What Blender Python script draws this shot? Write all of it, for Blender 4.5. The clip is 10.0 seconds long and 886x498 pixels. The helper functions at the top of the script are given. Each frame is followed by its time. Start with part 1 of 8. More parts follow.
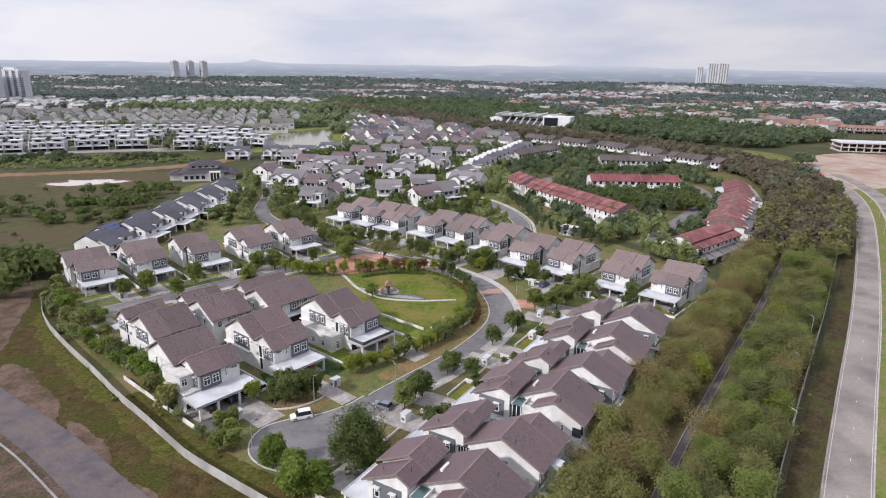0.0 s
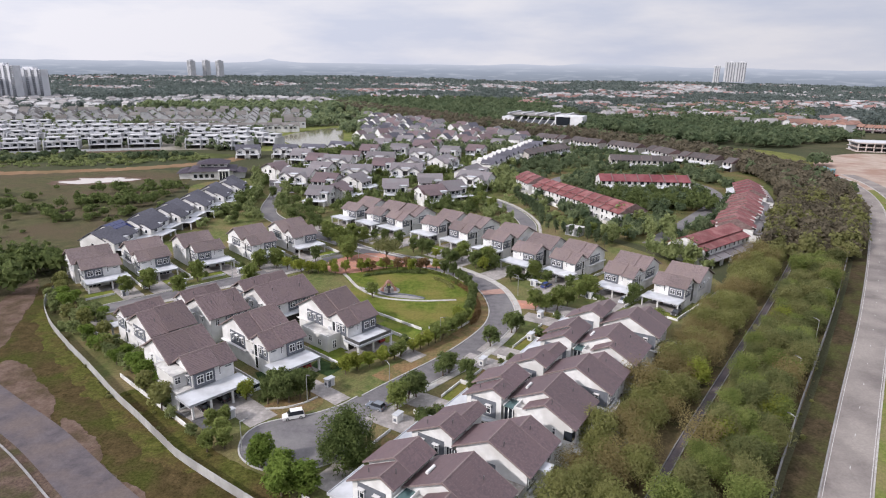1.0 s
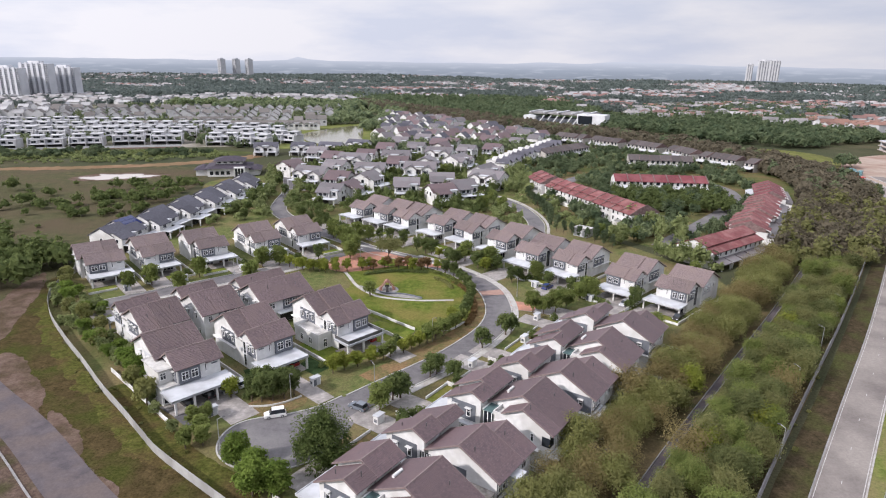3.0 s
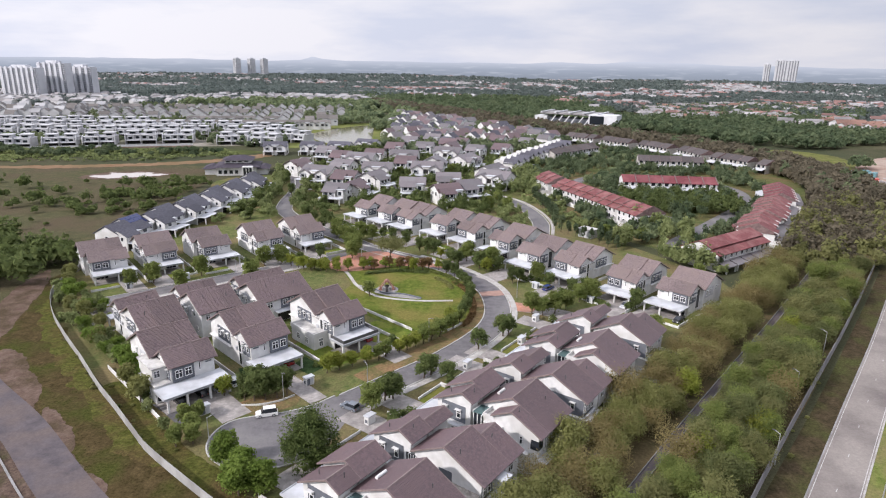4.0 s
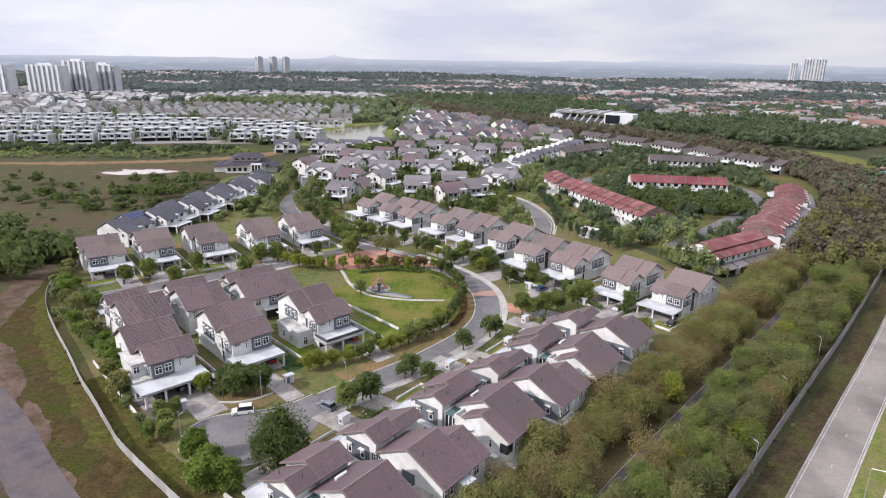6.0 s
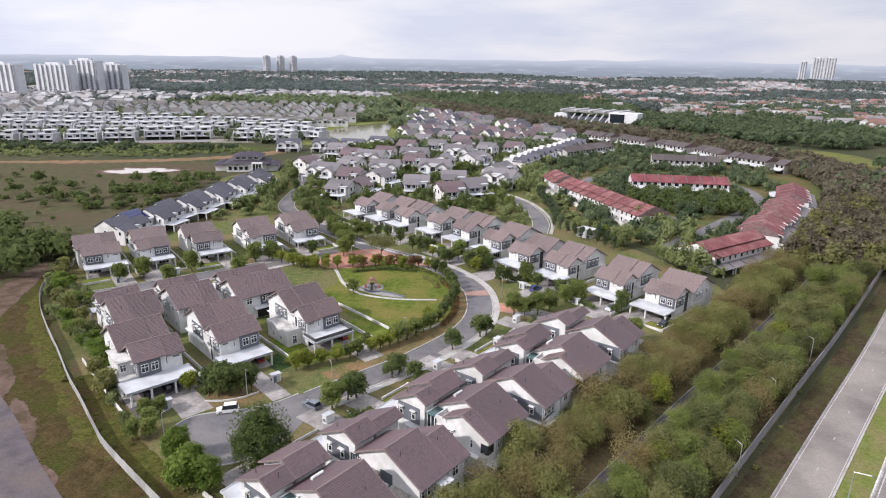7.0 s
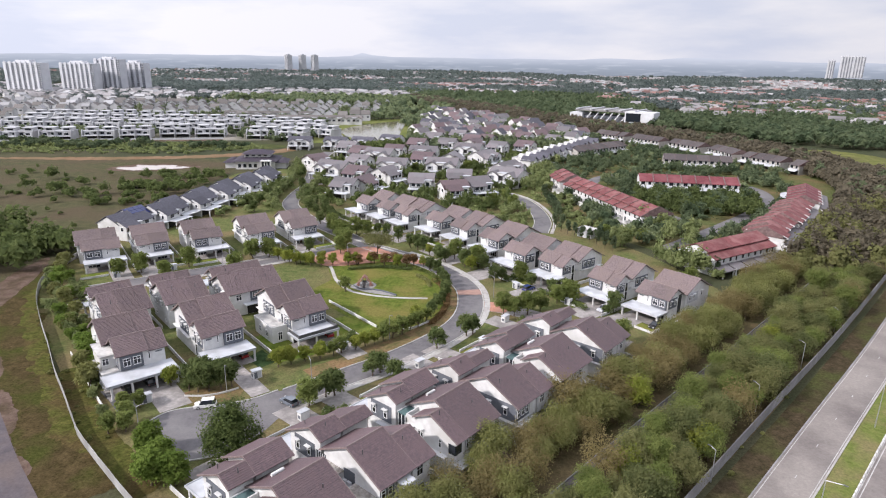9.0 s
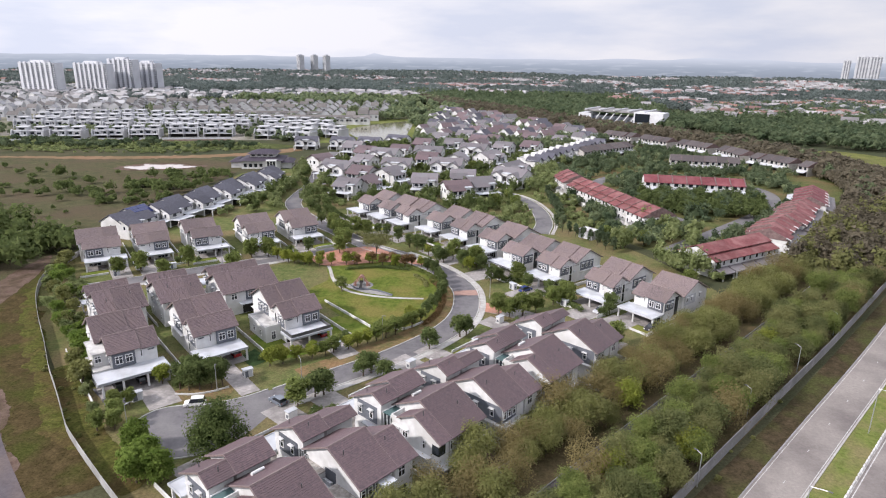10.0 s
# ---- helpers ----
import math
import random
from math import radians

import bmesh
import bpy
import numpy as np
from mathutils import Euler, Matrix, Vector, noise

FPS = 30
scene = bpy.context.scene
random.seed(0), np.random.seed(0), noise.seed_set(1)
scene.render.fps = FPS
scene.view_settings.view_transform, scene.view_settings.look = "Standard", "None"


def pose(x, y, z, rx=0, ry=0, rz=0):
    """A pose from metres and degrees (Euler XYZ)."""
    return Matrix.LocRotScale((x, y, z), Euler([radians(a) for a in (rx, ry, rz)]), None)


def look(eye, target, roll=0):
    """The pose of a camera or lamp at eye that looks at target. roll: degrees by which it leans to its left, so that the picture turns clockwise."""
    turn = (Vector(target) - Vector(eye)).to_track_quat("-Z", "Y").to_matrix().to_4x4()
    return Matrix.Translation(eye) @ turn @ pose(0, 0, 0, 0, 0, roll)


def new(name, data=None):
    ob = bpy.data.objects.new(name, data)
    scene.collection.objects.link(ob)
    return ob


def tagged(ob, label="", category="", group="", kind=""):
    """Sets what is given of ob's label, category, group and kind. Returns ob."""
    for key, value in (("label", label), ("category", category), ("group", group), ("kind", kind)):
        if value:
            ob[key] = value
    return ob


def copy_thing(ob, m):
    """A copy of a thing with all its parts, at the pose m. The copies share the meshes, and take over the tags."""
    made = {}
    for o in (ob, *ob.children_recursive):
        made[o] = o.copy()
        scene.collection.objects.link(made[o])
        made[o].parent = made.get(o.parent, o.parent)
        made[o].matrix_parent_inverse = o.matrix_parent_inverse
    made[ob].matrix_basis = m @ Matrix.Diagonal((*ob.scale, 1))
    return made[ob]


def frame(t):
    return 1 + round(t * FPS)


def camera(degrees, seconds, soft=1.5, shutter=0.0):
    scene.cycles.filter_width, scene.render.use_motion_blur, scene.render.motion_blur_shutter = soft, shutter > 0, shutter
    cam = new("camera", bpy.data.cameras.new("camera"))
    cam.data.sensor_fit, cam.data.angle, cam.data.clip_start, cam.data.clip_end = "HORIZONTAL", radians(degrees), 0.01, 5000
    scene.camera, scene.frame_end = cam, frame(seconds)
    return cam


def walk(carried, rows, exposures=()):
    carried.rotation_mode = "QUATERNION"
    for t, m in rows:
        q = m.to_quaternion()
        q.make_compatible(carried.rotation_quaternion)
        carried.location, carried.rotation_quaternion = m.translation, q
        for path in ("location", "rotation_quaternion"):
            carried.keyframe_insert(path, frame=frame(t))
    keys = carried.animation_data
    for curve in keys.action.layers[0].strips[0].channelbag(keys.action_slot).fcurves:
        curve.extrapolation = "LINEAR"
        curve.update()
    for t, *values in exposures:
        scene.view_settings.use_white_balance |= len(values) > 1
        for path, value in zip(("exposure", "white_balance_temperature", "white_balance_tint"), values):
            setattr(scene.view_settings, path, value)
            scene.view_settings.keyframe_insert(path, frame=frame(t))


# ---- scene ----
cam = camera(70.5, 10.0, 1.15)
# seconds, eye, yaw to the left, pitch, roll
PATH = [
    (0, -0.652, 0.263, 64.288, -1.977, -16.327, 0.790),
    (0.5, 1.186, 0.743, 64.358, -1.493, -16.425, 0.748),
    (1, 3.282, 1.200, 64.200, -0.617, -16.413, 0.753),
    (1.5, 5.145, 1.793, 64.137, 0.217, -16.481, 0.743),
    (2, 7.283, 2.130, 64.175, 0.886, -16.549, 0.728),
    (2.5, 9.266, 2.441, 64.213, 1.356, -16.576, 0.755),
    (4, 15.135, 3.618, 64.185, 3.197, -16.610, 0.802),
    (4.5, 17.080, 3.999, 64.269, 3.818, -16.711, 0.820),
    (5, 19.201, 4.490, 64.236, 4.386, -16.727, 0.792),
    (5.5, 21.099, 4.957, 64.198, 4.794, -16.737, 0.810),
    (7, 27.235, 6.257, 64.124, 5.872, -16.849, 0.780),
    (7.5, 29.160, 6.708, 64.075, 6.269, -16.876, 0.759),
    (8, 31.322, 7.197, 64.006, 6.813, -16.884, 0.727),
    (8.5, 33.229, 7.543, 63.938, 7.301, -16.908, 0.737),
    (9, 35.165, 7.881, 63.938, 7.840, -16.978, 0.769),
    (9.5, 37.126, 8.357, 63.891, 8.328, -16.970, 0.747),
    (10, 39.265, 8.772, 63.955, 8.925, -16.972, 0.775),
]
walk(cam, [(t, pose(x, y, z, 0, 0, yaw) @ pose(0, 0, 0, 90 + pitch) @ pose(0, 0, 0, 0, 0, roll)) for t, x, y, z, yaw, pitch, roll in PATH],
     [(0, 0.03, 6340, 15), (2.5, 0.10, 6340, 15), (5, 0.15, 6340, 15), (7.5, 0.18, 6340, 15), (10, 0.20, 6340, 15)])
from mathutils.geometry import delaunay_2d_cdt

# ---------------------------------------------------------------- light
SUN_FROM = Vector((-0.72, -0.46, 0.60)).normalized()
world = bpy.data.worlds.new("sky")
scene.world = world
world.use_nodes = True
wn, wl = world.node_tree.nodes, world.node_tree.links
wn.clear()
w_out = wn.new("ShaderNodeOutputWorld")
w_bg = wn.new("ShaderNodeBackground")
w_sky = wn.new("ShaderNodeTexSky")
w_sky.sky_type = "NISHITA"
w_sky.sun_disc = False
w_sky.sun_elevation = math.asin(SUN_FROM.z)
w_sky.sun_rotation = math.atan2(SUN_FROM.x, SUN_FROM.y)
w_sky.air_density, w_sky.dust_density, w_sky.ozone_density = 1.0, 3.0, 1.0
w_co = wn.new("ShaderNodeTexCoord")
w_map = wn.new("ShaderNodeMapping")
w_map.inputs["Scale"].default_value = (1.3, 1.3, 6.0)
w_cloud = wn.new("ShaderNodeTexNoise")
w_cloud.inputs["Scale"].default_value = 2.2
w_cloud.inputs["Detail"].default_value = 7
w_cloud.inputs["Roughness"].default_value = 0.55
w_ramp = wn.new("ShaderNodeValToRGB")
w_ramp.color_ramp.elements[0].position, w_ramp.color_ramp.elements[0].color = 0.40, (7.7, 8.2, 9.4, 1)
w_ramp.color_ramp.elements[1].position, w_ramp.color_ramp.elements[1].color = 0.60, (10.0, 10.0, 10.3, 1)
w_mix = wn.new("ShaderNodeMix")
w_mix.data_type = "RGBA"
w_mix.inputs["Factor"].default_value = 0.92
wl.new(w_co.outputs["Generated"], w_map.inputs["Vector"])
wl.new(w_map.outputs["Vector"], w_cloud.inputs["Vector"])
wl.new(w_cloud.outputs["Fac"], w_ramp.inputs["Fac"])
wl.new(w_sky.outputs["Color"], w_mix.inputs["A"])
wl.new(w_ramp.outputs["Color"], w_mix.inputs["B"])
wl.new(w_mix.outputs["Result"], w_bg.inputs["Color"])
wl.new(w_bg.outputs["Background"], w_out.inputs["Surface"])
# a thin overcast is brighter overhead than at the horizon
w_sep, w_up = wn.new("ShaderNodeSeparateXYZ"), wn.new("ShaderNodeMapRange")
w_up.inputs["From Min"].default_value, w_up.inputs["From Max"].default_value = 0.12, 0.9
w_up.inputs["To Min"].default_value, w_up.inputs["To Max"].default_value = 0.088, 0.155
wl.new(w_co.outputs["Generated"], w_sep.inputs["Vector"])
wl.new(w_sep.outputs["Z"], w_up.inputs["Value"])
# and brighter on the sun's side
w_side, w_mul = wn.new("ShaderNodeMapRange"), wn.new("ShaderNodeMath")
w_side.inputs["From Min"].default_value, w_side.inputs["From Max"].default_value = -0.6, 0.7
w_side.inputs["To Min"].default_value, w_side.inputs["To Max"].default_value = 1.05, 0.79
w_mul.operation = "MULTIPLY"
wl.new(w_sep.outputs["X"], w_side.inputs["Value"])
wl.new(w_up.outputs["Result"], w_mul.inputs[0])
wl.new(w_side.outputs["Result"], w_mul.inputs[1])
wl.new(w_mul.outputs["Value"], w_bg.inputs["Strength"])

sun_data = bpy.data.lights.new("sun", "SUN")
sun_data.energy, sun_data.angle, sun_data.color = 3.6, radians(2.5), (1.0, 0.945, 0.885)
sun = new("sun", sun_data)
sun.matrix_world = look(tuple(SUN_FROM * 300), (0, 0, 0))


# ---------------------------------------------------------------- materials
def surface(name, a, b, scale=1.0, rough=0.8, bump=0.0, bump_scale=8.0, c=None, c_scale=0.05, metal=0.0, by_object=0.0, by_island=0.0, cut=(0.35, 0.65), leaf=0.0, spec=0.3, grit=0.0):
    """Two colours mixed by fine noise, a third by broad noise, with relief; optional spread of brightness by object or by piece."""
    m = bpy.data.materials.new(name)
    m.use_nodes = True
    n, l = m.node_tree.nodes, m.node_tree.links
    p = n["Principled BSDF"]
    p.inputs["Roughness"].default_value = rough
    p.inputs["Metallic"].default_value = metal
    p.inputs["Specular IOR Level"].default_value = 0.04 if rough >= 0.9 else spec
    geo = n.new("ShaderNodeNewGeometry")
    fine = n.new("ShaderNodeTexNoise")
    fine.inputs["Scale"].default_value, fine.inputs["Detail"].default_value = scale, 5
    l.new(geo.outputs["Position"], fine.inputs["Vector"])
    ramp = n.new("ShaderNodeValToRGB")
    ramp.color_ramp.elements[0].position, ramp.color_ramp.elements[0].color = cut[0], (*a, 1)
    ramp.color_ramp.elements[1].position, ramp.color_ramp.elements[1].color = cut[1], (*b, 1)
    l.new(fine.outputs["Fac"], ramp.inputs["Fac"])
    colour = ramp.outputs["Color"]
    if c:
        broad = n.new("ShaderNodeTexNoise")
        broad.inputs["Scale"].default_value, broad.inputs["Detail"].default_value = c_scale, 6
        l.new(geo.outputs["Position"], broad.inputs["Vector"])
        r2 = n.new("ShaderNodeMapRange")
        r2.inputs["From Min"].default_value, r2.inputs["From Max"].default_value = 0.44, 0.64
        l.new(broad.outputs["Fac"], r2.inputs["Value"])
        mix = n.new("ShaderNodeMix")
        mix.data_type = "RGBA"
        l.new(r2.outputs["Result"], mix.inputs["Factor"])
        l.new(colour, mix.inputs["A"])
        mix.inputs["B"].default_value = (*c, 1)
        colour = mix.outputs["Result"]
    if grit:
        speck = n.new("ShaderNodeTexNoise")
        speck.inputs["Scale"].default_value, speck.inputs["Detail"].default_value = 1.9, 8
        speck.inputs["Roughness"].default_value = 0.75
        l.new(geo.outputs["Position"], speck.inputs["Vector"])
        r4 = n.new("ShaderNodeMapRange")
        r4.inputs["From Min"].default_value, r4.inputs["From Max"].default_value = 0.32, 0.68
        r4.inputs["To Min"].default_value, r4.inputs["To Max"].default_value = 1 - grit, 1 + grit
        l.new(speck.outputs["Fac"], r4.inputs["Value"])
        h4 = n.new("ShaderNodeHueSaturation")
        l.new(r4.outputs["Result"], h4.inputs["Value"])
        l.new(colour, h4.inputs["Color"])
        colour = h4.outputs["Color"]
    for spread, source in ((by_object, "object"), (by_island, "island")):
        if spread:
            rnd = n.new("ShaderNodeObjectInfo").outputs["Random"] if source == "object" else geo.outputs["Random Per Island"]
            r3 = n.new("ShaderNodeMapRange")
            r3.inputs["To Min"].default_value, r3.inputs["To Max"].default_value = 1 - spread, 1 + spread
            l.new(rnd, r3.inputs["Value"])
            hsv = n.new("ShaderNodeHueSaturation")
            l.new(r3.outputs["Result"], hsv.inputs["Value"])
            l.new(colour, hsv.inputs["Color"])
            colour = hsv.outputs["Color"]
    l.new(colour, p.inputs["Base Color"])
    if bump:
        rel = n.new("ShaderNodeTexNoise")
        rel.inputs["Scale"].default_value, rel.inputs["Detail"].default_value = bump_scale, 4
        l.new(geo.outputs["Position"], rel.inputs["Vector"])
        bm_ = n.new("ShaderNodeBump")
        bm_.inputs["Strength"].default_value, bm_.inputs["Distance"].default_value = bump, 0.1
        l.new(rel.outputs["Fac"], bm_.inputs["Height"])
        l.new(bm_.outputs["Normal"], p.inputs["Normal"])
    if leaf:
        out = n["Material Output"]
        tr = n.new("ShaderNodeBsdfTranslucent")
        l.new(colour, tr.inputs["Color"])
        mx = n.new("ShaderNodeMixShader")
        mx.inputs["Fac"].default_value = leaf
        l.new(p.outputs["BSDF"], mx.inputs[1])
        l.new(tr.outputs["BSDF"], mx.inputs[2])
        l.new(mx.outputs["Shader"], out.inputs["Surface"])
    return m


def glass(name, tint):
    m = bpy.data.materials.new(name)
    m.use_nodes = True
    p = m.node_tree.nodes["Principled BSDF"]
    p.inputs["Base Color"].default_value = (*tint, 1)
    p.inputs["Roughness"].default_value = 0.06
    p.inputs["Specular IOR Level"].default_value = 0.6
    return m


M_WHITE = surface("white_render", (0.592, 0.592, 0.592), (0.689, 0.689, 0.684), 0.9, 0.75, 0.05, 3, (0.524, 0.519, 0.504), 0.25, by_object=0.03)
M_SLATE = surface("slate_grey_render", (0.100, 0.109, 0.128), (0.133, 0.142, 0.162), 1.2, 0.7, 0.05, 3, by_object=0.12)
M_PALE = surface("pale_grey_render", (0.42, 0.43, 0.45), (0.5, 0.51, 0.53), 1.0, 0.75, 0.04, 3)
M_SLAB = surface("white_canopy_slab", (0.456, 0.473, 0.499), (0.533, 0.550, 0.576), 0.5, 0.6, 0.03, 2, (0.387, 0.396, 0.413), 0.3, by_object=0.05)
M_CONC_ROOF = surface("flat_roof_concrete", (0.425, 0.416, 0.399), (0.561, 0.552, 0.527), 0.9, 0.85, 0.1, 4, (0.297, 0.289, 0.281), 0.5)
M_TILE = surface("brown_roof_tile", (0.074, 0.049, 0.053), (0.122, 0.079, 0.084), 2.2, 0.5, 0.25, 6, (0.106, 0.068, 0.071), 0.35, by_object=0.14, spec=0.55)
M_TILE_PLUM = surface("plum_brown_roof_tile", (0.092, 0.064, 0.067), (0.148, 0.106, 0.108), 2.2, 0.5, 0.25, 6, (0.130, 0.092, 0.090), 0.35, by_object=0.14, spec=0.5)
# paler and greyer than the other brown tiles
M_TILE_PALE = surface("pale_brown_roof_tile", (0.121, 0.092, 0.092), (0.196, 0.151, 0.148), 2.2, 0.55, 0.25, 6, (0.170, 0.130, 0.121), 0.35, by_object=0.16, spec=0.45)
M_TILE_GREY = surface("grey_roof_tile", (0.093, 0.081, 0.086), (0.151, 0.130, 0.136), 2.0, 0.48, 0.2, 6, (0.124, 0.116, 0.120), 0.2, by_object=0.25, spec=0.75)
M_TILE_BLUE = surface("slate_roof_tile", (0.059, 0.059, 0.074), (0.100, 0.098, 0.118), 2.0, 0.65, 0.2, 6, by_object=0.22, spec=0.25)
# darker than the other brown tiles
M_TILE_DARK = surface("dark_brown_roof_tile", (0.058, 0.049, 0.049), (0.094, 0.080, 0.078), 1.8, 0.7, 0.2, 6, by_object=0.2, spec=0.25)
M_TILE_RED = surface("red_roof_tile", (0.130, 0.043, 0.045), (0.192, 0.067, 0.067), 1.6, 0.7, 0.2, 6, (0.222, 0.106, 0.102), 0.3, by_object=0.14, spec=0.2)
M_TILE_MAROON = surface("maroon_roof_tile", (0.120, 0.032, 0.039), (0.177, 0.051, 0.057), 1.6, 0.7, 0.2, 6, (0.195, 0.071, 0.076), 0.2, by_object=0.1, spec=0.2)
M_RIDGE = surface("ridge_tile", (0.17, 0.13, 0.125), (0.23, 0.18, 0.17), 2, 0.6, 0.1)
M_GLASS = glass("dark_window_glass", (0.018, 0.022, 0.028))
M_WELL = glass("light_well_glass", (0.10, 0.16, 0.16))
M_STAINED = surface("stained_flat_roof", (0.20, 0.18, 0.165), (0.42, 0.40, 0.37), 0.9, 0.9, 0.1, 4, (0.30, 0.27, 0.24), 0.5, grit=0.3)
M_FRAME = surface("white_window_frame", (0.76, 0.76, 0.76), (0.82, 0.82, 0.82), 4, 0.5)
# near-black parts; on flat wall sheets it paints the shade of openings
M_DARK = surface("opening_shade_and_dark_parts", (0.035, 0.034, 0.034), (0.055, 0.052, 0.05), 2, 0.9)
M_RAIL = surface("grey_metal_railing", (0.12, 0.12, 0.125), (0.17, 0.17, 0.175), 6, 0.4, metal=0.6)
M_ASPHALT = surface("asphalt", (0.105, 0.099, 0.105), (0.141, 0.134, 0.139), 0.6, 0.85, 0.1, 12, (0.168, 0.161, 0.161), 0.09, grit=0.12)
# pale wear, with tree shadows across the road put in as darker noise
M_HIGHWAY = surface("worn_shade_blotched_asphalt", (0.137, 0.119, 0.113), (0.202, 0.180, 0.166), 0.16, 0.85, 0.1, 12, (0.247, 0.222, 0.202), 0.07, grit=0.16)
M_OLDROAD = surface("old_cracked_asphalt", (0.086, 0.076, 0.083), (0.118, 0.104, 0.110), 0.4, 0.9, 0.15, 8, (0.128, 0.105, 0.100), 0.15, grit=0.16)
M_PAVE = surface("light_concrete_paving", (0.34, 0.33, 0.31), (0.44, 0.43, 0.41), 1.5, 0.85, 0.05, 8, (0.30, 0.28, 0.26), 0.3, grit=0.12)
M_DRIVE = surface("grey_driveway_paving", (0.257, 0.238, 0.226), (0.342, 0.320, 0.304), 1.2, 0.85, 0.05, 8, (0.205, 0.190, 0.182), 0.35, grit=0.16)
M_TERRA = surface("terracotta_paving", (0.36, 0.165, 0.115), (0.46, 0.225, 0.155), 1.1, 0.85, 0.05, 8, (0.30, 0.17, 0.13), 0.3, grit=0.15)
M_KERB = surface("kerb_concrete", (0.351, 0.343, 0.328), (0.437, 0.429, 0.413), 1.5, 0.85)
M_LINE = surface("worn_white_road_line", (0.34, 0.33, 0.32), (0.50, 0.49, 0.48), 1.2, 0.7)
M_LAWN = surface("bright_lawn", (0.071, 0.109, 0.017), (0.132, 0.166, 0.031), 0.7, 0.95, 0.4, 9, (0.161, 0.166, 0.042), 0.16, grit=0.28)
M_PARK = surface("park_lawn", (0.064, 0.092, 0.015), (0.116, 0.136, 0.030), 0.6, 0.95, 0.4, 9, (0.147, 0.132, 0.040), 0.10, grit=0.32)
M_VERGE = surface("dry_verge_grass", (0.105, 0.10, 0.04), (0.17, 0.125, 0.065), 0.7, 0.95, 0.4, 9, (0.20, 0.13, 0.07), 0.25, grit=0.4)
M_SCRUB = surface("rough_grass", (0.043, 0.033, 0.014), (0.074, 0.054, 0.025), 0.5, 0.95, 0.5, 5, (0.046, 0.050, 0.013), 0.12, grit=0.55)
M_WEED = surface("weedy_grass", (0.046, 0.053, 0.012), (0.087, 0.086, 0.024), 0.7, 0.95, 0.6, 5, (0.076, 0.057, 0.024), 0.16, grit=0.55)
M_EARTH = surface("bare_earth", (0.094, 0.064, 0.050), (0.140, 0.102, 0.082), 0.5, 0.95, 0.3, 4, (0.068, 0.051, 0.032), 0.16, grit=0.3)
M_ORANGE = surface("orange_bare_earth", (0.173, 0.106, 0.061), (0.230, 0.157, 0.102), 0.12, 0.95, 0.2, 2, (0.160, 0.115, 0.064), 0.03)
M_SITE = surface("pale_construction_earth", (0.302, 0.238, 0.194), (0.374, 0.310, 0.266), 0.15, 0.95, 0.2, 2, (0.259, 0.173, 0.137), 0.04)
M_FOREST = surface("belt_floor", (0.055, 0.055, 0.025), (0.115, 0.09, 0.05), 0.4, 0.95, 0.4, 5, (0.13, 0.10, 0.055), 0.08, grit=0.4)
M_BARK = surface("bark", (0.09, 0.07, 0.05), (0.15, 0.12, 0.09), 5, 0.9, 0.3, 20)
M_WALLC = surface("weathered_concrete_wall", (0.228, 0.220, 0.220), (0.304, 0.296, 0.296), 0.6, 0.85, 0.1, 4, (0.190, 0.186, 0.182), 0.12, grit=0.15)
M_FENCEC = surface("pale_metal_hoarding", (0.311, 0.311, 0.303), (0.385, 0.385, 0.377), 0.8, 0.6, 0.05, 4, (0.266, 0.259, 0.252), 0.15, by_object=0.12)
M_LOWWALL = surface("low_boundary_wall", (0.58, 0.58, 0.57), (0.70, 0.70, 0.69), 1.0, 0.8, 0.05, 4, (0.48, 0.47, 0.45), 0.3)
M_STEEL = surface("galvanised_steel", (0.45, 0.46, 0.47), (0.52, 0.53, 0.54), 5, 0.45, metal=0.7)
M_WATER = glass("lake_water", (0.16, 0.15, 0.09))
M_MUDDY = glass("muddy_pond_water", (0.45, 0.40, 0.36))
M_MUDDY.node_tree.nodes["Principled BSDF"].inputs["Roughness"].default_value = 0.25
M_WATER.node_tree.nodes["Principled BSDF"].inputs["Roughness"].default_value = 0.12


def leaves(name, a, b, spread=0.25, scale=0.5):
    return surface(name, a, b, scale, 0.6, by_object=0.13, by_island=spread * 0.6, leaf=0.5, spec=0.04)


M_LEAF_DARK = leaves("dark_green_leaves", (0.094, 0.125, 0.046), (0.162, 0.198, 0.073))
M_LEAF_MID = leaves("mid_green_leaves", (0.139, 0.177, 0.051), (0.224, 0.258, 0.084), 0.2)
M_LEAF_LIME = leaves("yellow_green_leaves", (0.185, 0.225, 0.040), (0.270, 0.290, 0.062), 0.2)
M_LEAF_OLIVE = leaves("olive_leaves", (0.176, 0.186, 0.064), (0.250, 0.252, 0.100), 0.09)
M_LEAF_BROWN = leaves("brown_olive_leaves", (0.200, 0.168, 0.075), (0.268, 0.222, 0.103), 0.09)
M_LEAF_RED = leaves("rust_leaves", (0.165, 0.105, 0.050), (0.22, 0.145, 0.07))
M_FARWOOD = leaves("far_woodland_leaves", (0.113, 0.152, 0.087), (0.232, 0.271, 0.145), 0.25, 0.11)
M_LEAF_BROAD = leaves("broad_dark_leaves", (0.062, 0.088, 0.030), (0.118, 0.150, 0.050))
M_WOOD = leaves("dark_woodland_leaves", (0.072, 0.104, 0.058), (0.150, 0.184, 0.100), 0.25, 0.09)
M_LEAF_BELT = leaves("pale_green_belt_leaves", (0.160, 0.168, 0.066), (0.232, 0.232, 0.100), 0.1)
M_LEAF_DEEP = leaves("deep_belt_leaves", (0.118, 0.138, 0.056), (0.186, 0.200, 0.083), 0.12)
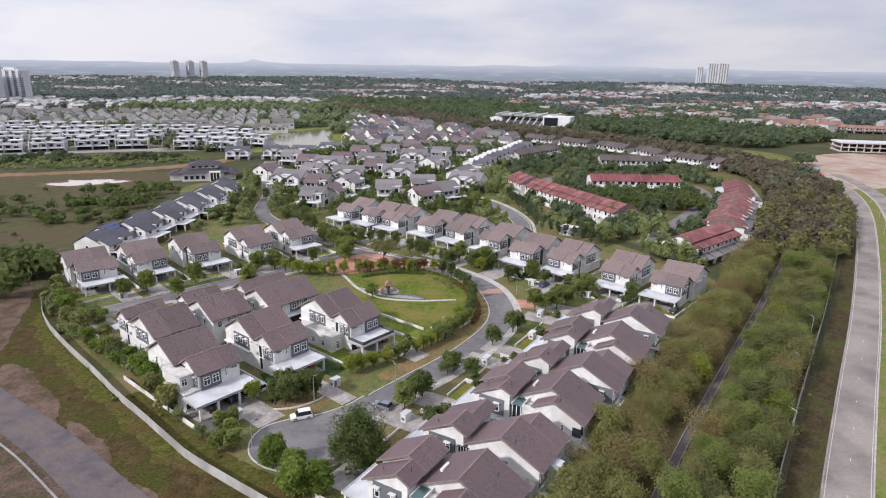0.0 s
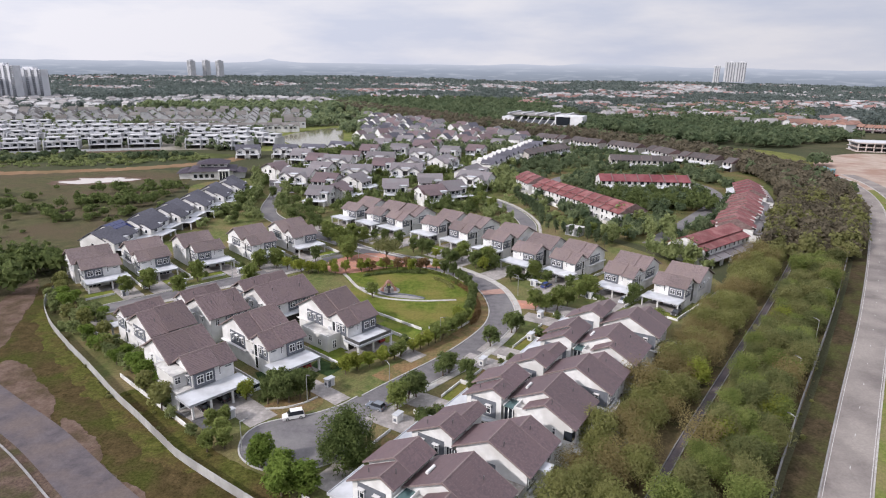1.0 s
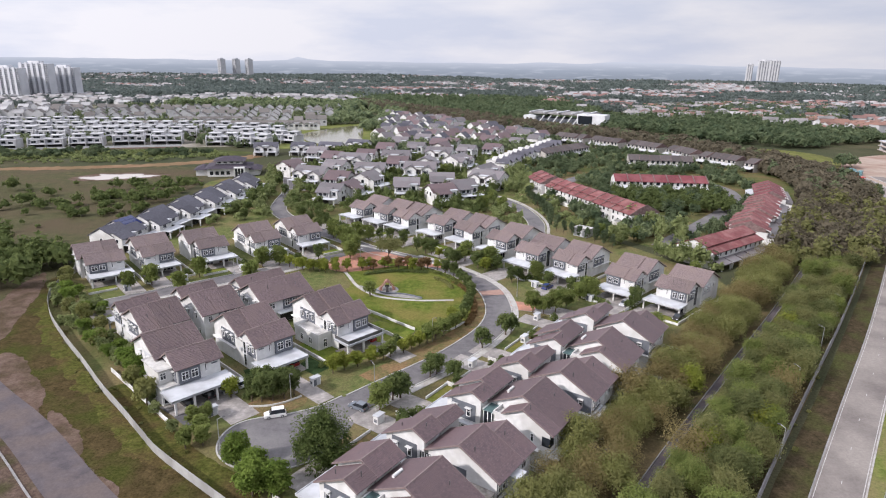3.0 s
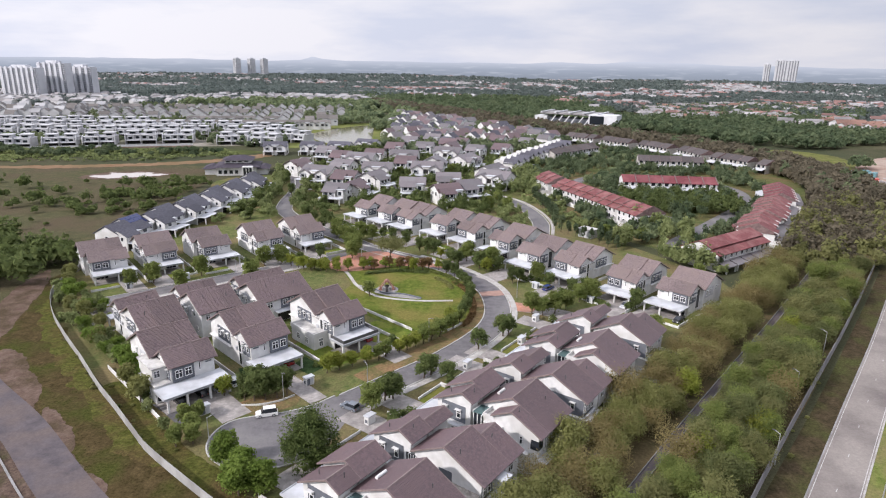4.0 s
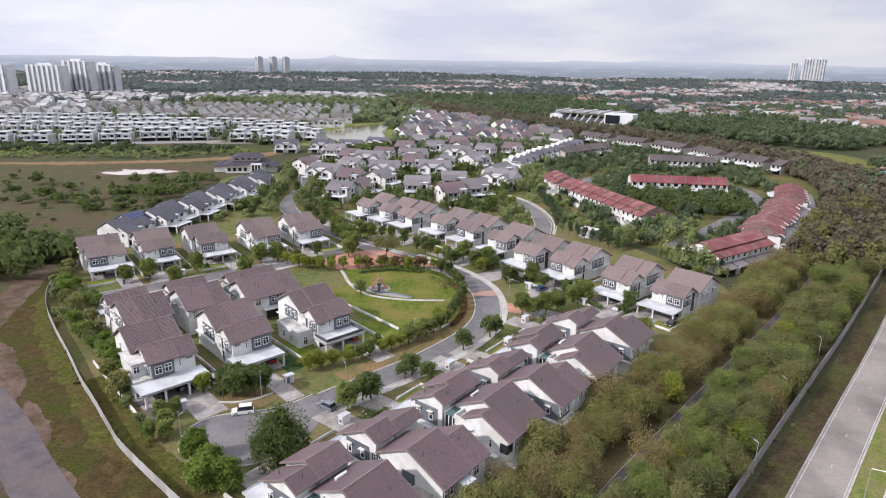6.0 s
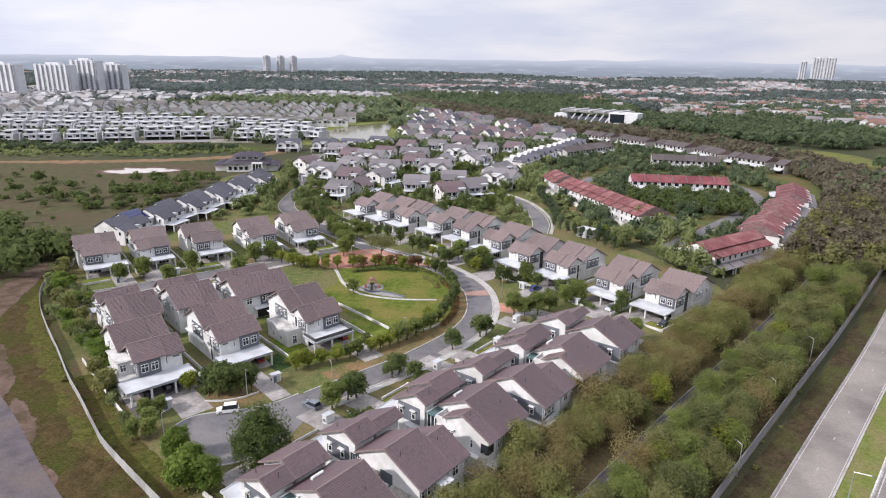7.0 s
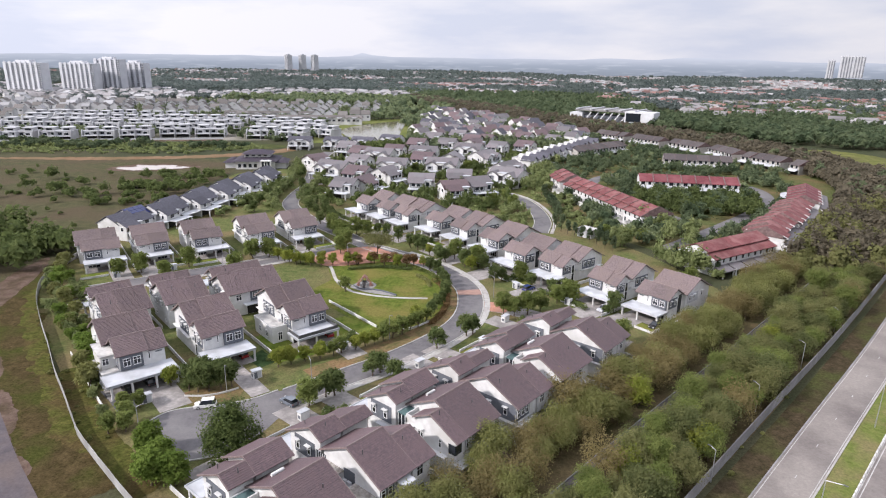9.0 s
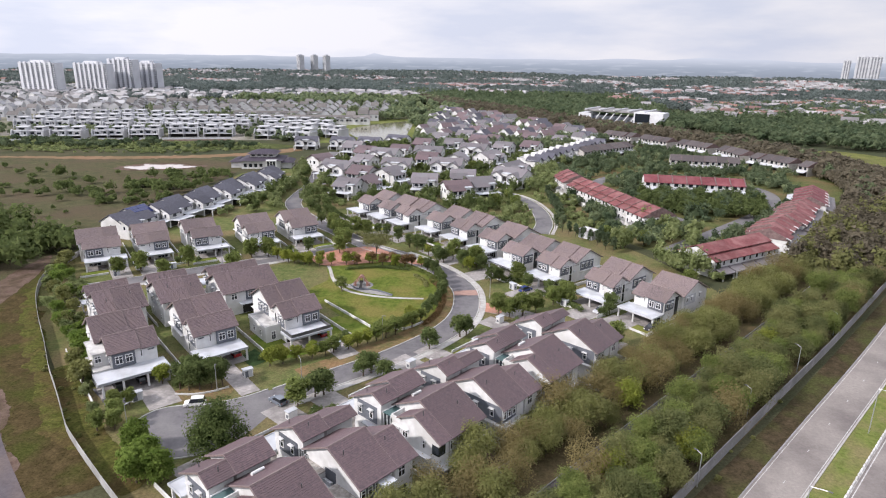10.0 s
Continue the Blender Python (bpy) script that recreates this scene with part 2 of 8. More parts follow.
M_LEAF_FRESH = leaves("fresh_green_leaves", (0.120, 0.180, 0.036), (0.195, 0.262, 0.060), 0.2)
M_LEAF_GARDEN = leaves("garden_leaves", (0.158, 0.195, 0.078), (0.287, 0.322, 0.144), 0.25, 0.3)
M_FARBELT = leaves("far_belt_leaves", (0.127, 0.113, 0.081), (0.191, 0.166, 0.118), 0.2, 0.12)
# haze over the far woods put into a paler, bluer leaf colour
M_HAZEWOOD = leaves("haze_tinted_far_leaves", (0.115, 0.145, 0.135), (0.189, 0.221, 0.203), 0.2, 0.05)


# ---------------------------------------------------------------- building helpers
def to_object(name, bm, material, smooth=False):
    me = bpy.data.meshes.new(name)
    bmesh.ops.recalc_face_normals(bm, faces=bm.faces)
    bm.to_mesh(me)
    bm.free()
    for mt in material if isinstance(material, (list, tuple)) else [material]:
        me.materials.append(mt)
    if smooth:
        me.polygons.foreach_set("use_smooth", [True] * len(me.polygons))
    return new(name, me)


def part(name, bm, material, parent, label="", smooth=False):
    ob = to_object(name, bm, material, smooth)
    ob.parent = parent
    return tagged(ob, label)


def box(bm, x0, x1, y0, y1, z0, z1):
    v = [bm.verts.new(c) for c in ((x0, y0, z0), (x1, y0, z0), (x1, y1, z0), (x0, y1, z0), (x0, y0, z1), (x1, y0, z1), (x1, y1, z1), (x0, y1, z1))]
    for f in ((3, 2, 1, 0), (4, 5, 6, 7), (0, 1, 5, 4), (1, 2, 6, 5), (2, 3, 7, 6), (3, 0, 4, 7)):
        bm.faces.new([v[i] for i in f])
    return bm


def boxes(*some):
    bm = bmesh.new()
    for b in some:
        box(bm, *b)
    return bm


def extrude_x(bm, outline, x0, x1):
    """A prism along x over an outline of (y, z)."""
    a = [bm.verts.new((x0, y, z)) for y, z in outline]
    b = [bm.verts.new((x1, y, z)) for y, z in outline]
    n = len(outline)
    for i in range(n):
        bm.faces.new((a[i], a[(i + 1) % n], b[(i + 1) % n], b[i]))
    bm.faces.new(a[::-1])
    bm.faces.new(b)
    return bm


def tube(bm, x, y, z0, z1, r, r1=None, n=8):
    r1 = r if r1 is None else r1
    a = [bm.verts.new((x + r * math.cos(6.2832 * i / n), y + r * math.sin(6.2832 * i / n), z0)) for i in range(n)]
    b = [bm.verts.new((x + r1 * math.cos(6.2832 * i / n), y + r1 * math.sin(6.2832 * i / n), z1)) for i in range(n)]
    for i in range(n):
        bm.faces.new((a[i], a[(i + 1) % n], b[(i + 1) % n], b[i]))
    bm.faces.new(a[::-1])
    bm.faces.new(b)
    return bm


def rod(bm, p, q, r, r1=None, n=6):
    p, q = Vector(p), Vector(q)
    r1 = r if r1 is None else r1
    m = (q - p).to_track_quat("Z", "Y").to_matrix()
    ring = [(math.cos(6.2832 * i / n), math.sin(6.2832 * i / n)) for i in range(n)]
    a = [bm.verts.new(p + m @ Vector((r * c, r * s, 0))) for c, s in ring]
    b = [bm.verts.new(q + m @ Vector((r1 * c, r1 * s, 0))) for c, s in ring]
    for i in range(n):
        bm.faces.new((a[i], a[(i + 1) % n], b[(i + 1) % n], b[i]))
    bm.faces.new(a[::-1])
    bm.faces.new(b)
    return bm


def smooth_line(points, steps=6, closed=False):
    """A Catmull-Rom line through plan points."""
    p = [Vector((x, y, 0)) for x, y in points]
    n = len(p)
    out = []
    for i in range(n if closed else n - 1):
        a, b = p[i], p[(i + 1) % n]
        before = p[i - 1] if (closed or i > 0) else 2 * a - b
        after = p[(i + 2) % n] if (closed or i + 2 < n) else 2 * b - a
        for k in range(steps):
            t = k / steps
            out.append(0.5 * (2 * a + (b - before) * t + (2 * before - 5 * a + 4 * b - after) * t * t + (3 * a - before - 3 * b + after) * t ** 3))
    if not closed:
        out.append(p[-1])
    return [(v.x, v.y) for v in out]


def offset_line(line, d, closed=False):
    out = []
    n = len(line)
    for i, (x, y) in enumerate(line):
        a = line[(i - 1) % n] if closed else line[max(i - 1, 0)]
        b = line[(i + 1) % n] if closed else line[min(i + 1, n - 1)]
        tx, ty = b[0] - a[0], b[1] - a[1]
        q = math.hypot(tx, ty) or 1
        out.append((x - ty / q * d, y + tx / q * d))
    return out


def strip(name, line, left, right, z, material, thick=0.0, closed=False, label="", category=""):
    """A ribbon along a plan line, from left (+) to right (-) of it, at height z; thick: with sides down."""
    a, b = offset_line(line, left, closed), offset_line(line, right, closed)
    bm = bmesh.new()
    va = [bm.verts.new((x, y, z)) for x, y in a]
    vb = [bm.verts.new((x, y, z)) for x, y in b]
    n = len(line)
    for i in range(n if closed else n - 1):
        j = (i + 1) % n
        bm.faces.new((va[i], vb[i], vb[j], va[j]))
    if thick:
        ca = [bm.verts.new((x, y, z - thick)) for x, y in a]
        cb = [bm.verts.new((x, y, z - thick)) for x, y in b]
        for i in range(n if closed else n - 1):
            j = (i + 1) % n
            bm.faces.new((va[i], va[j], ca[j], ca[i]))
            bm.faces.new((vb[j], vb[i], cb[i], cb[j]))
        if not closed:
            bm.faces.new((va[0], ca[0], cb[0], vb[0]))
            bm.faces.new((vb[-1], cb[-1], ca[-1], va[-1]))
    return tagged(to_object(name, bm, material), label, category, "", "structure")


def patch(name, points, z, material, label="", category="ground", steps=5, smooth=True, ragged=0.0):
    """A flat piece of ground inside a plan outline; ragged: how far its edge wanders."""
    line = smooth_line(points, steps, True) if smooth else points
    if ragged:
        line = smooth_line(points, steps * 4, True)
        line = [(x + ragged * (noise.noise((x * 0.22, y * 0.22, 1)) + 0.6 * noise.noise((x * 0.9, y * 0.9, 4))), y + ragged * (noise.noise((x * 0.22, y * 0.22, 8)) + 0.6 * noise.noise((x * 0.9, y * 0.9, 11)))) for x, y in line]
    n = len(line)
    co, _, tris, *_ = delaunay_2d_cdt([Vector(p) for p in line], [(i, (i + 1) % n) for i in range(n)], [], 1, 1e-4)
    me = bpy.data.meshes.new(name)
    me.from_pydata([(v.x, v.y, z) for v in co], [], [tuple(t) for t in tris])
    me.materials.append(material)
    ob = new(name, me)
    return tagged(ob, label, category, "", "structure")


def along(line, gap, start=0.0):
    """Points and directions every gap metres along a plan line."""
    out, left = [], start
    for (x0, y0), (x1, y1) in zip(line, line[1:]):
        d = math.hypot(x1 - x0, y1 - y0)
        while left <= d:
            k = left / d if d else 0
            out.append((x0 + (x1 - x0) * k, y0 + (y1 - y0) * k, math.atan2(y1 - y0, x1 - x0)))
            left += gap
        left -= d
    return out


def inside(x, y, poly):
    hit = False
    for (x0, y0), (x1, y1) in zip(poly, poly[1:] + poly[:1]):
        if (y0 > y) != (y1 > y) and x < (x1 - x0) * (y - y0) / (y1 - y0) + x0:
            hit = not hit
    return hit


def terrain(x, y):
    """The lie of the land: level round the estate, rolling far off."""
    r = math.hypot(x, y - 200)
    k = min(max((r - 900) / 1500, 0), 1)
    k = k * k * (3 - 2 * k)
    h = noise.noise((x * 0.0011 + 3.7, y * 0.0011, 0.3)) * 16 + noise.noise((x * 0.0004, y * 0.0004 + 9, 1.3)) * 24
    k2 = min(max((r - 3000) / 1700, 0), 1)
    return k * (h - 6) + k2 * k2 * (46 + 34 * noise.noise((x * 0.0007, y * 0.0007, 5)))


# ---------------------------------------------------------------- ground and roads
def make_ground():
    rings = [0, 60, 120, 180, 240, 320, 420, 540, 680, 840] + [1000 + 130 * i for i in range(29)]
    spokes = 120
    verts, faces = [(0, 200, 0)], []
    for r in rings[1:]:
        for k in range(spokes):
            a = 6.283185 * k / spokes
            x, y = r * math.cos(a), 200 + r * math.sin(a)
            verts.append((x, y, terrain(x, y)))
    for k in range(spokes):
        faces.append((0, 1 + k, 1 + (k + 1) % spokes))
    for i in range(len(rings) - 2):
        a, b = 1 + i * spokes, 1 + (i + 1) * spokes
        for k in range(spokes):
            j = (k + 1) % spokes
            faces.append((a + k, b + k, b + j, a + j))
    me = bpy.data.meshes.new("ground")
    me.from_pydata(verts, [], faces)
    me.materials.append(surface("open_land", (0.048, 0.052, 0.027), (0.082, 0.076, 0.045), 0.05, 0.95, 0.3, 1.0, (0.050, 0.058, 0.032), 0.006, grit=0.4))
    return tagged(new("ground", me), "rough grassy land with trees reaching the horizon", "ground", "", "structure")


make_ground()

MAIN_ROAD = smooth_line([(-18, 100.5), (-11.5, 108.5), (-2.5, 119), (8.2, 131.3), (17, 145), (20.8, 156), (21, 168), (18, 180), (9, 193), (-4, 204), (-20, 214.5), (-34, 228), (-50, 243), (-62, 257), (-71, 272), (-75, 290), (-78, 315), (-86, 345), (-98, 385), (-104, 430)], 6)
C_ROAD = smooth_line([(-88, 156.5), (-78, 165), (-60, 181), (-42, 197), (-26, 211)], 6)
SIDE_ROAD = smooth_line([(22, 166), (32, 163.5), (42, 158.5), (52, 151.5), (60, 146)], 5)
GREY_ROAD = smooth_line([(40, 243), (41.5, 261), (38, 284), (30, 304), (16, 317), (-6, 326), (-34, 330), (-60, 328), (-78, 318)], 6)
RED_ROAD = smooth_line([(84, 228), (98, 246), (118, 272), (138, 300), (150, 325), (152, 350), (140, 372), (112, 385), (82, 376), (68, 350), (72, 322), (86, 296), (98, 275)], 6)
HIGHWAY = smooth_line([(35, 40), (50, 60), (66, 83), (89, 114.5), (120.3, 157), (161.8, 216), (204, 279), (230, 326), (246, 368), (252, 398)], 6)
HIGHWAY_B = offset_line(HIGHWAY, -13.0)
OLD_ROAD = smooth_line([(-18.5, 59), (-33.2, 71), (-48.8, 83.2), (-66, 97.8), (-81.8, 109.2), (-105, 126), (-140, 146), (-190, 170)], 6)


def disc_line(cx, cy, r, n=40):
    return [(cx + r * math.cos(6.2832 * i / n), cy + r * math.sin(6.2832 * i / n)) for i in range(n)]


# estate ground
ESTATE = [(-22, 80), (-34, 90), (-55, 109), (-82, 135), (-96, 150), (-108, 170), (-118, 200), (-128, 250), (-120, 300), (-125, 345), (-60, 380), (0, 420), (60, 430), (100, 380), (76, 300), (60, 255), (80, 215), (92, 185), (78, 160), (62, 136), (44, 112), (20, 78), (0, 60), (-12, 68)]
patch("ground_estate", ESTATE, 0.02, surface("garden_grass", (0.073, 0.096, 0.031), (0.128, 0.132, 0.053), 0.5, 0.95, 0.4, 7, (0.152, 0.122, 0.063), 0.07, grit=0.42), "mown garden grass of the housing estate")
patch("ground_red_estate", [(58, 262), (84, 222), (98, 206), (130, 226), (165, 285), (190, 345), (205, 410), (180, 460), (130, 505), (60, 520), (20, 480), (34, 420), (46, 350)], 0.03, surface("planted_grass", (0.055, 0.075, 0.024), (0.105, 0.110, 0.045), 0.4, 0.95, 0.4, 5, (0.13, 0.10, 0.05), 0.06, grit=0.4), "planted grass round the terraces")
patch("ground_belt", [(0, 48), (30, 50), (56, 84), (82, 119), (104, 149), (140, 199), (180, 258), (214, 318), (226, 370), (224, 420), (206, 480), (172, 550), (118, 608), (72, 668), (14, 772), (-72, 895), (-92, 875), (-10, 745), (44, 655), (92, 585), (140, 535), (182, 470), (202, 415), (196, 350), (168, 285), (132, 226), (92, 182), (60, 135), (20, 78)], 0.04, M_FOREST, "dry leaf litter under the tree belt", steps=4)
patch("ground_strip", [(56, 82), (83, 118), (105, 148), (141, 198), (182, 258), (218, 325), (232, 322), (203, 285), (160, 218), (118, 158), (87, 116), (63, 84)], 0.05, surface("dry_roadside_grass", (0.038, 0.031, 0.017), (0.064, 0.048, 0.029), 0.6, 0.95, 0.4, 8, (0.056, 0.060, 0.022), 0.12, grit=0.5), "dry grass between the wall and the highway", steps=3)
patch("ground_median", offset_line(HIGHWAY, -4.3) + offset_line(HIGHWAY, -9.0)[::-1], 0.06, surface("median_grass", (0.095, 0.125, 0.030), (0.15, 0.165, 0.050), 0.8, 0.95, 0.4, 9, (0.17, 0.15, 0.07), 0.15, grit=0.3), "green grass of the highway's median", smooth=False)
patch("ground_far_verge", offset_line(HIGHWAY, -16.9) + offset_line(HIGHWAY, -70)[::-1], 0.03, surface("verge_grass", (0.095, 0.125, 0.030), (0.15, 0.165, 0.050), 0.8, 0.95, 0.4, 9, (0.15, 0.13, 0.06), 0.08, grit=0.3), "green grass beyond the highway", smooth=False)
patch("ground_wasteland", [(-30, 60), (-48, 92), (-66, 112), (-90, 140), (-106, 165), (-120, 200), (-132, 250), (-130, 300), (-134, 345), (-158, 384), (-230, 366), (-330, 345), (-330, 250), (-230, 180), (-160, 120), (-90, 60)], 0.025, surface("wasteland_grass", (0.056, 0.058, 0.029), (0.088, 0.083, 0.044), 0.25, 0.95, 0.4, 4, (0.084, 0.067, 0.043), 0.04, grit=0.5), "patchy wasteland grass with brown earth")
patch("ground_grass_strip", [(-24, 82.5), (-32.6, 89.8), (-41.4, 96.2), (-54.3, 108.4), (-63.3, 116), (-81, 134.4), (-94.4, 149.4), (-104, 163), (-108.6, 178), (-113, 176), (-109, 158), (-101, 138), (-85, 118), (-67, 102.6), (-47, 86.4), (-36, 76)], 0.045, M_SCRUB, "brown and green grass along the hoarding", ragged=1.2)
patch("ground_side_garden", [(-21.8, 80.0), (-32.6, 87.9), (-39.2, 93.0), (-43.9, 97.5), (-51.8, 105.3), (-59.6, 112.8), (-56.5, 115.5), (-49, 108), (-41, 100.5), (-36.5, 96.8), (-30, 92), (-19.5, 84)], 0.05, M_WEED, "brownish rough grass inside the hoarding", ragged=0.4)
patch("ground_weed_strip", [(-32.8, 89.9), (-41.6, 96.3), (-54.5, 108.6), (-63.5, 116.2), (-81.2, 134.6), (-94.6, 149.6), (-102, 158), (-99, 150), (-87, 135), (-70, 117), (-58, 106), (-44, 92)], 0.055, M_WEED, "yellow-green weeds at the foot of the hoarding", ragged=1.8)
patch("ground_earth_track", [(-96, 128), (-99, 140), (-104, 153), (-108, 164), (-115, 178), (-119, 182), (-117, 165), (-112, 152), (-108, 140), (-104, 130)], 0.06, M_EARTH, "bare brown earth track", "track", steps=9, ragged=0.7)
for bare in ([(-50, 87.6), (-57, 93.5), (-64, 100.5), (-66, 105), (-60, 101), (-53, 94)], [(-68, 102.5), (-75, 108.6), (-84, 115.5), (-90, 121), (-92, 128), (-86, 126), (-78, 118), (-71, 111)], [(-38, 76), (-44, 81.5), (-47, 86.5), (-42, 84)], [(-94, 122), (-102, 128), (-112, 136), (-116, 145), (-106, 142), (-98, 133)]):
    patch("ground_bare_earth", bare, 0.065, M_EARTH, "bare pinkish earth beside the old road", "earth", steps=9, ragged=0.6)
patch("ground_far_earth", [(-245, 362), (-215, 370), (-180, 383), (-150, 402), (-128, 430), (-138, 438), (-164, 408), (-200, 388), (-250, 372), (-300, 361), (-330, 356), (-300, 355)], 0.05, M_ORANGE, "orange bare earth bank", "earth", ragged=3)
patch("ground_field_band", [(-420, 380), (-330, 395), (-250, 408), (-175, 425), (-140, 450), (-200, 462), (-290, 440), (-400, 425), (-520, 420), (-520, 390)], 0.06, surface("green_field_band", (0.047, 0.058, 0.020), (0.086, 0.096, 0.034), 0.1, 0.95, 0.3, 2, (0.06, 0.075, 0.03), 0.03, grit=0.35), "green field beside the building site")
patch("ground_pond_rim", [(-208, 338), (-196, 331), (-178, 336), (-158, 351), (-164, 359), (-182, 360), (-200, 354)], 0.08, M_EARTH, "brown muddy rim of the pond", "earth", ragged=2.0)
patch("water_pond", [(-203, 341), (-199, 337), (-188, 335), (-183, 339), (-172, 343), (-163, 352), (-172, 353), (-178, 357), (-188, 353), (-197, 352), (-196, 346)], 0.10, M_MUDDY, "pale muddy pond water", "water", ragged=1.6)
patch("ground_lake_shore", [(-150, 480), (-100, 482), (-62, 494), (-68, 560), (-82, 640), (-98, 680), (-140, 660), (-158, 590)], 0.06, surface("lake_shore_grass", (0.10, 0.125, 0.035), (0.16, 0.165, 0.06), 0.1, 0.95, 0.3, 2), "grassy shore of the lake")
patch("water_lake", [(-112, 512), (-92, 500), (-74, 504), (-80, 560), (-92, 636), (-104, 656), (-124, 620), (-136, 580), (-130, 545)], 0.12, M_WATER, "still greenish lake water", "water")
patch("ground_construction", [(232, 352), (262, 346), (320, 372), (360, 420), (380, 480), (340, 500), (290, 470), (258, 420)], 0.07, M_SITE, "pale bare earth of the construction site", "earth")
patch("ground_town", [(-560, 445), (-300, 446), (-205, 470), (-150, 500), (-165, 600), (-150, 700), (-150, 780), (-330, 900), (-700, 930), (-900, 700)], 0.04, surface("new_estate_ground", (0.17, 0.16, 0.13), (0.27, 0.25, 0.22), 0.06, 0.95, 0.1, 1, (0.11, 0.12, 0.06), 0.02), "roads and yards of the white estate")

# roads with kerbs
strip("road_main", MAIN_ROAD, 3.3, -3.3, 0.06, M_ASPHALT, label="grey asphalt street", category="road")
TURN_EDGE = smooth_line([(-10.5, 95.5), (-14.0, 91.8), (-19, 89.4), (-25, 89.8), (-29.4, 93.2), (-30.8, 98), (-29.4, 102.4), (-25.5, 104.9), (-20.5, 106.6), (-15.6, 109.8), (-12.2, 113.6)], 5)
patch("road_turning_circle", TURN_EDGE + [(-7.2, 109.2), (-9, 100)], 0.065, M_ASPHALT, "grey asphalt turning circle", "road", smooth=False)
strip("road_north", C_ROAD, 3.2, -3.2, 0.057, M_ASPHALT, label="grey asphalt street", category="road")
strip("road_side", SIDE_ROAD, 3.2, -3.2, 0.054, M_DRIVE, label="light paved side street", category="road")
strip("road_grey", GREY_ROAD, 3.2, -3.2, 0.058, M_ASPHALT, label="grey asphalt street", category="road")
strip("road_red", RED_ROAD, 3.4, -3.4, 0.062, M_ASPHALT, label="grey asphalt street", category="road")
strip("road_highway", HIGHWAY, 2.5, -4.25, 0.09, M_HIGHWAY, label="worn grey highway carriageway", category="road")
strip("road_highway_second", HIGHWAY_B, 3.9, -3.9, 0.09, M_HIGHWAY, label="worn grey highway carriageway", category="road")
strip("road_old", OLD_ROAD, 3.4, -4.0, 0.085, M_OLDROAD, label="old patched asphalt road", category="road")


OLD_VERGE = [p for p in OLD_ROAD if p[0] > -130]
patch("ground_old_verge", offset_line(OLD_VERGE, 3.3) + offset_line(OLD_VERGE, 34)[::-1], 0.04, surface("brown_verge_earth", (0.075, 0.052, 0.042), (0.115, 0.083, 0.066), 0.5, 0.95, 0.3, 5, (0.055, 0.052, 0.026), 0.2, grit=0.45), "brown earth and weeds beside the old road", smooth=False)


def kerb(line, d, name="kerb", closed=False, h=0.18, w=0.13, material=M_KERB):
    return strip(name, offset_line(line, d, closed), w, -w, h, material, h, closed, "pale concrete kerb", "kerb")


kerb(MAIN_ROAD[8:], 3.5)
kerb(MAIN_ROAD[9:], -3.5)
kerb(C_ROAD[:-4], 3.4)
kerb(C_ROAD[:-3], -3.4)
kerb(GREY_ROAD, 3.4)
kerb(GREY_ROAD, -3.4)
kerb(TURN_EDGE, 0.1)
kerb([p for p in OLD_ROAD if p[0] > -130], 4.9, h=0.22, w=0.16, material=M_WALLC)
kerb(HIGHWAY, 2.62, w=0.12, material=M_WALLC)
kerb(HIGHWAY, -4.4, w=0.14, material=M_PAVE)
kerb(HIGHWAY_B, 4.15, w=0.25, material=M_PAVE)
strip("road_line_edge", HIGHWAY, 2.22, 2.12, 0.10, M_LINE, label="white edge line", category="road marking")
strip("road_line_edge", HIGHWAY, -3.95, -4.07, 0.10, M_LINE, label="white edge line", category="road marking")
strip("road_line_edge", HIGHWAY_B, 3.6, 3.45, 0.10, M_LINE, label="white edge line", category="road marking")


kerb_block = None
for i, (x, y, a) in enumerate(along(offset_line(HIGHWAY, -8.75), 1.6, 2.0)[14:110]):
    spot = pose(x, y, 0.06, 0, 0, math.degrees(a))
    if kerb_block is None:
        kerb_block = tagged(to_object("kerb_block", extrude_x(bmesh.new(), [(-0.14, 0), (0.14, 0), (0.10, 0.42), (-0.10, 0.42)], -0.4, 0.4), M_LOWWALL), "white painted kerb block along the carriageway", "kerb block", "kerb blocks")
        kerb_block.matrix_basis = spot
    else:
        copy_thing(kerb_block, spot)


def dashes(line, dash, gap, count):
    bm = bmesh.new()
    for x, y, a in along(line, gap, 4.0)[:count]:
        c, s = math.cos(a), math.sin(a)
        q = [(-dash / 2, -0.06), (dash / 2, -0.06), (dash / 2, 0.06), (-dash / 2, 0.06)]
        bm.faces.new([bm.verts.new((x + c * u - s * v, y + s * u + c * v, 0.105)) for u, v in q])
    return tagged(to_object("road_line_dashes", bm, M_LINE), "white dashed lane line", "road marking", "", "structure")


dashes(offset_line(HIGHWAY, -0.9), 1.0, 12.0, 40)
patch("ground_field_by_wood", [(212, 506), (240, 520), (262, 522), (282, 488), (268, 428), (244, 404), (226, 440)], 0.05, surface("yellow_green_field", (0.095, 0.110, 0.030), (0.155, 0.155, 0.055), 0.15, 0.95, 0.3, 2, (0.10, 0.10, 0.04), 0.04, grit=0.35), "yellow-green grass field by the wood", ragged=2)
strip("pavement_street", MAIN_ROAD[8:56], -3.75, -5.3, 0.14, M_PAVE, 0.14, label="light concrete footpath", category="pavement")
strip("pavement_street", C_ROAD[4:-6], -3.65, -4.9, 0.13, M_PAVE, 0.13, label="light concrete footpath", category="pavement")
strip("pavement_grey_road", GREY_ROAD[:40], -4.1, -5.4, 0.13, M_PAVE, 0.13, label="light concrete footpath", category="pavement")

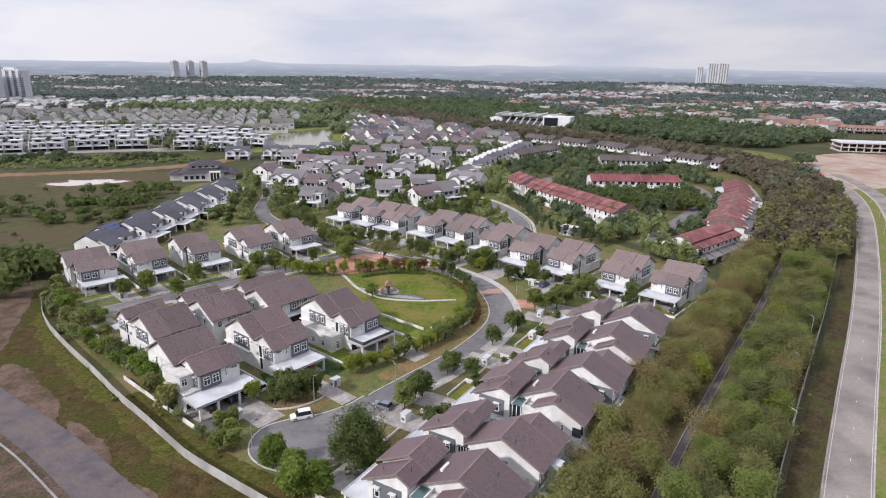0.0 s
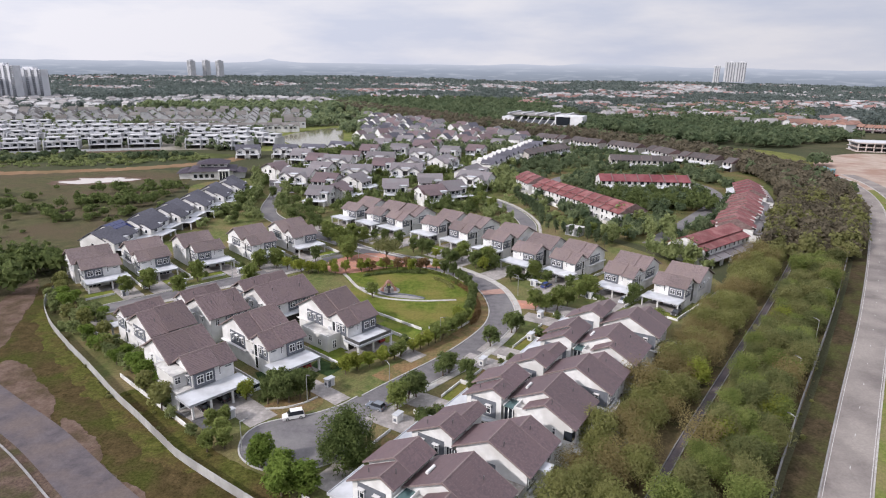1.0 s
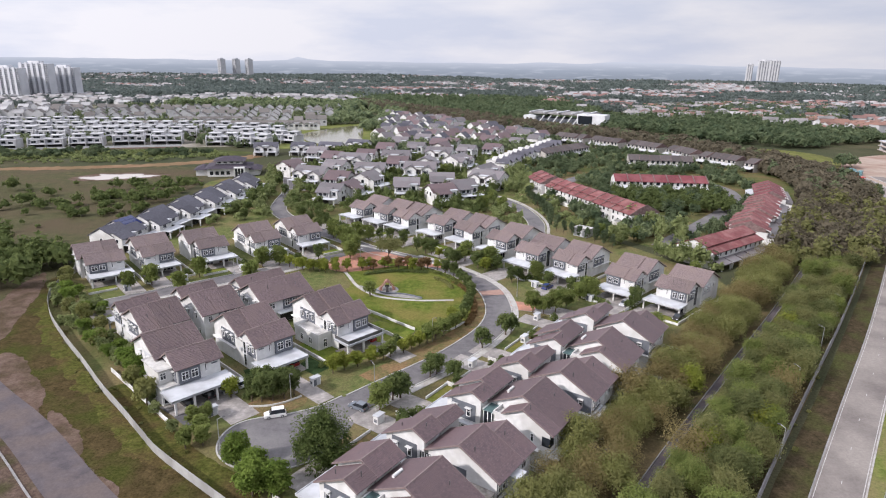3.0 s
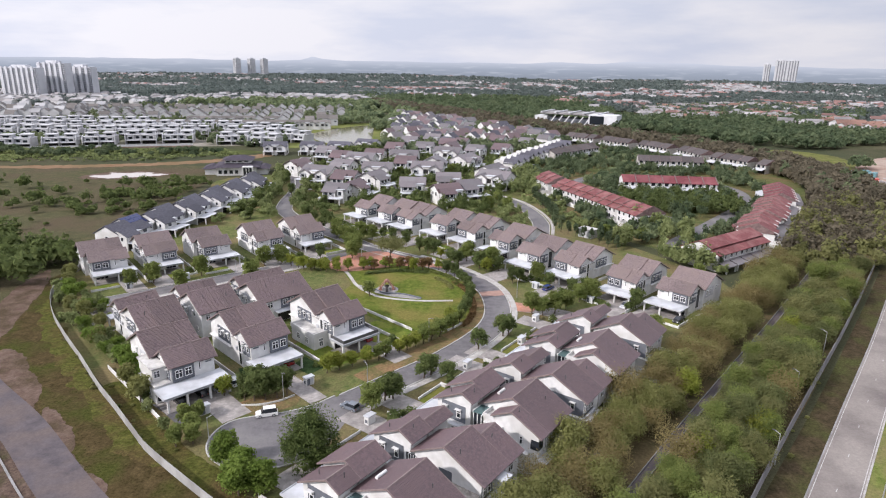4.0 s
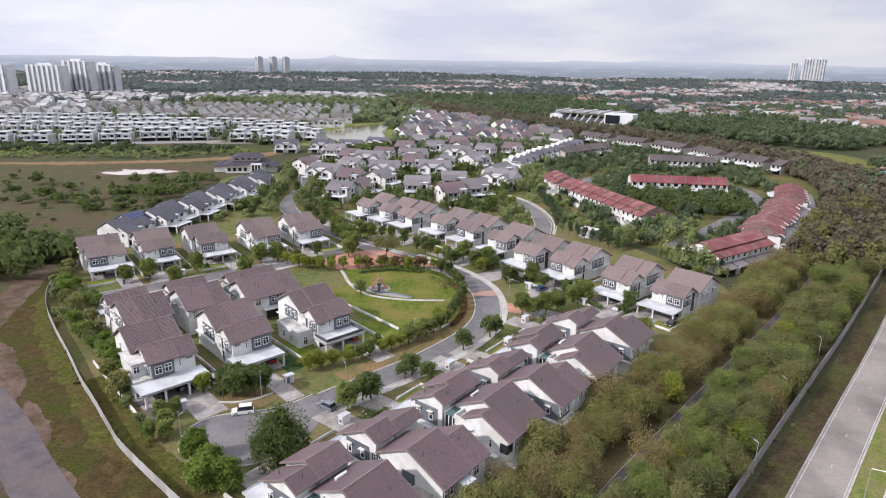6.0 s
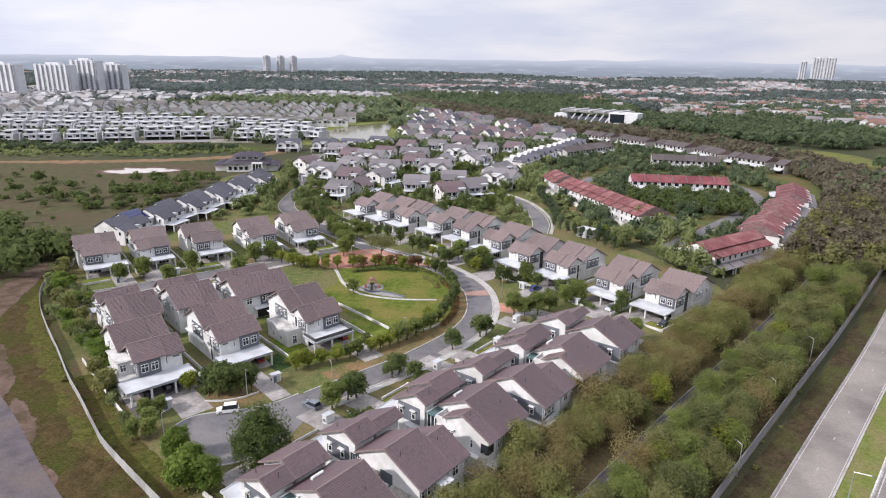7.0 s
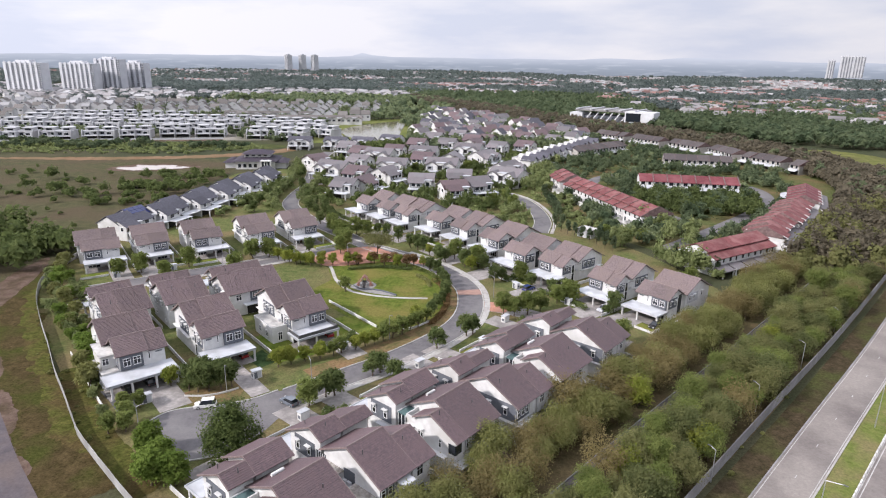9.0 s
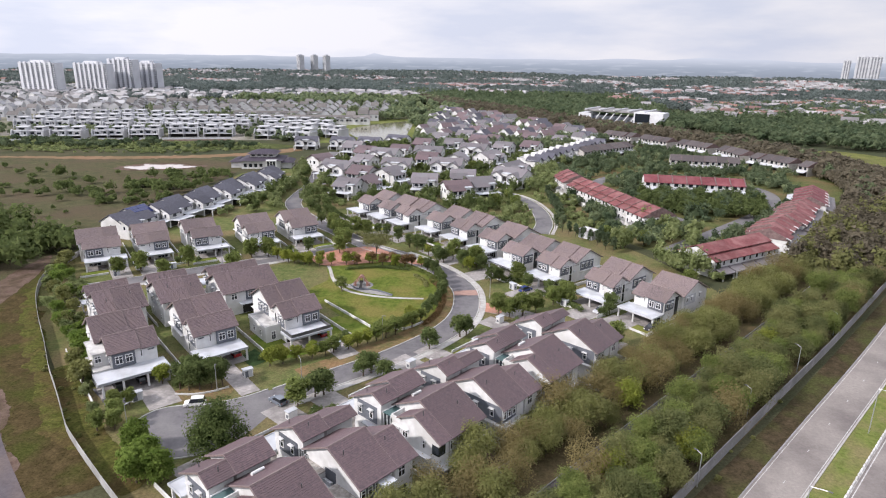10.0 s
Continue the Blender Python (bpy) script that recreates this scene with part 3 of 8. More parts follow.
# the park
PARK = [(-26, 190), (-22, 178), (-24, 168), (-14, 156), (-1, 147), (8, 147.5), (13.5, 156), (14, 170), (11, 184), (4, 193), (-6, 197), (-18, 196)]
patch("ground_park", PARK, 0.09, M_PARK, "worn green park lawn")
PARK_PATH = smooth_line([(-26, 190), (-24, 186), (-20.2, 177.8), (-15.6, 171.8), (-10.6, 168.4), (-1.1, 166.9), (9.0, 167.8)], 6)
strip("pavement_park_path", PARK_PATH, 0.5, -0.5, 0.15, M_PAVE, 0.1, label="pale curved park path", category="pavement")
patch("pavement_play_area", [(-14.0, 174.4), (-11.0, 171.6), (-7.9, 171.7), (-4.2, 170.8), (-0.0, 168.5), (-3.0, 168.2), (-9.0, 169.6), (-13.5, 172.0), (-18.0, 175.5), (-21.0, 179.0)], 0.13, surface("pale_play_sand", (0.20, 0.195, 0.19), (0.29, 0.28, 0.27), 0.8, 0.9, grit=0.2), "pale sand under the playground", "pavement")
patch("pavement_play_pad", disc_line(-10.7, 175.0, 3.3, 24), 0.12, bpy.data.materials["pale_play_sand"], "pale round pad under the climbing frame", "pavement")
PLAZA = [(-31, 192), (-24, 190.5), (-10, 197.5), (2, 197), (7, 194.5), (2, 201), (-10, 208), (-19, 213), (-28, 208), (-34, 199)]
patch("pavement_plaza", PLAZA, 0.11, M_TERRA, "terracotta paved plaza", "pavement")
patch("ground_plaza_bed", disc_line(-13, 201, 4.2, 18), 0.16, M_LAWN, "round planted bed in the plaza", smooth=False)
strip("pavement_plaza_edge", smooth_line([(4, 199), (-6, 207), (-19, 216), (-30, 223)], 6), 0.6, -0.6, 0.15, M_PAVE, 0.1, label="pale footpath beside the plaza", category="pavement")
patch("pavement_crossing", [(24.6, 168.5), (33, 167), (30.5, 161), (25.2, 162)], 0.10, M_TERRA, "terracotta paved crossing", "pavement", smooth=False)
patch("pavement_crossing_road", [(17.2, 172), (23.8, 173.5), (22.6, 177.5), (16, 175.5)], 0.10, surface("faded_terracotta", (0.27, 0.17, 0.14), (0.33, 0.21, 0.17), 0.8, 0.85), "faded terracotta road crossing", "pavement", smooth=False)
VERGE = offset_line(MAIN_ROAD[11:50], 3.75) + offset_line(MAIN_ROAD[11:50], 8.2)[::-1]
patch("ground_verge", VERGE, 0.075, M_VERGE, "dry reddish verge grass", smooth=False)
DARK_TURF = surface("dark_turf", (0.022, 0.042, 0.016), (0.040, 0.066, 0.026), 0.8, 0.95, 0.4, 9, grit=0.3)
patch("ground_dark_turf", [(-22.8, 130.2), (-17.2, 125.6), (-19.6, 121.8), (-24.4, 125.6)], 0.09, DARK_TURF, "dark green turf beside the carport", smooth=False)
patch("ground_dark_turf", [(-35.5, 123.3), (-33.4, 124.4), (-29.6, 119.6), (-31.8, 116.8)], 0.09, DARK_TURF, "dark green turf beside the carport", smooth=False)
patch("ground_screen_bed", [(-30.4, 109.2), (-21.2, 115.0), (-18.8, 110.6), (-22, 107.2), (-26.7, 105.6)], 0.085, M_VERGE, "dry brown bed under the screen trees")
strip("bed_edge", smooth_line([(-29.2, 108.4), (-25.6, 109.0), (-22.6, 110.6), (-20.2, 113.0)], 5), 0.1, -0.1, 0.4, M_LOWWALL, 0.4, label="low white edging of a planted bed", category="wall")
patch("ground_lawn", [(-10, 152), (0, 146.5), (-4.5, 134.5), (-16.5, 125), (-28, 136), (-19, 143)], 0.08, M_LAWN, "bright green house lawn", smooth=False)
strip("park_wall", [(-16.9, 160.7), (-0.3, 146.5)], 0.1, -0.1, 0.75, M_LOWWALL, 0.75, label="low white wall along the park", category="wall")
strip("park_wall", smooth_line([(1.5, 147.6), (8, 147), (12, 152)], 5), 0.15, -0.15, 0.5, M_LOWWALL, 0.5, label="low white wall along the park", category="wall")


# ---------------------------------------------------------------- houses
def slope_rows(bm, x0, x1, low, high, course=0.34, lift=0.05):
    """One roof slope of overlapping tile courses from the eave (y, z) up to the ridge (y, z)."""
    (ya, za), (yb, zb) = low, high
    d = math.hypot(yb - ya, zb - za)
    ny, nz = -(zb - za) / d, (yb - ya) / d
    if nz < 0:
        ny, nz = -ny, -nz
    n = max(2, round(d / course))
    for i in range(n):
        s, e = i / n, (i + 1) / n
        p0 = (ya + (yb - ya) * s, za + (zb - za) * s)
        p1 = (ya + (yb - ya) * e, za + (zb - za) * e)
        q0 = (p0[0] + ny * lift, p0[1] + nz * lift)
        v = [bm.verts.new((x, *p)) for p in (p0, q0, p1) for x in (x0, x1)]
        bm.faces.new((v[0], v[1], v[3], v[2]))
        bm.faces.new((v[2], v[3], v[5], v[4]))


def gable_roof(parent, X, x0, x1, front, ridge, back, tile, label, course=0.34, trim=True):
    """A gabled roof along x with tile courses, a soffit slab, ridge tiles and white bargeboards."""
    xa, xb = sorted((X(x0), X(x1)))
    bm = bmesh.new()
    slope_rows(bm, xa, xb, front, ridge, course)
    slope_rows(bm, xa, xb, back, ridge, course)
    bmesh.ops.remove_doubles(bm, verts=bm.verts, dist=0.0005)
    for p, q in ((front, ridge), (ridge, back)):
        bm.faces.new([bm.verts.new((x, y, z - 0.12)) for x, (y, z) in ((xa, p), (xb, p), (xb, q), (xa, q))])
    roof = part("roof", bm, tile, parent, label)
    if trim:
        part("ridge", extrude_x(bmesh.new(), [(ridge[0] - 0.16, ridge[1] - 0.02), (ridge[0] - 0.08, ridge[1] + 0.1), (ridge[0] + 0.08, ridge[1] + 0.1), (ridge[0] + 0.16, ridge[1] - 0.02)], xa, xb), M_RIDGE, roof)
        for xe in (xa, xb):
            part("bargeboard", extrude_x(bmesh.new(), [(front[0], front[1] + 0.06), (ridge[0], ridge[1] + 0.06), (back[0], back[1] + 0.06), (back[0], back[1] - 0.2), (ridge[0], ridge[1] - 0.24), (front[0], front[1] - 0.2)], xe - 0.05, xe + 0.05), M_RIDGE, roof)
    return roof


def window(parent, X, face, u, at, z, w, h, bars=1, hood=False, cross=True):
    """A framed window on a wall face: f or b (at = y), l or r (at = x); u is its middle along the wall."""
    out = -1 if face in "fl" else 1

    def slab(bm, u0, u1, d0, d1, z0, z1):
        d0, d1 = sorted((at + out * d0, at + out * d1))
        if face in "fb":
            a, b = sorted((X(u0), X(u1)))
            box(bm, a, b, d0, d1, z0, z1)
        else:
            a, b = sorted((X(d0), X(d1)))
            box(bm, a, b, u0, u1, z0, z1)

    e = 0.09
    us = [u - w / 2, u - w / 2 + e]
    for i in range(1, bars + 1):
        c = u - w / 2 + w * i / (bars + 1)
        us += [c - 0.04, c + 0.04]
    us += [u + w / 2 - e, u + w / 2]
    zs = [z, z + e] + ([z + h * 0.62, z + h * 0.62 + 0.07] if cross else []) + [z + h - e, z + h]
    solid = {(i, j) for i in range(len(us) - 1) for j in range(len(zs) - 1) if i % 2 == 0 or j % 2 == 0}

    def corner(a, d, b):
        return (X(a), at + out * d, b) if face in "fb" else (X(at + out * d), a, b)

    bm = bmesh.new()
    v = {}

    def vert(i, j, d):
        if (i, j, d) not in v:
            v[i, j, d] = bm.verts.new(corner(us[i], d, zs[j]))
        return v[i, j, d]

    for i, j in solid:
        for d in (0.0, 0.10):
            bm.faces.new((vert(i, j, d), vert(i + 1, j, d), vert(i + 1, j + 1, d), vert(i, j + 1, d)))
        for di, dj, p, q in ((-1, 0, (i, j), (i, j + 1)), (1, 0, (i + 1, j), (i + 1, j + 1)), (0, -1, (i, j), (i + 1, j)), (0, 1, (i, j + 1), (i + 1, j + 1))):
            if (i + di, j + dj) not in solid:
                bm.faces.new((vert(*p, 0.0), vert(*q, 0.0), vert(*q, 0.10), vert(*p, 0.10)))
    win = part("window", bm, M_FRAME, parent)
    bm = bmesh.new()
    slab(bm, u - w / 2 + e, u + w / 2 - e, 0.005, 0.045, z + e, z + h - e)
    part("pane", bm, M_GLASS, win)
    if hood:
        bm = bmesh.new()
        slab(bm, u - w / 2 - 0.15, u + w / 2 + 0.15, 0.0, 0.6, z + h + 0.1, z + h + 0.2)
        part("hood", bm, M_WHITE, win)
    return win


def detached_house(mirror=False, annex=0, wide=1.0, tile=M_TILE_PALE, label="", heater=False, balcony=False, faces="front", canopy=(0.0, -5.7, 6.1), side_wing=False, tall=1.0):
    """A two-storey house: carport, front wing and deeper, taller rear wing under stepped gables.
    Local y runs from the carport's front edge back through the house."""
    s = -1 if mirror else 1
    X = lambda x: s * x * wide * 0.9

    def bx(*some):
        bm = bmesh.new()
        for x0, x1, y0, y1, z0, z1 in some:
            a, b = sorted((X(x0), X(x1)))
            box(bm, a, b, y0, y1, z0, z1)
        return bm

    def prism(outline, x0, x1):
        a, b = sorted((X(x0), X(x1)))
        return extrude_x(bmesh.new(), outline, a, b)

    h = new("detached_house")
    # walls
    part("front_wing", prism([(5.4, 0), (12.2, 0), (12.2, 6.0), (8.7, 8.05), (5.4, 6.0)], -5.2, 1.0), M_WHITE, h)
    part("front_wing", prism([(5.4, 0), (11.0, 0), (11.0, 6.35), (8.6, 7.8), (5.4, 5.85)], 1.0, 4.6), M_WHITE, h)
    part("rear_wing", prism([(12.2, 0), (24.0, 0), (24.0, 5.9), (18.0, 9.05), (12.2, 6.1)], -6.2, 0.8), M_WHITE, h)
    part("rear_wing", prism([(11.0, 0), (24.0, 0), (24.0, 5.9), (18.15, 8.95), (12.3, 6.0), (11.0, 5.4)], 0.8, 4.6), M_WHITE, h)
    # roofs
    gable_roof(h, X, -5.75, 1.05, (4.85, 5.95), (8.7, 8.32), (12.4, 6.1), tile, label)
    gable_roof(h, X, 1.05, 5.2, (4.75, 5.72), (8.75, 8.18), (11.4, 6.6), tile, label)
    gable_roof(h, X, -6.8, 0.85, (11.7, 6.2), (18.0, 9.35), (24.7, 5.85), tile, label)
    gable_roof(h, X, 0.85, 5.2, (11.9, 6.1), (18.15, 9.2), (24.7, 5.72), tile, label)
    part("flat_roof", bx((0.86, 4.9, 11.2, 13.7, 5.22, 5.42)), M_CONC_ROOF, h)
    for x, y, z in ((-2.6, 10.3, 7.35), (-3.6, 20.6, 8.1), (2.4, 21.4, 7.7)):
        part("vent_pipe", tube(bmesh.new(), X(x), y, z - 0.3, z + 0.75, 0.07), M_RAIL, h)
    # carport
    depth, left, right = canopy
    left, right = (left, right) if not annex else (-9.2, 5.7)
    slab_bm = bx((left, right, depth, 5.4, 2.72, 2.94), (left, right, depth, depth + 0.12, 2.60, 3.02), (left, left + 0.12, depth + 0.12, 5.4, 2.6, 3.02), (right - 0.12, right, depth + 0.12, 5.4, 2.6, 3.02))
    part("canopy", slab_bm, M_SLAB, h, "white flat carport canopy")
    for cx in ((left + 0.3, right - 0.4) if depth else (-5.4, 5.7, 0.8) if not annex else (-8.3, -4.2, 0.8, 5.2)):
        part("column", bx((cx - 0.2, cx + 0.2, depth + 0.3, depth + 0.7, 0, 2.72)), M_WHITE, h)
    part("porch_floor", bx((left + 0.3, right - 0.3, depth + 0.3, 5.4, 0.0, 0.13)), M_DRIVE, h)
    if balcony:
        part("balcony_railing", bx((-5.3, 5.7, 0.25, 0.31, 3.02, 3.75), (-5.3, -5.24, 0.31, 5.3, 3.02, 3.75), (5.64, 5.7, 0.31, 5.3, 3.02, 3.75)), M_RAIL, h)
    # front face
    part("bay", bx((-4.9, -0.2, 4.98, 5.4, 3.1, 5.75)), M_SLATE, h, "slate grey bay panel")
    window(h, X, "f", -3.6, 4.98, 3.75, 1.55, 1.55, 1)
    window(h, X, "f", -1.5, 4.98, 3.75, 1.55, 1.55, 1)
    window(h, X, "f", 1.2, 5.4, 3.9, 0.42, 1.5, 0, cross=False)
    part("vent_slot", bx((2.6, 4.0, 5.36, 5.43, 4.9, 5.15)), M_SLATE, h)
    if faces == "front":
        window(h, X, "f", -2.8, 5.4, 0.15, 3.4, 2.2, 2, cross=False)
    part("door", bx((1.2, 2.3, 5.33, 5.42, 0.13, 2.25)), surface("dark_wood_door", (0.10, 0.06, 0.04), (0.14, 0.09, 0.06), 4, 0.5) if "dark_wood_door" not in bpy.data.materials else bpy.data.materials["dark_wood_door"], h)
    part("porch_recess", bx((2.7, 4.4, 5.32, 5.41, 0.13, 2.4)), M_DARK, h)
    # sides
    part("side_panel", bx((-5.27, -5.2, 5.7, 9.6, 3.2, 5.85)), M_SLATE, h, "slate grey wall panel")
    window(h, X, "l", 6.6, -5.27, 3.9, 0.7, 1.3, 0, True)
    window(h, X, "l", 8.6, -5.27, 3.9, 0.7, 1.3, 0, True)
    part("stair_glazing", bx((-5.26, -5.2, 10.2, 11.7, 1.0, 6.2)), M_GLASS, h)
    part("side_panel", bx((-6.27, -6.2, 13.2, 18.4, 3.3, 5.9)), M_PALE, h)
    for y, z in ((14.2, 4.0), (16.2, 4.0), (20.2, 4.2)) + (((14.6, 1.0), (21.5, 1.0)) if faces == "rear" else ()):
        window(h, X, "l", y, -6.27 if y < 18.3 and z > 3 else -6.2, z, 0.75, 1.3, 0, z > 3)
    part("side_panel", bx((4.6, 4.67, 14.5, 20.5, 3.2, 5.9)), M_SLATE, h, "slate grey wall panel")
    part("side_panel", bx((4.6, 4.67, 5.8, 9.3, 3.15, 5.6)), M_SLATE, h, "slate grey wall panel")
    for y, z in ((6.7, 4.0), (8.4, 4.0)):
        window(h, X, "r", y, 4.67, z, 0.75, 1.3, 0, True)
    part("stair_glazing", bx((4.6, 4.65, 9.75, 10.75, 0.5, 5.3)), M_GLASS, h)
    part("glazing_frame", bx((4.6, 4.72, 9.62, 9.75, 0.4, 5.45), (4.6, 4.72, 10.75, 10.88, 0.4, 5.45), (4.6, 4.72, 9.75, 10.75, 2.85, 2.98)), M_FRAME, h)
    part("condenser", bx((4.72, 5.05, 11.3, 12.1, 3.3, 3.9)), M_PALE, h)
    for y, z in ((15.4, 4.0), (17.4, 4.0), (19.4, 4.0)) + (((16.0, 1.0), (21.5, 1.2)) if faces == "rear" else ()):
        window(h, X, "r", y, 4.67 if z > 3 and y < 20 else 4.6, z, 0.75, 1.3, 0, z > 3)
    part("ledge", bx((4.6, 5.3, 13.9, 24.0, 2.95, 3.1)), M_WHITE, h)
    # rear
    if faces == "rear":
        part("rear_panel", bx((-2.0, 4.4, 24.0, 24.08, 3.2, 5.75)), M_SLATE, h, "slate grey wall panel")
        for x in (-4.4, -1.0, 0.8, 2.9):
            window(h, X, "b", x, 24.08 if x > -2 else 24.0, 3.9, 1.2, 1.4, 1)
        part("rear_canopy", bx((-3.6, 4.9, 24.08, 26.0, 2.85, 3.05)), M_SLAB, h)
        part("rear_recess", bx((-2.8, 2.6, 24.0, 24.06, 0.1, 2.4)), M_DARK, h)
        for x in (1.0, 2.3, 3.6):
            ac = part("condenser", bx((x - 0.4, x + 0.4, 24.3, 24.65, 3.06, 3.65)), M_PALE, h)
    if heater:
        part("water_heater", rod(bmesh.new(), (X(2.0), 15.2, 7.25), (X(3.6), 15.2, 7.25), 0.24, n=10), M_WHITE, h)
    if annex:
        part("annex", bx((-8.7, -5.2, 5.4, 15.0, 0, 3.15)), M_WHITE, h)
        part("annex_roof", bx((-8.85, -5.2, 5.3, 15.15, 3.15, 3.32)), M_CONC_ROOF, h)
        if annex == 2:
            part("annex_upper", bx((-8.2, -5.2, 7.4, 14.4, 3.3, 5.7)), M_WHITE, h)
            part("annex_upper_roof", bx((-8.5, -5.2, 7.0, 14.8, 5.7, 5.9)), M_CONC_ROOF, h)
            window(h, X, "f", -7.3, 7.4, 4.0, 1.3, 1.3, 1)
        else:
            part("parapet", bx((-8.8, -5.2, 5.35, 5.5, 3.32, 3.8), (-8.8, -8.65, 5.5, 15.0, 3.32, 3.8), (-8.65, -5.2, 14.85, 15.0, 3.32, 3.8)), M_WHITE, h)
        window(h, X, "l", 8.5, -8.7, 0.9, 1.2, 1.4, 1)
        window(h, X, "f", -7.4, 5.4, 0.4, 2.2, 2.0, 1)
    if side_wing:
        part("annex", bx((4.6, 8.8, 8.0, 17.5, 0, 3.2)), M_WHITE, h)
        part("annex_roof", bx((4.6, 8.7, 8.1, 17.4, 3.2, 3.3)), M_CONC_ROOF, h)
        part("parapet", bx((4.6, 8.95, 7.85, 8.0, 2.9, 3.75), (8.8, 8.95, 8.0, 17.5, 2.9, 3.75), (4.6, 8.95, 17.5, 17.65, 2.9, 3.75)), M_WHITE, h)
        window(h, X, "f", 6.7, 8.0, 0.5, 1.2, 1.9, 1)
        window(h, X, "r", 11.0, 8.8, 0.9, 1.2, 1.4, 1)
        window(h, X, "r", 14.5, 8.8, 0.9, 1.2, 1.4, 1)
    for child in h.children_recursive:
        child.data.transform(Matrix.Diagonal((1, 1, tall, 1)))
    return tagged(h, "", "house", "two-storey detached houses")


def street_house(stepped, panelled=False):
    """A two-storey house seen from its garden side: front and rear wings under gables that run along x, each
    gable in two lengths, the lower one slid down the rear slope. stepped: light well and parapet between the
    wings; otherwise flat-roofed blocks against the rear wing, or a slate panel on it if panelled. Local y runs from the street to the back garden."""
    h = new("detached_house")
    X = lambda x: x
    pitch = 0.51

    def wing(x0, x1, ridge_y, ridge_z, front_y, back_y, wall_front, wall_back, low):
        zf, zb = ridge_z - pitch * (ridge_y - front_y), ridge_z - pitch * (back_y - ridge_y)
        gable_roof(h, X, x0, x1, (front_y, zf), (ridge_y, ridge_z), (back_y, zb), M_TILE, "")
        a, b = x0 + (0.0 if low == "l" else 0.5), x1 - (0.5 if low != "r" else 0.0)
        top = lambda y: ridge_z - 0.3 - pitch * abs(y - ridge_y)
        part("wall", extrude_x(bmesh.new(), [(wall_front, 0), (wall_back, 0), (wall_back, top(wall_back)), (ridge_y, ridge_z - 0.3), (wall_front, top(wall_front))], a, b), M_WHITE, h)

    if stepped:
        wing(-3.6, 2.75, 10.2, 10.25, 4.4, 13.4, 5.2, 12.6, "")
        wing(2.75, 7.0, 10.9, 9.9, 4.9, 13.4, 5.6, 12.6, "l")
        wing(-4.4, 4.2, 19.3, 10.65, 12.7, 26.6, 13.2, 25.8, "")
        wing(4.2, 7.0, 20.8, 9.88, 16.9, 26.6, 17.4, 25.8, "l")
    else:
        wing(2.0, 7.0, 11.0, 10.05, 4.7, 13.8, 5.4, 13.0, "")
        wing(-3.6, 2.0, 11.9, 9.6, 5.2, 13.8, 5.8, 13.0, "r")
        wing(-0.2, 7.0, 19.6, 10.5, 13.3, 26.8, 13.8, 26.0, "")
        wing(-4.4, -0.2, 21.3, 9.62, 15.2, 26.8, 15.8, 26.0, "r")
    for x, y, z in ((5.2, 7.6, 8.3), (5.6, 21.6, 9.6), (4.6, 12.0, 9.5), (-1.5, 22.6, 8.9)):
        part("vent_pipe", tube(bmesh.new(), x, y, z - 0.3, z + 0.75, 0.08), M_RAIL, h)
    # street side: canopy over the drive and entrance
    part("canopy", boxes((-1.0, 7.4, 1.3, 5.6, 3.1, 3.35), (-1.0, 7.4, 1.3, 1.42, 3.35, 3.5), (7.28, 7.4, 1.42, 5.6, 3.35, 3.5)), M_SLAB, h, "white flat carport canopy")
    for x in (-0.6, 6.9):
        part("column", boxes((x - 0.2, x + 0.2, 1.6, 2.0, 0, 3.1)), M_WHITE, h)
    part("porch_floor", boxes((-0.8, 7.2, 1.4, 5.4, 0.0, 0.13)), M_DRIVE, h)
    # garden-side wall of the front wing: slate panel with hooded windows over white
    part("side_panel", boxes((6.5, 6.58, 6.6, 11.6, 3.9, 7.1)), M_SLATE, h, "slate grey wall panel")
    for y in (7.4, 10.2):
        window(h, X, "r", y, 6.58, 4.6, 0.85, 1.6, 0, True)
    part("kitchen_canopy", boxes((6.58, 7.5, 8.4, 12.4, 3.35, 3.5)), M_SLAB, h)
    window(h, X, "r", 9.4, 6.5, 1.2, 1.6, 1.4, 1)
    # garden-side wall of the rear wing
    if stepped:
        for y0, y1 in ((13.0, 13.12), (15.0, 15.12)):
            part("light_well_frame", boxes((2.2, 6.6, y0, y1, 6.9, 7.15)), M_FRAME, h)
        part("light_well_glass", boxes((2.4, 6.5, 13.12, 15.0, 6.9, 6.98)), M_WELL, h, "blue-green glass over a light well")
        part("light_well_wall", boxes((2.0, 2.4, 12.6, 15.2, 0, 6.9)), M_SLATE, h)
        part("stair_glazing", boxes((6.3, 6.42, 13.2, 14.9, 0.6, 6.7)), M_GLASS, h)
        for y in (13.2, 14.0, 14.8):
            part("glazing_bar", boxes((6.42, 6.5, y - 0.06, y + 0.06, 0.6, 6.8)), M_FRAME, h)
        part("parapet_block", boxes((2.4, 6.4, 15.2, 17.4, 0, 6.8)), M_WHITE, h)
        part("parapet", boxes((2.4, 6.6, 15.12, 15.3, 6.8, 7.5), (6.4, 6.6, 15.3, 17.4, 6.8, 7.5)), M_WHITE, h)
        part("flat_roof", boxes((2.4, 6.4, 15.3, 17.4, 6.8, 6.9)), M_CONC_ROOF, h)
        for y, z, w in ((16.4, 4.4, 1.5), (18.4, 4.6, 1.2), (22.6, 4.4, 0.6)):
            window(h, X, "r", y, 6.5 if y > 17.4 else 6.4, z, w, 1.5, 1 if w > 1 else 0, w > 1)
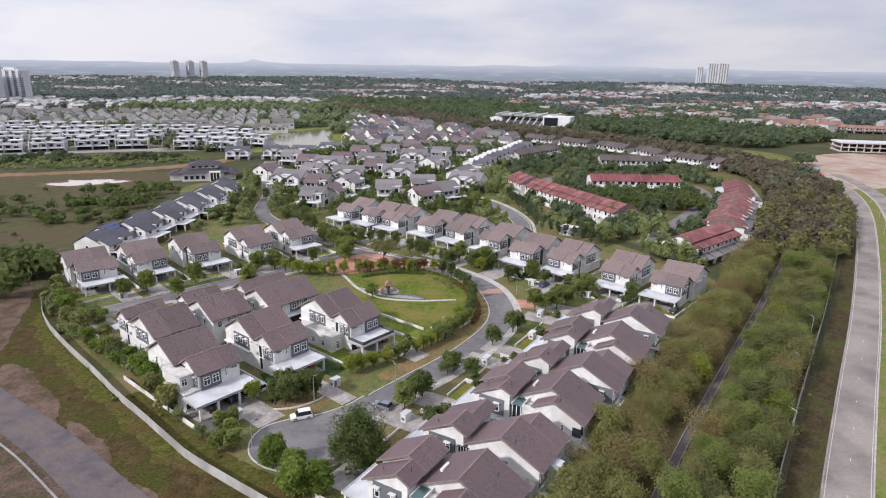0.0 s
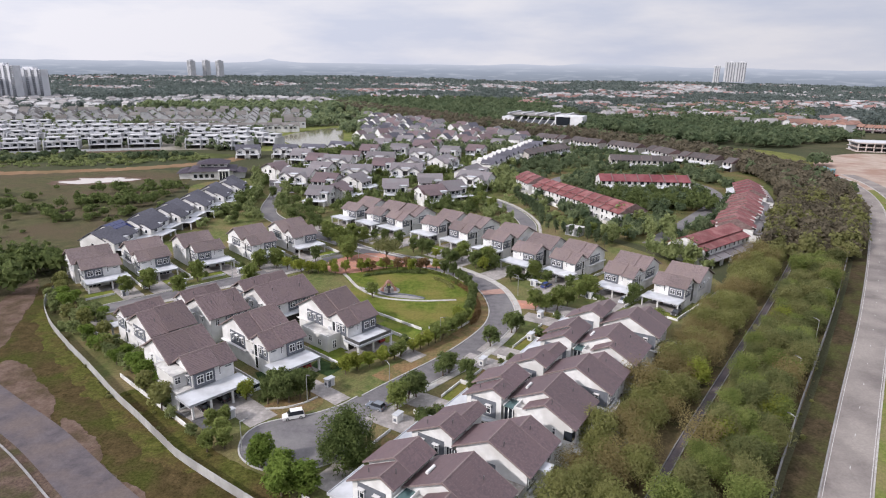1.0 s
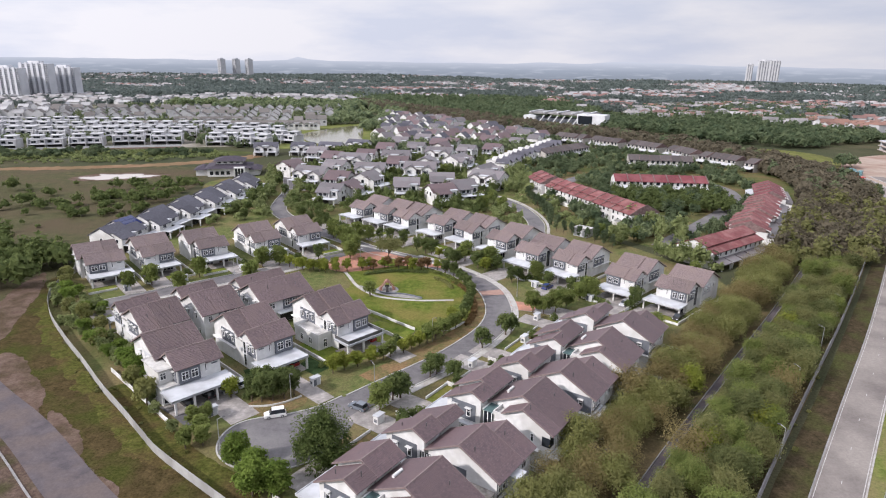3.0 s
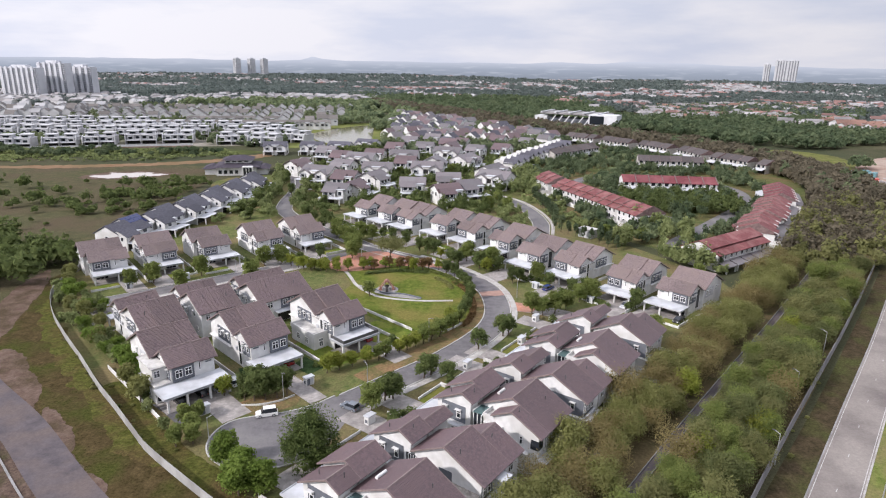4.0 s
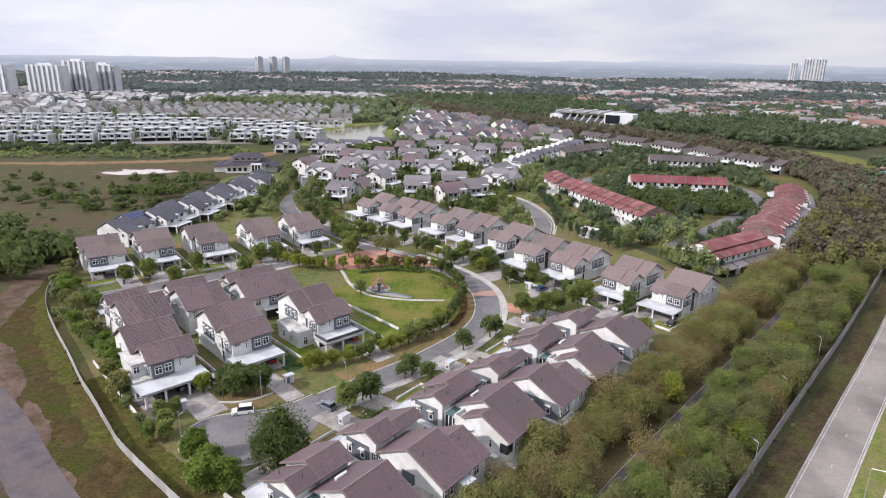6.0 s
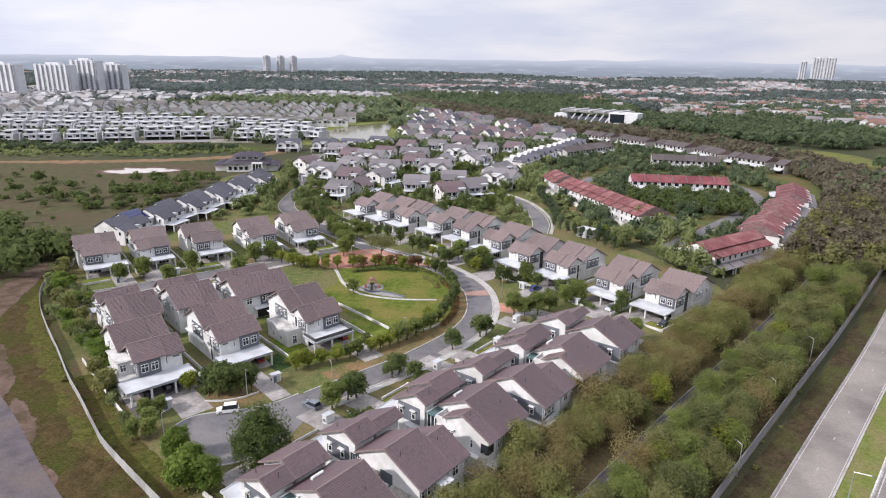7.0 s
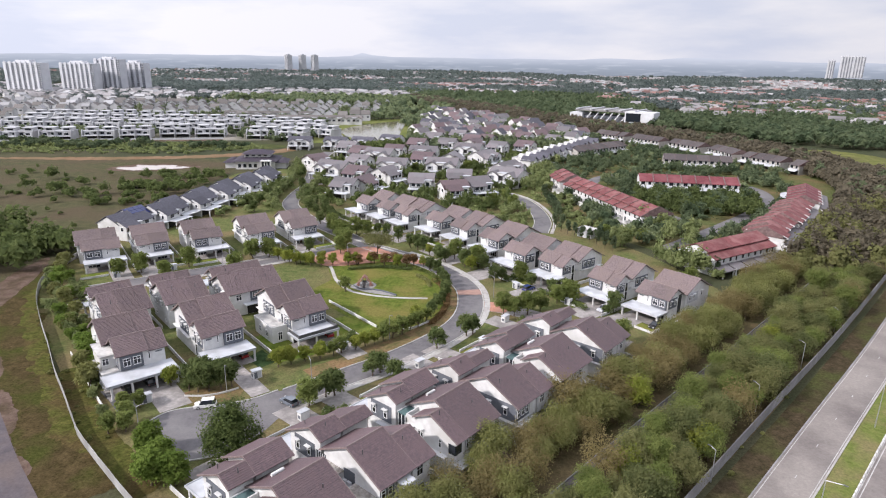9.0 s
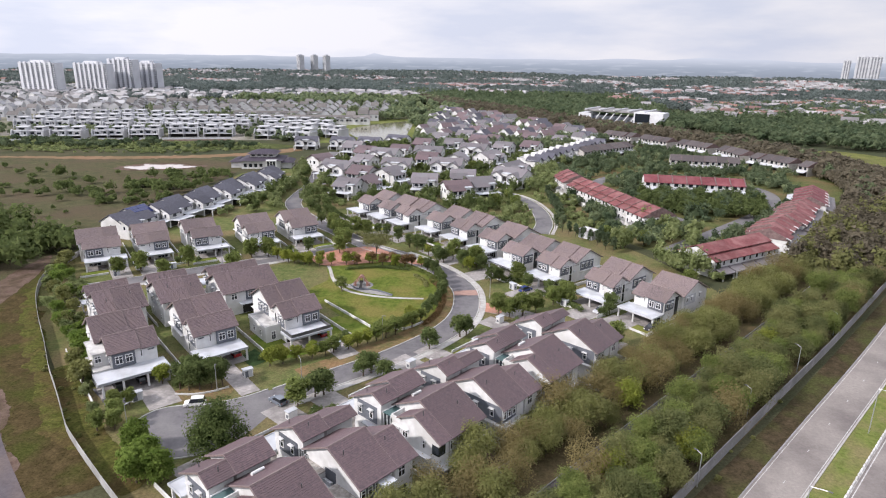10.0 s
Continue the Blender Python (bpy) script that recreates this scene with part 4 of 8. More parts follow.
        part("corner_window", boxes((6.5, 6.56, 24.4, 25.8, 4.3, 6.0), (5.0, 6.5, 25.8, 25.86, 4.3, 6.0)), M_GLASS, h)
        part("ledge", boxes((6.5, 7.4, 17.6, 24.2, 3.35, 3.5)), M_WHITE, h)
        part("balcony_slab", boxes((-2.0, 2.8, 25.8, 27.4, 3.2, 3.42), (-2.0, 2.8, 27.28, 27.4, 3.42, 3.8)), M_WHITE, h)
        part("rear_canopy", boxes((3.2, 7.0, 25.8, 27.6, 2.75, 2.92)), M_SLAB, h)
    elif panelled:
        part("long_panel", boxes((6.5, 6.58, 15.0, 25.9, 3.7, 6.85)), M_SLATE, h, "slate grey wall panel")
        for y in (16.3, 18.3, 20.3, 23.8):
            window(h, X, "r", y, 6.58, 4.5, 0.8, 1.5, 0, True)
        part("ledge", boxes((6.5, 7.15, 14.6, 26.1, 3.4, 3.58)), M_WHITE, h)
        part("lean_to_roof", boxes((6.5, 8.6, 13.2, 14.6, 5.2, 5.36)), M_STAINED, h, "stained flat concrete roof")
        part("stair_block", boxes((6.5, 8.4, 13.3, 14.5, 0, 5.2)), M_WHITE, h)
        window(h, X, "r", 17.0, 6.5, 1.1, 1.4, 1.4, 1)
        window(h, X, "r", 22.0, 6.5, 1.1, 1.4, 1.4, 1)
        part("balcony_slab", boxes((1.6, 6.9, 26.0, 27.4, 3.2, 3.42), (1.6, 6.9, 27.28, 27.4, 3.42, 3.8)), M_WHITE, h)
        part("yard_roof", boxes((-1.0, 6.4, 26.0, 29.2, 2.5, 2.66)), M_TILE_DARK, h, "dark lean-to roof over the rear yard")
    else:
        part("flat_block", boxes((6.5, 8.7, 14.4, 18.2, 0, 5.6)), M_WHITE, h)
        part("flat_roof", boxes((6.3, 8.95, 14.2, 18.4, 5.6, 5.8)), M_STAINED, h, "stained flat concrete roof")
        part("louvre", boxes((6.5, 6.62, 12.0, 14.2, 3.2, 6.4)), M_GLASS, h)
        for i in range(5):
            part("louvre_bar", boxes((6.62, 6.72, 12.1 + i * 0.5, 12.2 + i * 0.5, 3.2, 6.4)), M_FRAME, h)
        part("flat_block", boxes((6.5, 8.9, 21.0, 25.6, 0, 4.6)), M_WHITE, h)
        part("flat_roof", boxes((6.5, 9.1, 20.8, 25.8, 4.6, 4.8)), M_STAINED, h, "stained flat concrete roof")
        part("recess_panel", boxes((6.5, 6.56, 18.4, 20.8, 2.6, 6.4)), M_SLATE, h)
        for y in (18.9, 19.9):
            part("condenser", boxes((6.7, 7.1, y - 0.4, y + 0.4, 4.1, 4.75)), M_PALE, h)
        part("recess_slab", boxes((6.5, 8.6, 18.2, 20.8, 3.85, 4.05)), M_PALE, h)
        window(h, X, "r", 16.0, 8.7, 3.0, 0.8, 1.4, 0)
        window(h, X, "r", 23.4, 8.9, 1.2, 1.2, 1.4, 1)
        part("balcony_slab", boxes((0.2, 7.0, 26.0, 27.4, 3.2, 3.4)), M_WHITE, h)
        part("rear_block", boxes((1.2, 3.4, 26.0, 27.8, 0, 6.0)), M_WHITE, h)
        part("rear_block_roof", boxes((1.1, 3.5, 26.0, 28.0, 6.0, 6.15)), M_SLAB, h)
    # back wall
    back = 25.8 if stepped else 26.0
    mid = 0.4 if stepped else 4.6
    part("rear_panel", boxes((mid - 2.1, mid + 1.85, back, back + 0.08, 3.9, 6.5)), M_SLATE, h, "slate grey wall panel")
    for x in (mid - 1.3, mid, mid + 1.3):
        window(h, X, "b", x, back + 0.08, 4.5, 0.85, 1.5, 0)
    window(h, X, "b", 3.6 if stepped else -1.6, back, 4.3, 0.6 if stepped else 1.4, 1.7, 0 if stepped else 1)
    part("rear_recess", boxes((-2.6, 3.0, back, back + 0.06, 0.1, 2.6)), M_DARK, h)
    for x in (mid - 1.5, mid - 0.5, mid + 0.5, mid + 1.5):
        part("condenser", boxes((x - 0.4, x + 0.4, back + 0.3, back + 0.65, 3.44, 4.1)), M_PALE, h)
    if stepped:
        part("water_heater", rod(bmesh.new(), (-0.6, 15.0, 8.75), (1.4, 15.0, 8.75), 0.26, n=10), M_WHITE, h)
    return tagged(h, "", "house", "two-storey detached houses")


def at(x, y, degrees, z=0.0, k=1.0, kz=None):
    return pose(x, y, z, 0, 0, degrees) @ Matrix.Diagonal((k, k, kz or k, 1))


def put_all(first, spots):
    """The first copy is the thing itself."""
    out = []
    for i, m in enumerate(spots):
        if i == 0:
            first.matrix_basis = m
            out.append(first)
        else:
            out.append(copy_thing(first, m))
    return out


def drawn(x, y, degrees):
    """A pose on the plan, set towards the south end of the estate."""
    dx, dy = 18 - x, 4 - y
    k = 0.0125
    return at(x + dx * k, y + dy * k, degrees)


L_BROWN = "white house with brown tiled gables and grey bays"
for ob in put_all(street_house(True), [at(-9.6, 86.6, 237), at(7.9, 111.3, 237), at(24.9, 134.5, 237)]):
    tagged(ob, "white house with stepped brown gables and a glazed light well")
for ob in put_all(street_house(False), [at(-1.4, 99.2, 237)]):
    tagged(ob, "white house with brown gables and stained flat side roofs")
for ob in put_all(street_house(False, True), [at(16.8, 123.2, 237), at(33.9, 148.2, 237)]):
    tagged(ob, "white house with brown gables and a long slate side panel")
for ob in put_all(detached_house(False, heater=True, faces="rear", canopy=(2.4, -1.0, 5.6), tile=M_TILE_PLUM, tall=1.1), [drawn(-75.1, 149.0, 228)]):
    tagged(ob, L_BROWN)
for ob in put_all(detached_house(True, faces="rear", canopy=(2.4, -1.0, 5.6), tile=M_TILE_PLUM, tall=1.1), [drawn(-64.5, 159.6, 228)]):
    tagged(ob, L_BROWN)
for ob in put_all(detached_house(False), [at(-65.8, 191.4, 42), at(39.4, 184.0, -43), at(7.7, 219.4, -44), at(-16.9, 236.8, -44), at(53.2, 170.6, -42)]):
    tagged(ob, L_BROWN)
for ob in put_all(detached_house(True), [at(-79.9, 181.9, 42), at(-51.4, 200.6, 42), at(-39.6, 210.6, 42), at(28.0, 193.3, -43), at(19.0, 207.8, -44), at(-3.2, 228.7, -44), at(-26.2, 244.5, -44), at(-37.0, 252.0, -44), at(64.6, 161.6, -42)]):
    tagged(ob, L_BROWN)
for ob in put_all(detached_house(True, tile=M_TILE_PLUM, tall=1.13), [drawn(-25.4, 122.3, 48)]):
    tagged(ob, L_BROWN)
for ob in put_all(detached_house(False, 2, tile=M_TILE_PLUM, tall=1.13), [drawn(-37.0, 111.2, 48)]):
    tagged(ob, "white corner house with flat-roofed side wing and wide carport")
for ob in put_all(detached_house(True, 0, balcony=True, side_wing=True, tile=M_TILE_PLUM, tall=1.1), [drawn(-10.6, 135.6, 48)]):
    tagged(ob, "white house with railed balcony over its carport")
for ob in put_all(detached_house(True, 0, 1.4, faces="rear", tile=M_TILE_PLUM, tall=1.08), [drawn(-51.2, 170.0, 228)]):
    tagged(ob, "wide white house with long brown tiled gables")
for ob in put_all(detached_house(False, 0, 1.12), [at(-91.3, 173.2, 41)]):
    tagged(ob, "wide white house with long brown roof beside the field")


# ---------------------------------------------------------------- trees
def leaf_cloud(name, lobes, count, leaf, material, rng, stray=0.08):
    """A crown of small leaf clumps scattered over the outside of several rounded lobes (x, y, z, r, flatness)."""
    lobes = np.array(lobes, float)
    weight = lobes[:, 3] ** 2
    pick = rng.choice(len(lobes), count, p=weight / weight.sum())
    n = rng.normal(size=(count, 3))
    n[:, 2] = np.where(n[:, 2] < -0.5, -n[:, 2], n[:, 2])
    n /= np.linalg.norm(n, axis=1)[:, None]
    r = lobes[pick, 3] * (0.30 + 0.86 * rng.random(count) ** 0.75)
    c = lobes[pick, :3] + n * r[:, None] * np.stack([np.ones(count), np.ones(count), lobes[pick, 4]], 1)
    c = c + rng.normal(scale=stray, size=(count, 3))
    facing = n * 0.55 + np.array([0, 0, 0.55]) + rng.normal(scale=0.5, size=(count, 3))
    facing /= np.linalg.norm(facing, axis=1)[:, None]
    side = np.cross(facing, rng.normal(size=(count, 3)))
    side /= np.linalg.norm(side, axis=1)[:, None]
    up = np.cross(facing, side)
    size = leaf * (0.6 + 0.8 * rng.random(count))[:, None]
    a, b = side * size, up * size * 0.8
    v = np.stack([c - a, c + a * 0.7 - b, c + a * 0.7 + b], 1).reshape(-1, 3)
    q = np.arange(count * 3).reshape(-1, 3)
    me = bpy.data.meshes.new(name)
    me.from_pydata(v.tolist(), [], q.tolist())
    me.materials.append(material)
    return me


def tree(name, seed, height, spread, clear, material, count=900, leaf=0.32, lobes=9, flat=0.8, label="", category="tree", trunk=0.16, domed=1.0, fine=1.0, cone=0.0, stray=0.08):
    """A tapered trunk with limbs reaching into a crown of leaf clumps."""
    rng = np.random.default_rng(seed)
    t = new(name)
    blobs = []
    mid = (clear + height) / 2
    half = (height - clear) / 2
    for i in range(lobes):
        a = 6.283 * (i / lobes + 0.1 * rng.random())
        k = rng.random() ** 0.5
        z = mid + half * (rng.random() * 1.3 - 0.65) * domed
        if cone:
            z = clear + (height - clear) * (0.08 + 0.84 * rng.random() ** 1.4)
        wide = 1.0 if cone else math.sqrt(max(0.15, 1 - ((z - mid) / (half * 1.05)) ** 2))
        d = spread * 0.62 * k * wide * (1 - cone * (z - clear) / (height - clear))
        blobs.append((d * math.cos(a), d * math.sin(a), z, fine * spread * (0.24 + 0.26 * rng.random()), flat))
    blobs.append((0, 0, mid + half * 0.35 * fine, spread * 0.55, flat))
    bm = bmesh.new()
    rod(bm, (0, 0, 0), (0.05, 0.03, clear), trunk, trunk * 0.75, 7)
    rod(bm, (0.05, 0.03, clear), (0, 0, mid + half * 0.4), trunk * 0.75, trunk * 0.25, 6)
    for x, y, z, r, _ in blobs[:6]:
        rod(bm, (0.03, 0.02, clear * 0.9), (x * 0.9, y * 0.9, z), trunk * 0.45, trunk * 0.12, 5)
    part("trunk", bm, M_BARK, t)
    crown = new("crown", leaf_cloud("crown", blobs, count, leaf, material, rng, stray))
    crown.parent = t
    return tagged(t, label, category)


def around(spots, seed, k=(0.85, 1.15)):
    rng = random.Random(seed)
    return [at(x, y, rng.uniform(0, 360), 0, rng.uniform(*k)) for x, y in spots]


def plant(proto, spots, seed, k=(0.85, 1.15), group="", true_size=False):
    poses = around(spots, seed, k)
    if true_size:
        poses[0] = at(*spots[0], 40)
    out = put_all(proto, poses)
    for ob in out:
        tagged(ob, "", "", group)
    return out


put_all(tree("large_dark_tree", 3, 8.8, 7.6, 0.4, M_LEAF_BROAD, 15000, 0.165, 80, 0.95, "broad dark green tree beside the turning circle", trunk=0.25, fine=0.42, cone=0.85), [at(-11.2, 92.0, 30, 0, 1.1)])
plant(tree("leafy_tree", 25, 5.4, 2.9, 0.4, M_LEAF_FRESH, 4200, 0.17, 40, 1.1, "leafy bright green tree beside the turning circle", fine=0.6), [(-25.2, 90.4), (-20.9, 87.6), (-16.5, 83.6), (-20.2, 83.0)], 25, (0.85, 1.15), "garden trees")
plant(tree("screen_tree", 26, 6.6, 1.9, 0.7, M_LEAF_DARK, 2600, 0.19, 34, 1.4, "tall upright green tree in a front garden screen", fine=0.7), [(-29.4, 110.6), (-27.4, 110.4), (-25.4, 110.9), (-23.4, 112.0), (-21.8, 113.4), (-26.4, 112.8), (-24.4, 113.6), (-28.4, 112.8)], 26, (0.98, 1.12), "garden screen trees")
# round street trees
plant(tree("street_tree", 5, 4.7, 2.2, 0.7, M_LEAF_DARK, 2125, 0.180, 26, 0.99, "small round dark green street tree", fine=0.72), [(4.9, 122.4), (6.2, 123.8), (16.3, 137.3), (22.2, 145.2), (23.6, 146.4), (-2.0, 112.6), (9.9, 121.4), (-0.5, 113.5)], 1, (0.95, 1.2), group="street trees")
plant(tree("street_tree", 6, 5.6, 2.7, 0.8, M_LEAF_MID, 4000, 0.171, 28, 0.99, "full mid-green street tree", fine=0.72), [(-4.0, 108.6), (33.1, 159.5), (36.5, 161.0), (39.8, 164.0), (30.4, 160.4), (44.4, 170.4), (64, 238), (70, 230), (77, 234)], 2, group="street trees")
plant(tree("hedge_tree", 8, 4.5, 1.9, 0.3, M_LEAF_DARK, 2750, 0.171, 24, 1.10, "clipped dark green tree in a planted bed", fine=0.72), [(11.9, 155.8), (12.8, 160.6), (13.6, 164.9), (13.7, 169.2), (13.6, 173.4), (12.8, 177.4), (11.7, 181.0), (10.2, 184.8), (8.6, 188.2), (6.0, 191.2)], 3, group="park edge trees")
plant(tree("lime_tree", 9, 4.8, 2.4, 0.6, M_LEAF_LIME, 2500, 0.162, 28, 0.94, "feathery yellow-green young tree", fine=0.72), [(-13.7, 124.6), (-11.2, 126.4), (-8.4, 128.0), (-16.0, 123.0), (-1.9, 133.8), (-0.2, 135.8), (1.6, 137.6), (9.3, 150.4), (-34, 111.8)], 4, group="verge trees")
plant(tree("verge_tree", 10, 4.2, 1.9, 0.7, M_LEAF_MID, 1625, 0.171, 24, 0.94, "young green tree on the verge", fine=0.72), [(3.2, 139.4), (5.0, 141.4), (6.8, 143.6), (8.3, 146.2), (9.8, 148.4), (11.2, 152.4), (3.0, 142.6), (-4.6, 131.6), (-6, 130), (-14.8, 169.1)], 5, group="verge trees")
plant(tree("plaza_tree", 11, 3.8, 1.7, 0.9, M_LEAF_RED, 800, 0.2, 7, 0.8, "small rusty-leaved tree by the plaza"), [(-21.3, 194.0), (-17.3, 192.4), (-12.9, 194.9), (-9.2, 193.6), (-6.5, 195.2), (-1.9, 193.6), (-0.1, 195.6)], 6, group="plaza trees")
plant(tree("plaza_tree", 12, 4.8, 2.3, 1.0, M_LEAF_LIME, 2125, 0.180, 22, 0.94, "small yellow-green tree by the plaza", fine=0.72), [(-37.1, 189.7), (-33.4, 192.6), (-29.7, 193.0), (-20.6, 191.7), (-18.3, 193.2), (-14, 194.9), (-4.6, 192.5), (3.1, 207.3), (18.4, 194.1), (-25.6, 191.6), (-28.6, 188.6), (-32.1, 188.9), (-36.4, 191.5), (-39.7, 190.8), (-44.7, 193.6), (-34, 190), (-42, 192.4), (3.2, 194.4)], 7, group="plaza trees")
put_all(tree("umbrella_tree", 13, 8.8, 6.4, 2.8, M_LEAF_BELT, 5200, 0.21, 30, 0.55, "spreading yellow-green tree in the plaza bed", trunk=0.2, domed=0.5), [at(-13.6, 202.2, 0)])
plant(tree("round_tree", 14, 5.8, 3.0, 0.7, M_LEAF_MID, 2750, 0.216, 30, 0.99, "round mid-green garden tree", fine=0.72), [(-26.7, 203.6), (-29.6, 220.6), (-37.7, 229.2), (-24, 227.6), (24.5, 296), (28.5, 281.8), (20.2, 280.6), (33.9, 345.3), (2.9, 378.6), (-0.8, 369.7), (-30.6, 365), (-61, 460.8), (-64.9, 435.9), (-80.1, 173.6), (-69.0, 181.4), (-53.4, 193.2), (-48.6, 195.4), (-85, 170), (48, 172), (20.4, 198), (12, 204.6), (34, 187), (-33, 222), (-28, 228), (-38, 232), (-26.4, 208.6), (-29.1, 212.2), (84, 192), (58, 146), (55, 143), (-52, 178), (-70, 170)], 8, group="garden trees")
plant(tree("dark_garden_tree", 15, 6.0, 2.4, 0.8, M_LEAF_DARK, 2125, 0.198, 28, 1.16, "dense dark green garden tree", fine=0.72), [(-4.9, 214.7), (-1.8, 212.2), (7.9, 200.1), (15.2, 199.7), (-37.2, 202.3), (-45.2, 250.1), (-58.6, 260.8), (-52.4, 253.2), (-68.9, 282.8), (-76.9, 303.4), (0.3, 211.1), (12.1, 407), (-12.9, 338.2), (-30.3, 335.5), (9.4, 200.8), (6.6, 204), (19.2, 201), (16.2, 197), (28.4, 185.6), (26.4, 184), (22.4, 195.4), (37.2, 181.8), (43, 177), (-10.4, 221), (-20, 229), (-16, 226), (47, 178), (59, 166.4), (-46, 240), (-58, 262), (-66, 282), (-51, 262), (-58, 268), (-63, 290), (-54, 277), (-84, 268), (-86, 282), (-88, 300), (-80, 254), (-48, 252), (-44, 246)], 9, group="garden trees")
plant(tree("boundary_shrub", 16, 3.6, 2.0, 0.3, M_LEAF_GARDEN, 1625, 0.180, 24, 0.94, "bushy green shrub along the hoarding", "shrub", fine=0.72), [(-70, 133), (-75, 137.4), (-62, 127), (-57.6, 122.6), (-53, 117.6), (-84, 152), (-93, 160.6), (-88, 152.4), (-48.6, 109.6), (-105, 166), (-97, 155.6), (-92, 153), (-87.5, 149), (-80.4, 141.5), (-79.3, 137.8), (-82, 150), (-69.4, 129.4), (-64.5, 125.6), (-56, 117), (-61.6, 122.8), (-51.1, 112), (-88.9, 144.8), (-84.4, 142), (-74.6, 133.7), (-46, 104.9), (-66, 128.6), (-72, 137), (-77, 145), (-100, 161), (-58, 120.4), (-91, 158), (-86, 156), (-96, 164), (-40, 99.4)], 10, (0.7, 1.25), "boundary shrubs")
plant(tree("boundary_tree", 17, 5.2, 2.6, 0.8, M_LEAF_OLIVE, 1875, 0.234, 18, 0.88, "olive-green tree beside the boundary hoarding", fine=0.72), [(-102, 168), (-90, 150), (-84, 146.4), (-71, 131), (-54, 113), (-76, 140), (-105, 173), (-108, 178), (-49, 108)], 11, (0.8, 1.2), "boundary shrubs")
plant(tree("weed_bush", 18, 1.0, 1.2, 0.0, M_LEAF_OLIVE, 420, 0.17, 9, 0.6, "low yellow-green weed bush", "bush", trunk=0.05, fine=0.8), [(-61.2, 112.4), (-70.4, 120), (-84, 136.2), (-33.6, 88.4), (-43.2, 97.0), (-46, 99.4), (-47, 101.6), (-52.5, 106.2), (-57.4, 110.4), (-58.2, 113.6), (-66.5, 118.4), (-68, 122), (-72.8, 125.4), (-77, 129.6), (-37.6, 92.4), (-35, 93.4), (-86, 139.4), (-90.5, 144.2), (84, 122), (88, 127), (74, 108), (96, 140), (104, 150), (70, 100), (112, 162), (92, 134), (79, 113), (120, 173), (-50, 106.8), (-62.4, 114.2)], 12, (0.3, 0.9), "weed bushes")
plant(tree("cypress", 19, 6.6, 1.3, 0.15, M_WOOD, 1700, 0.19, 14, 1.5, "narrow dark columnar tree", trunk=0.08), [(46 + 2.4 * i, 250 - 3.4 * i) for i in range(9)] + [(48 - 0.6 * i, 262 + 5 * i) for i in range(10)] + [(84 + 2 * i, 214 - 2.2 * i) for i in range(6)] + [(66, 232), (62, 236)], 13, (0.8, 1.2), "columnar trees")

plant(tree("garden_tree", 20, 4.2, 1.9, 0.6, M_LEAF_MID, 2125, 0.180, 26, 1.04, "small round green tree by the turning circle", fine=0.72), [(-33.0, 95.6), (-34.0, 98.0), (-35.4, 103.4), (-37.0, 101.4), (-35.6, 94.6)], 14, (0.8, 1.1), "garden trees")
plant(tree("boundary_tree", 28, 5.0, 2.7, 0.5, M_LEAF_FRESH, 2200, 0.19, 26, 1.0, "bright green tree in the side gardens", fine=0.65), [(-85.4, 150.0), (-82.1, 151.4), (-79.3, 138.7), (-75.0, 133.4), (-71.8, 131.5), (-66.7, 126.6), (-65.1, 129.0), (-59.9, 122.0), (-56.7, 118.7), (-94.8, 157.6), (-99.5, 163.4), (-95.4, 162.5), (-52.6, 114.6)], 28, (0.8, 1.25), "boundary shrubs")
plant(tree("large_garden_tree", 29, 8.0, 6.0, 0.8, M_LEAF_GARDEN, 5200, 0.24, 50, 0.95, "large spreading light green tree behind the houses", fine=0.55), [(68.5, 229.0)], 29, (1, 1.01))
# tree belt beside the highway
belt_a, belt_b, belt_c = [], [], []
rng_b = random.Random(21)
for off, dest in ((28.2, belt_a), (31.4, belt_a), (34.6, belt_a), (12.0, belt_b), (15.8, belt_b), (19.6, belt_b)):
    for x, y, a in along(offset_line(HIGHWAY, off), 5.2, rng_b.uniform(0, 5)):
        if 52 < y < 205:
            j = rng_b.uniform(-1.3, 1.3)
            spot = (x + j, y + rng_b.uniform(-1.4, 1.4))
            if rng_b.random() < 0.07:
                continue
            (belt_c if rng_b.random() < (0.30 if dest is belt_a else 0.08) else dest).append(spot)
BRIGHT = [(52.5, 95.5), (66.0, 104.0), (58.0, 118.5), (92.0, 150.0)]
plant(tree("belt_tree", 31, 7.4, 4.7, 1.0, M_LEAF_OLIVE, 6600, 0.145, 34, 1.1, "bushy olive-green tree in the highway belt", fine=0.72, stray=0.34), belt_a, 31, (0.68, 1.05), "highway tree belt", True)
plant(tree("belt_tree", 32, 8.6, 4.8, 1.2, M_LEAF_BELT, 7000, 0.15, 34, 1.1, "leafy mid-green tree in the highway belt", fine=0.72, stray=0.34), belt_b[::3], 32, (0.6, 1.0), "highway tree belt", True)
plant(tree("belt_tree", 33, 8.2, 4.6, 1.2, M_LEAF_DEEP, 7000, 0.15, 30, 1.1, "dense green tree in the highway belt", fine=0.75, stray=0.3), belt_b[1::3], 33, (0.6, 1.0), "highway tree belt", True)
plant(tree("belt_tree", 37, 9.4, 4.8, 1.4, M_LEAF_MID, 7000, 0.15, 30, 1.0, "tall mid-green tree in the highway belt", fine=0.75, stray=0.34), belt_b[2::3], 37, (0.55, 0.95), "highway tree belt", True)
plant(tree("belt_tree", 34, 6.8, 4.6, 1.0, M_LEAF_BROWN, 3600, 0.13, 30, 1.2, "half-bare brownish tree in the highway belt", fine=0.72, stray=0.4), belt_c, 34, (0.75, 1.15), "highway tree belt", True)
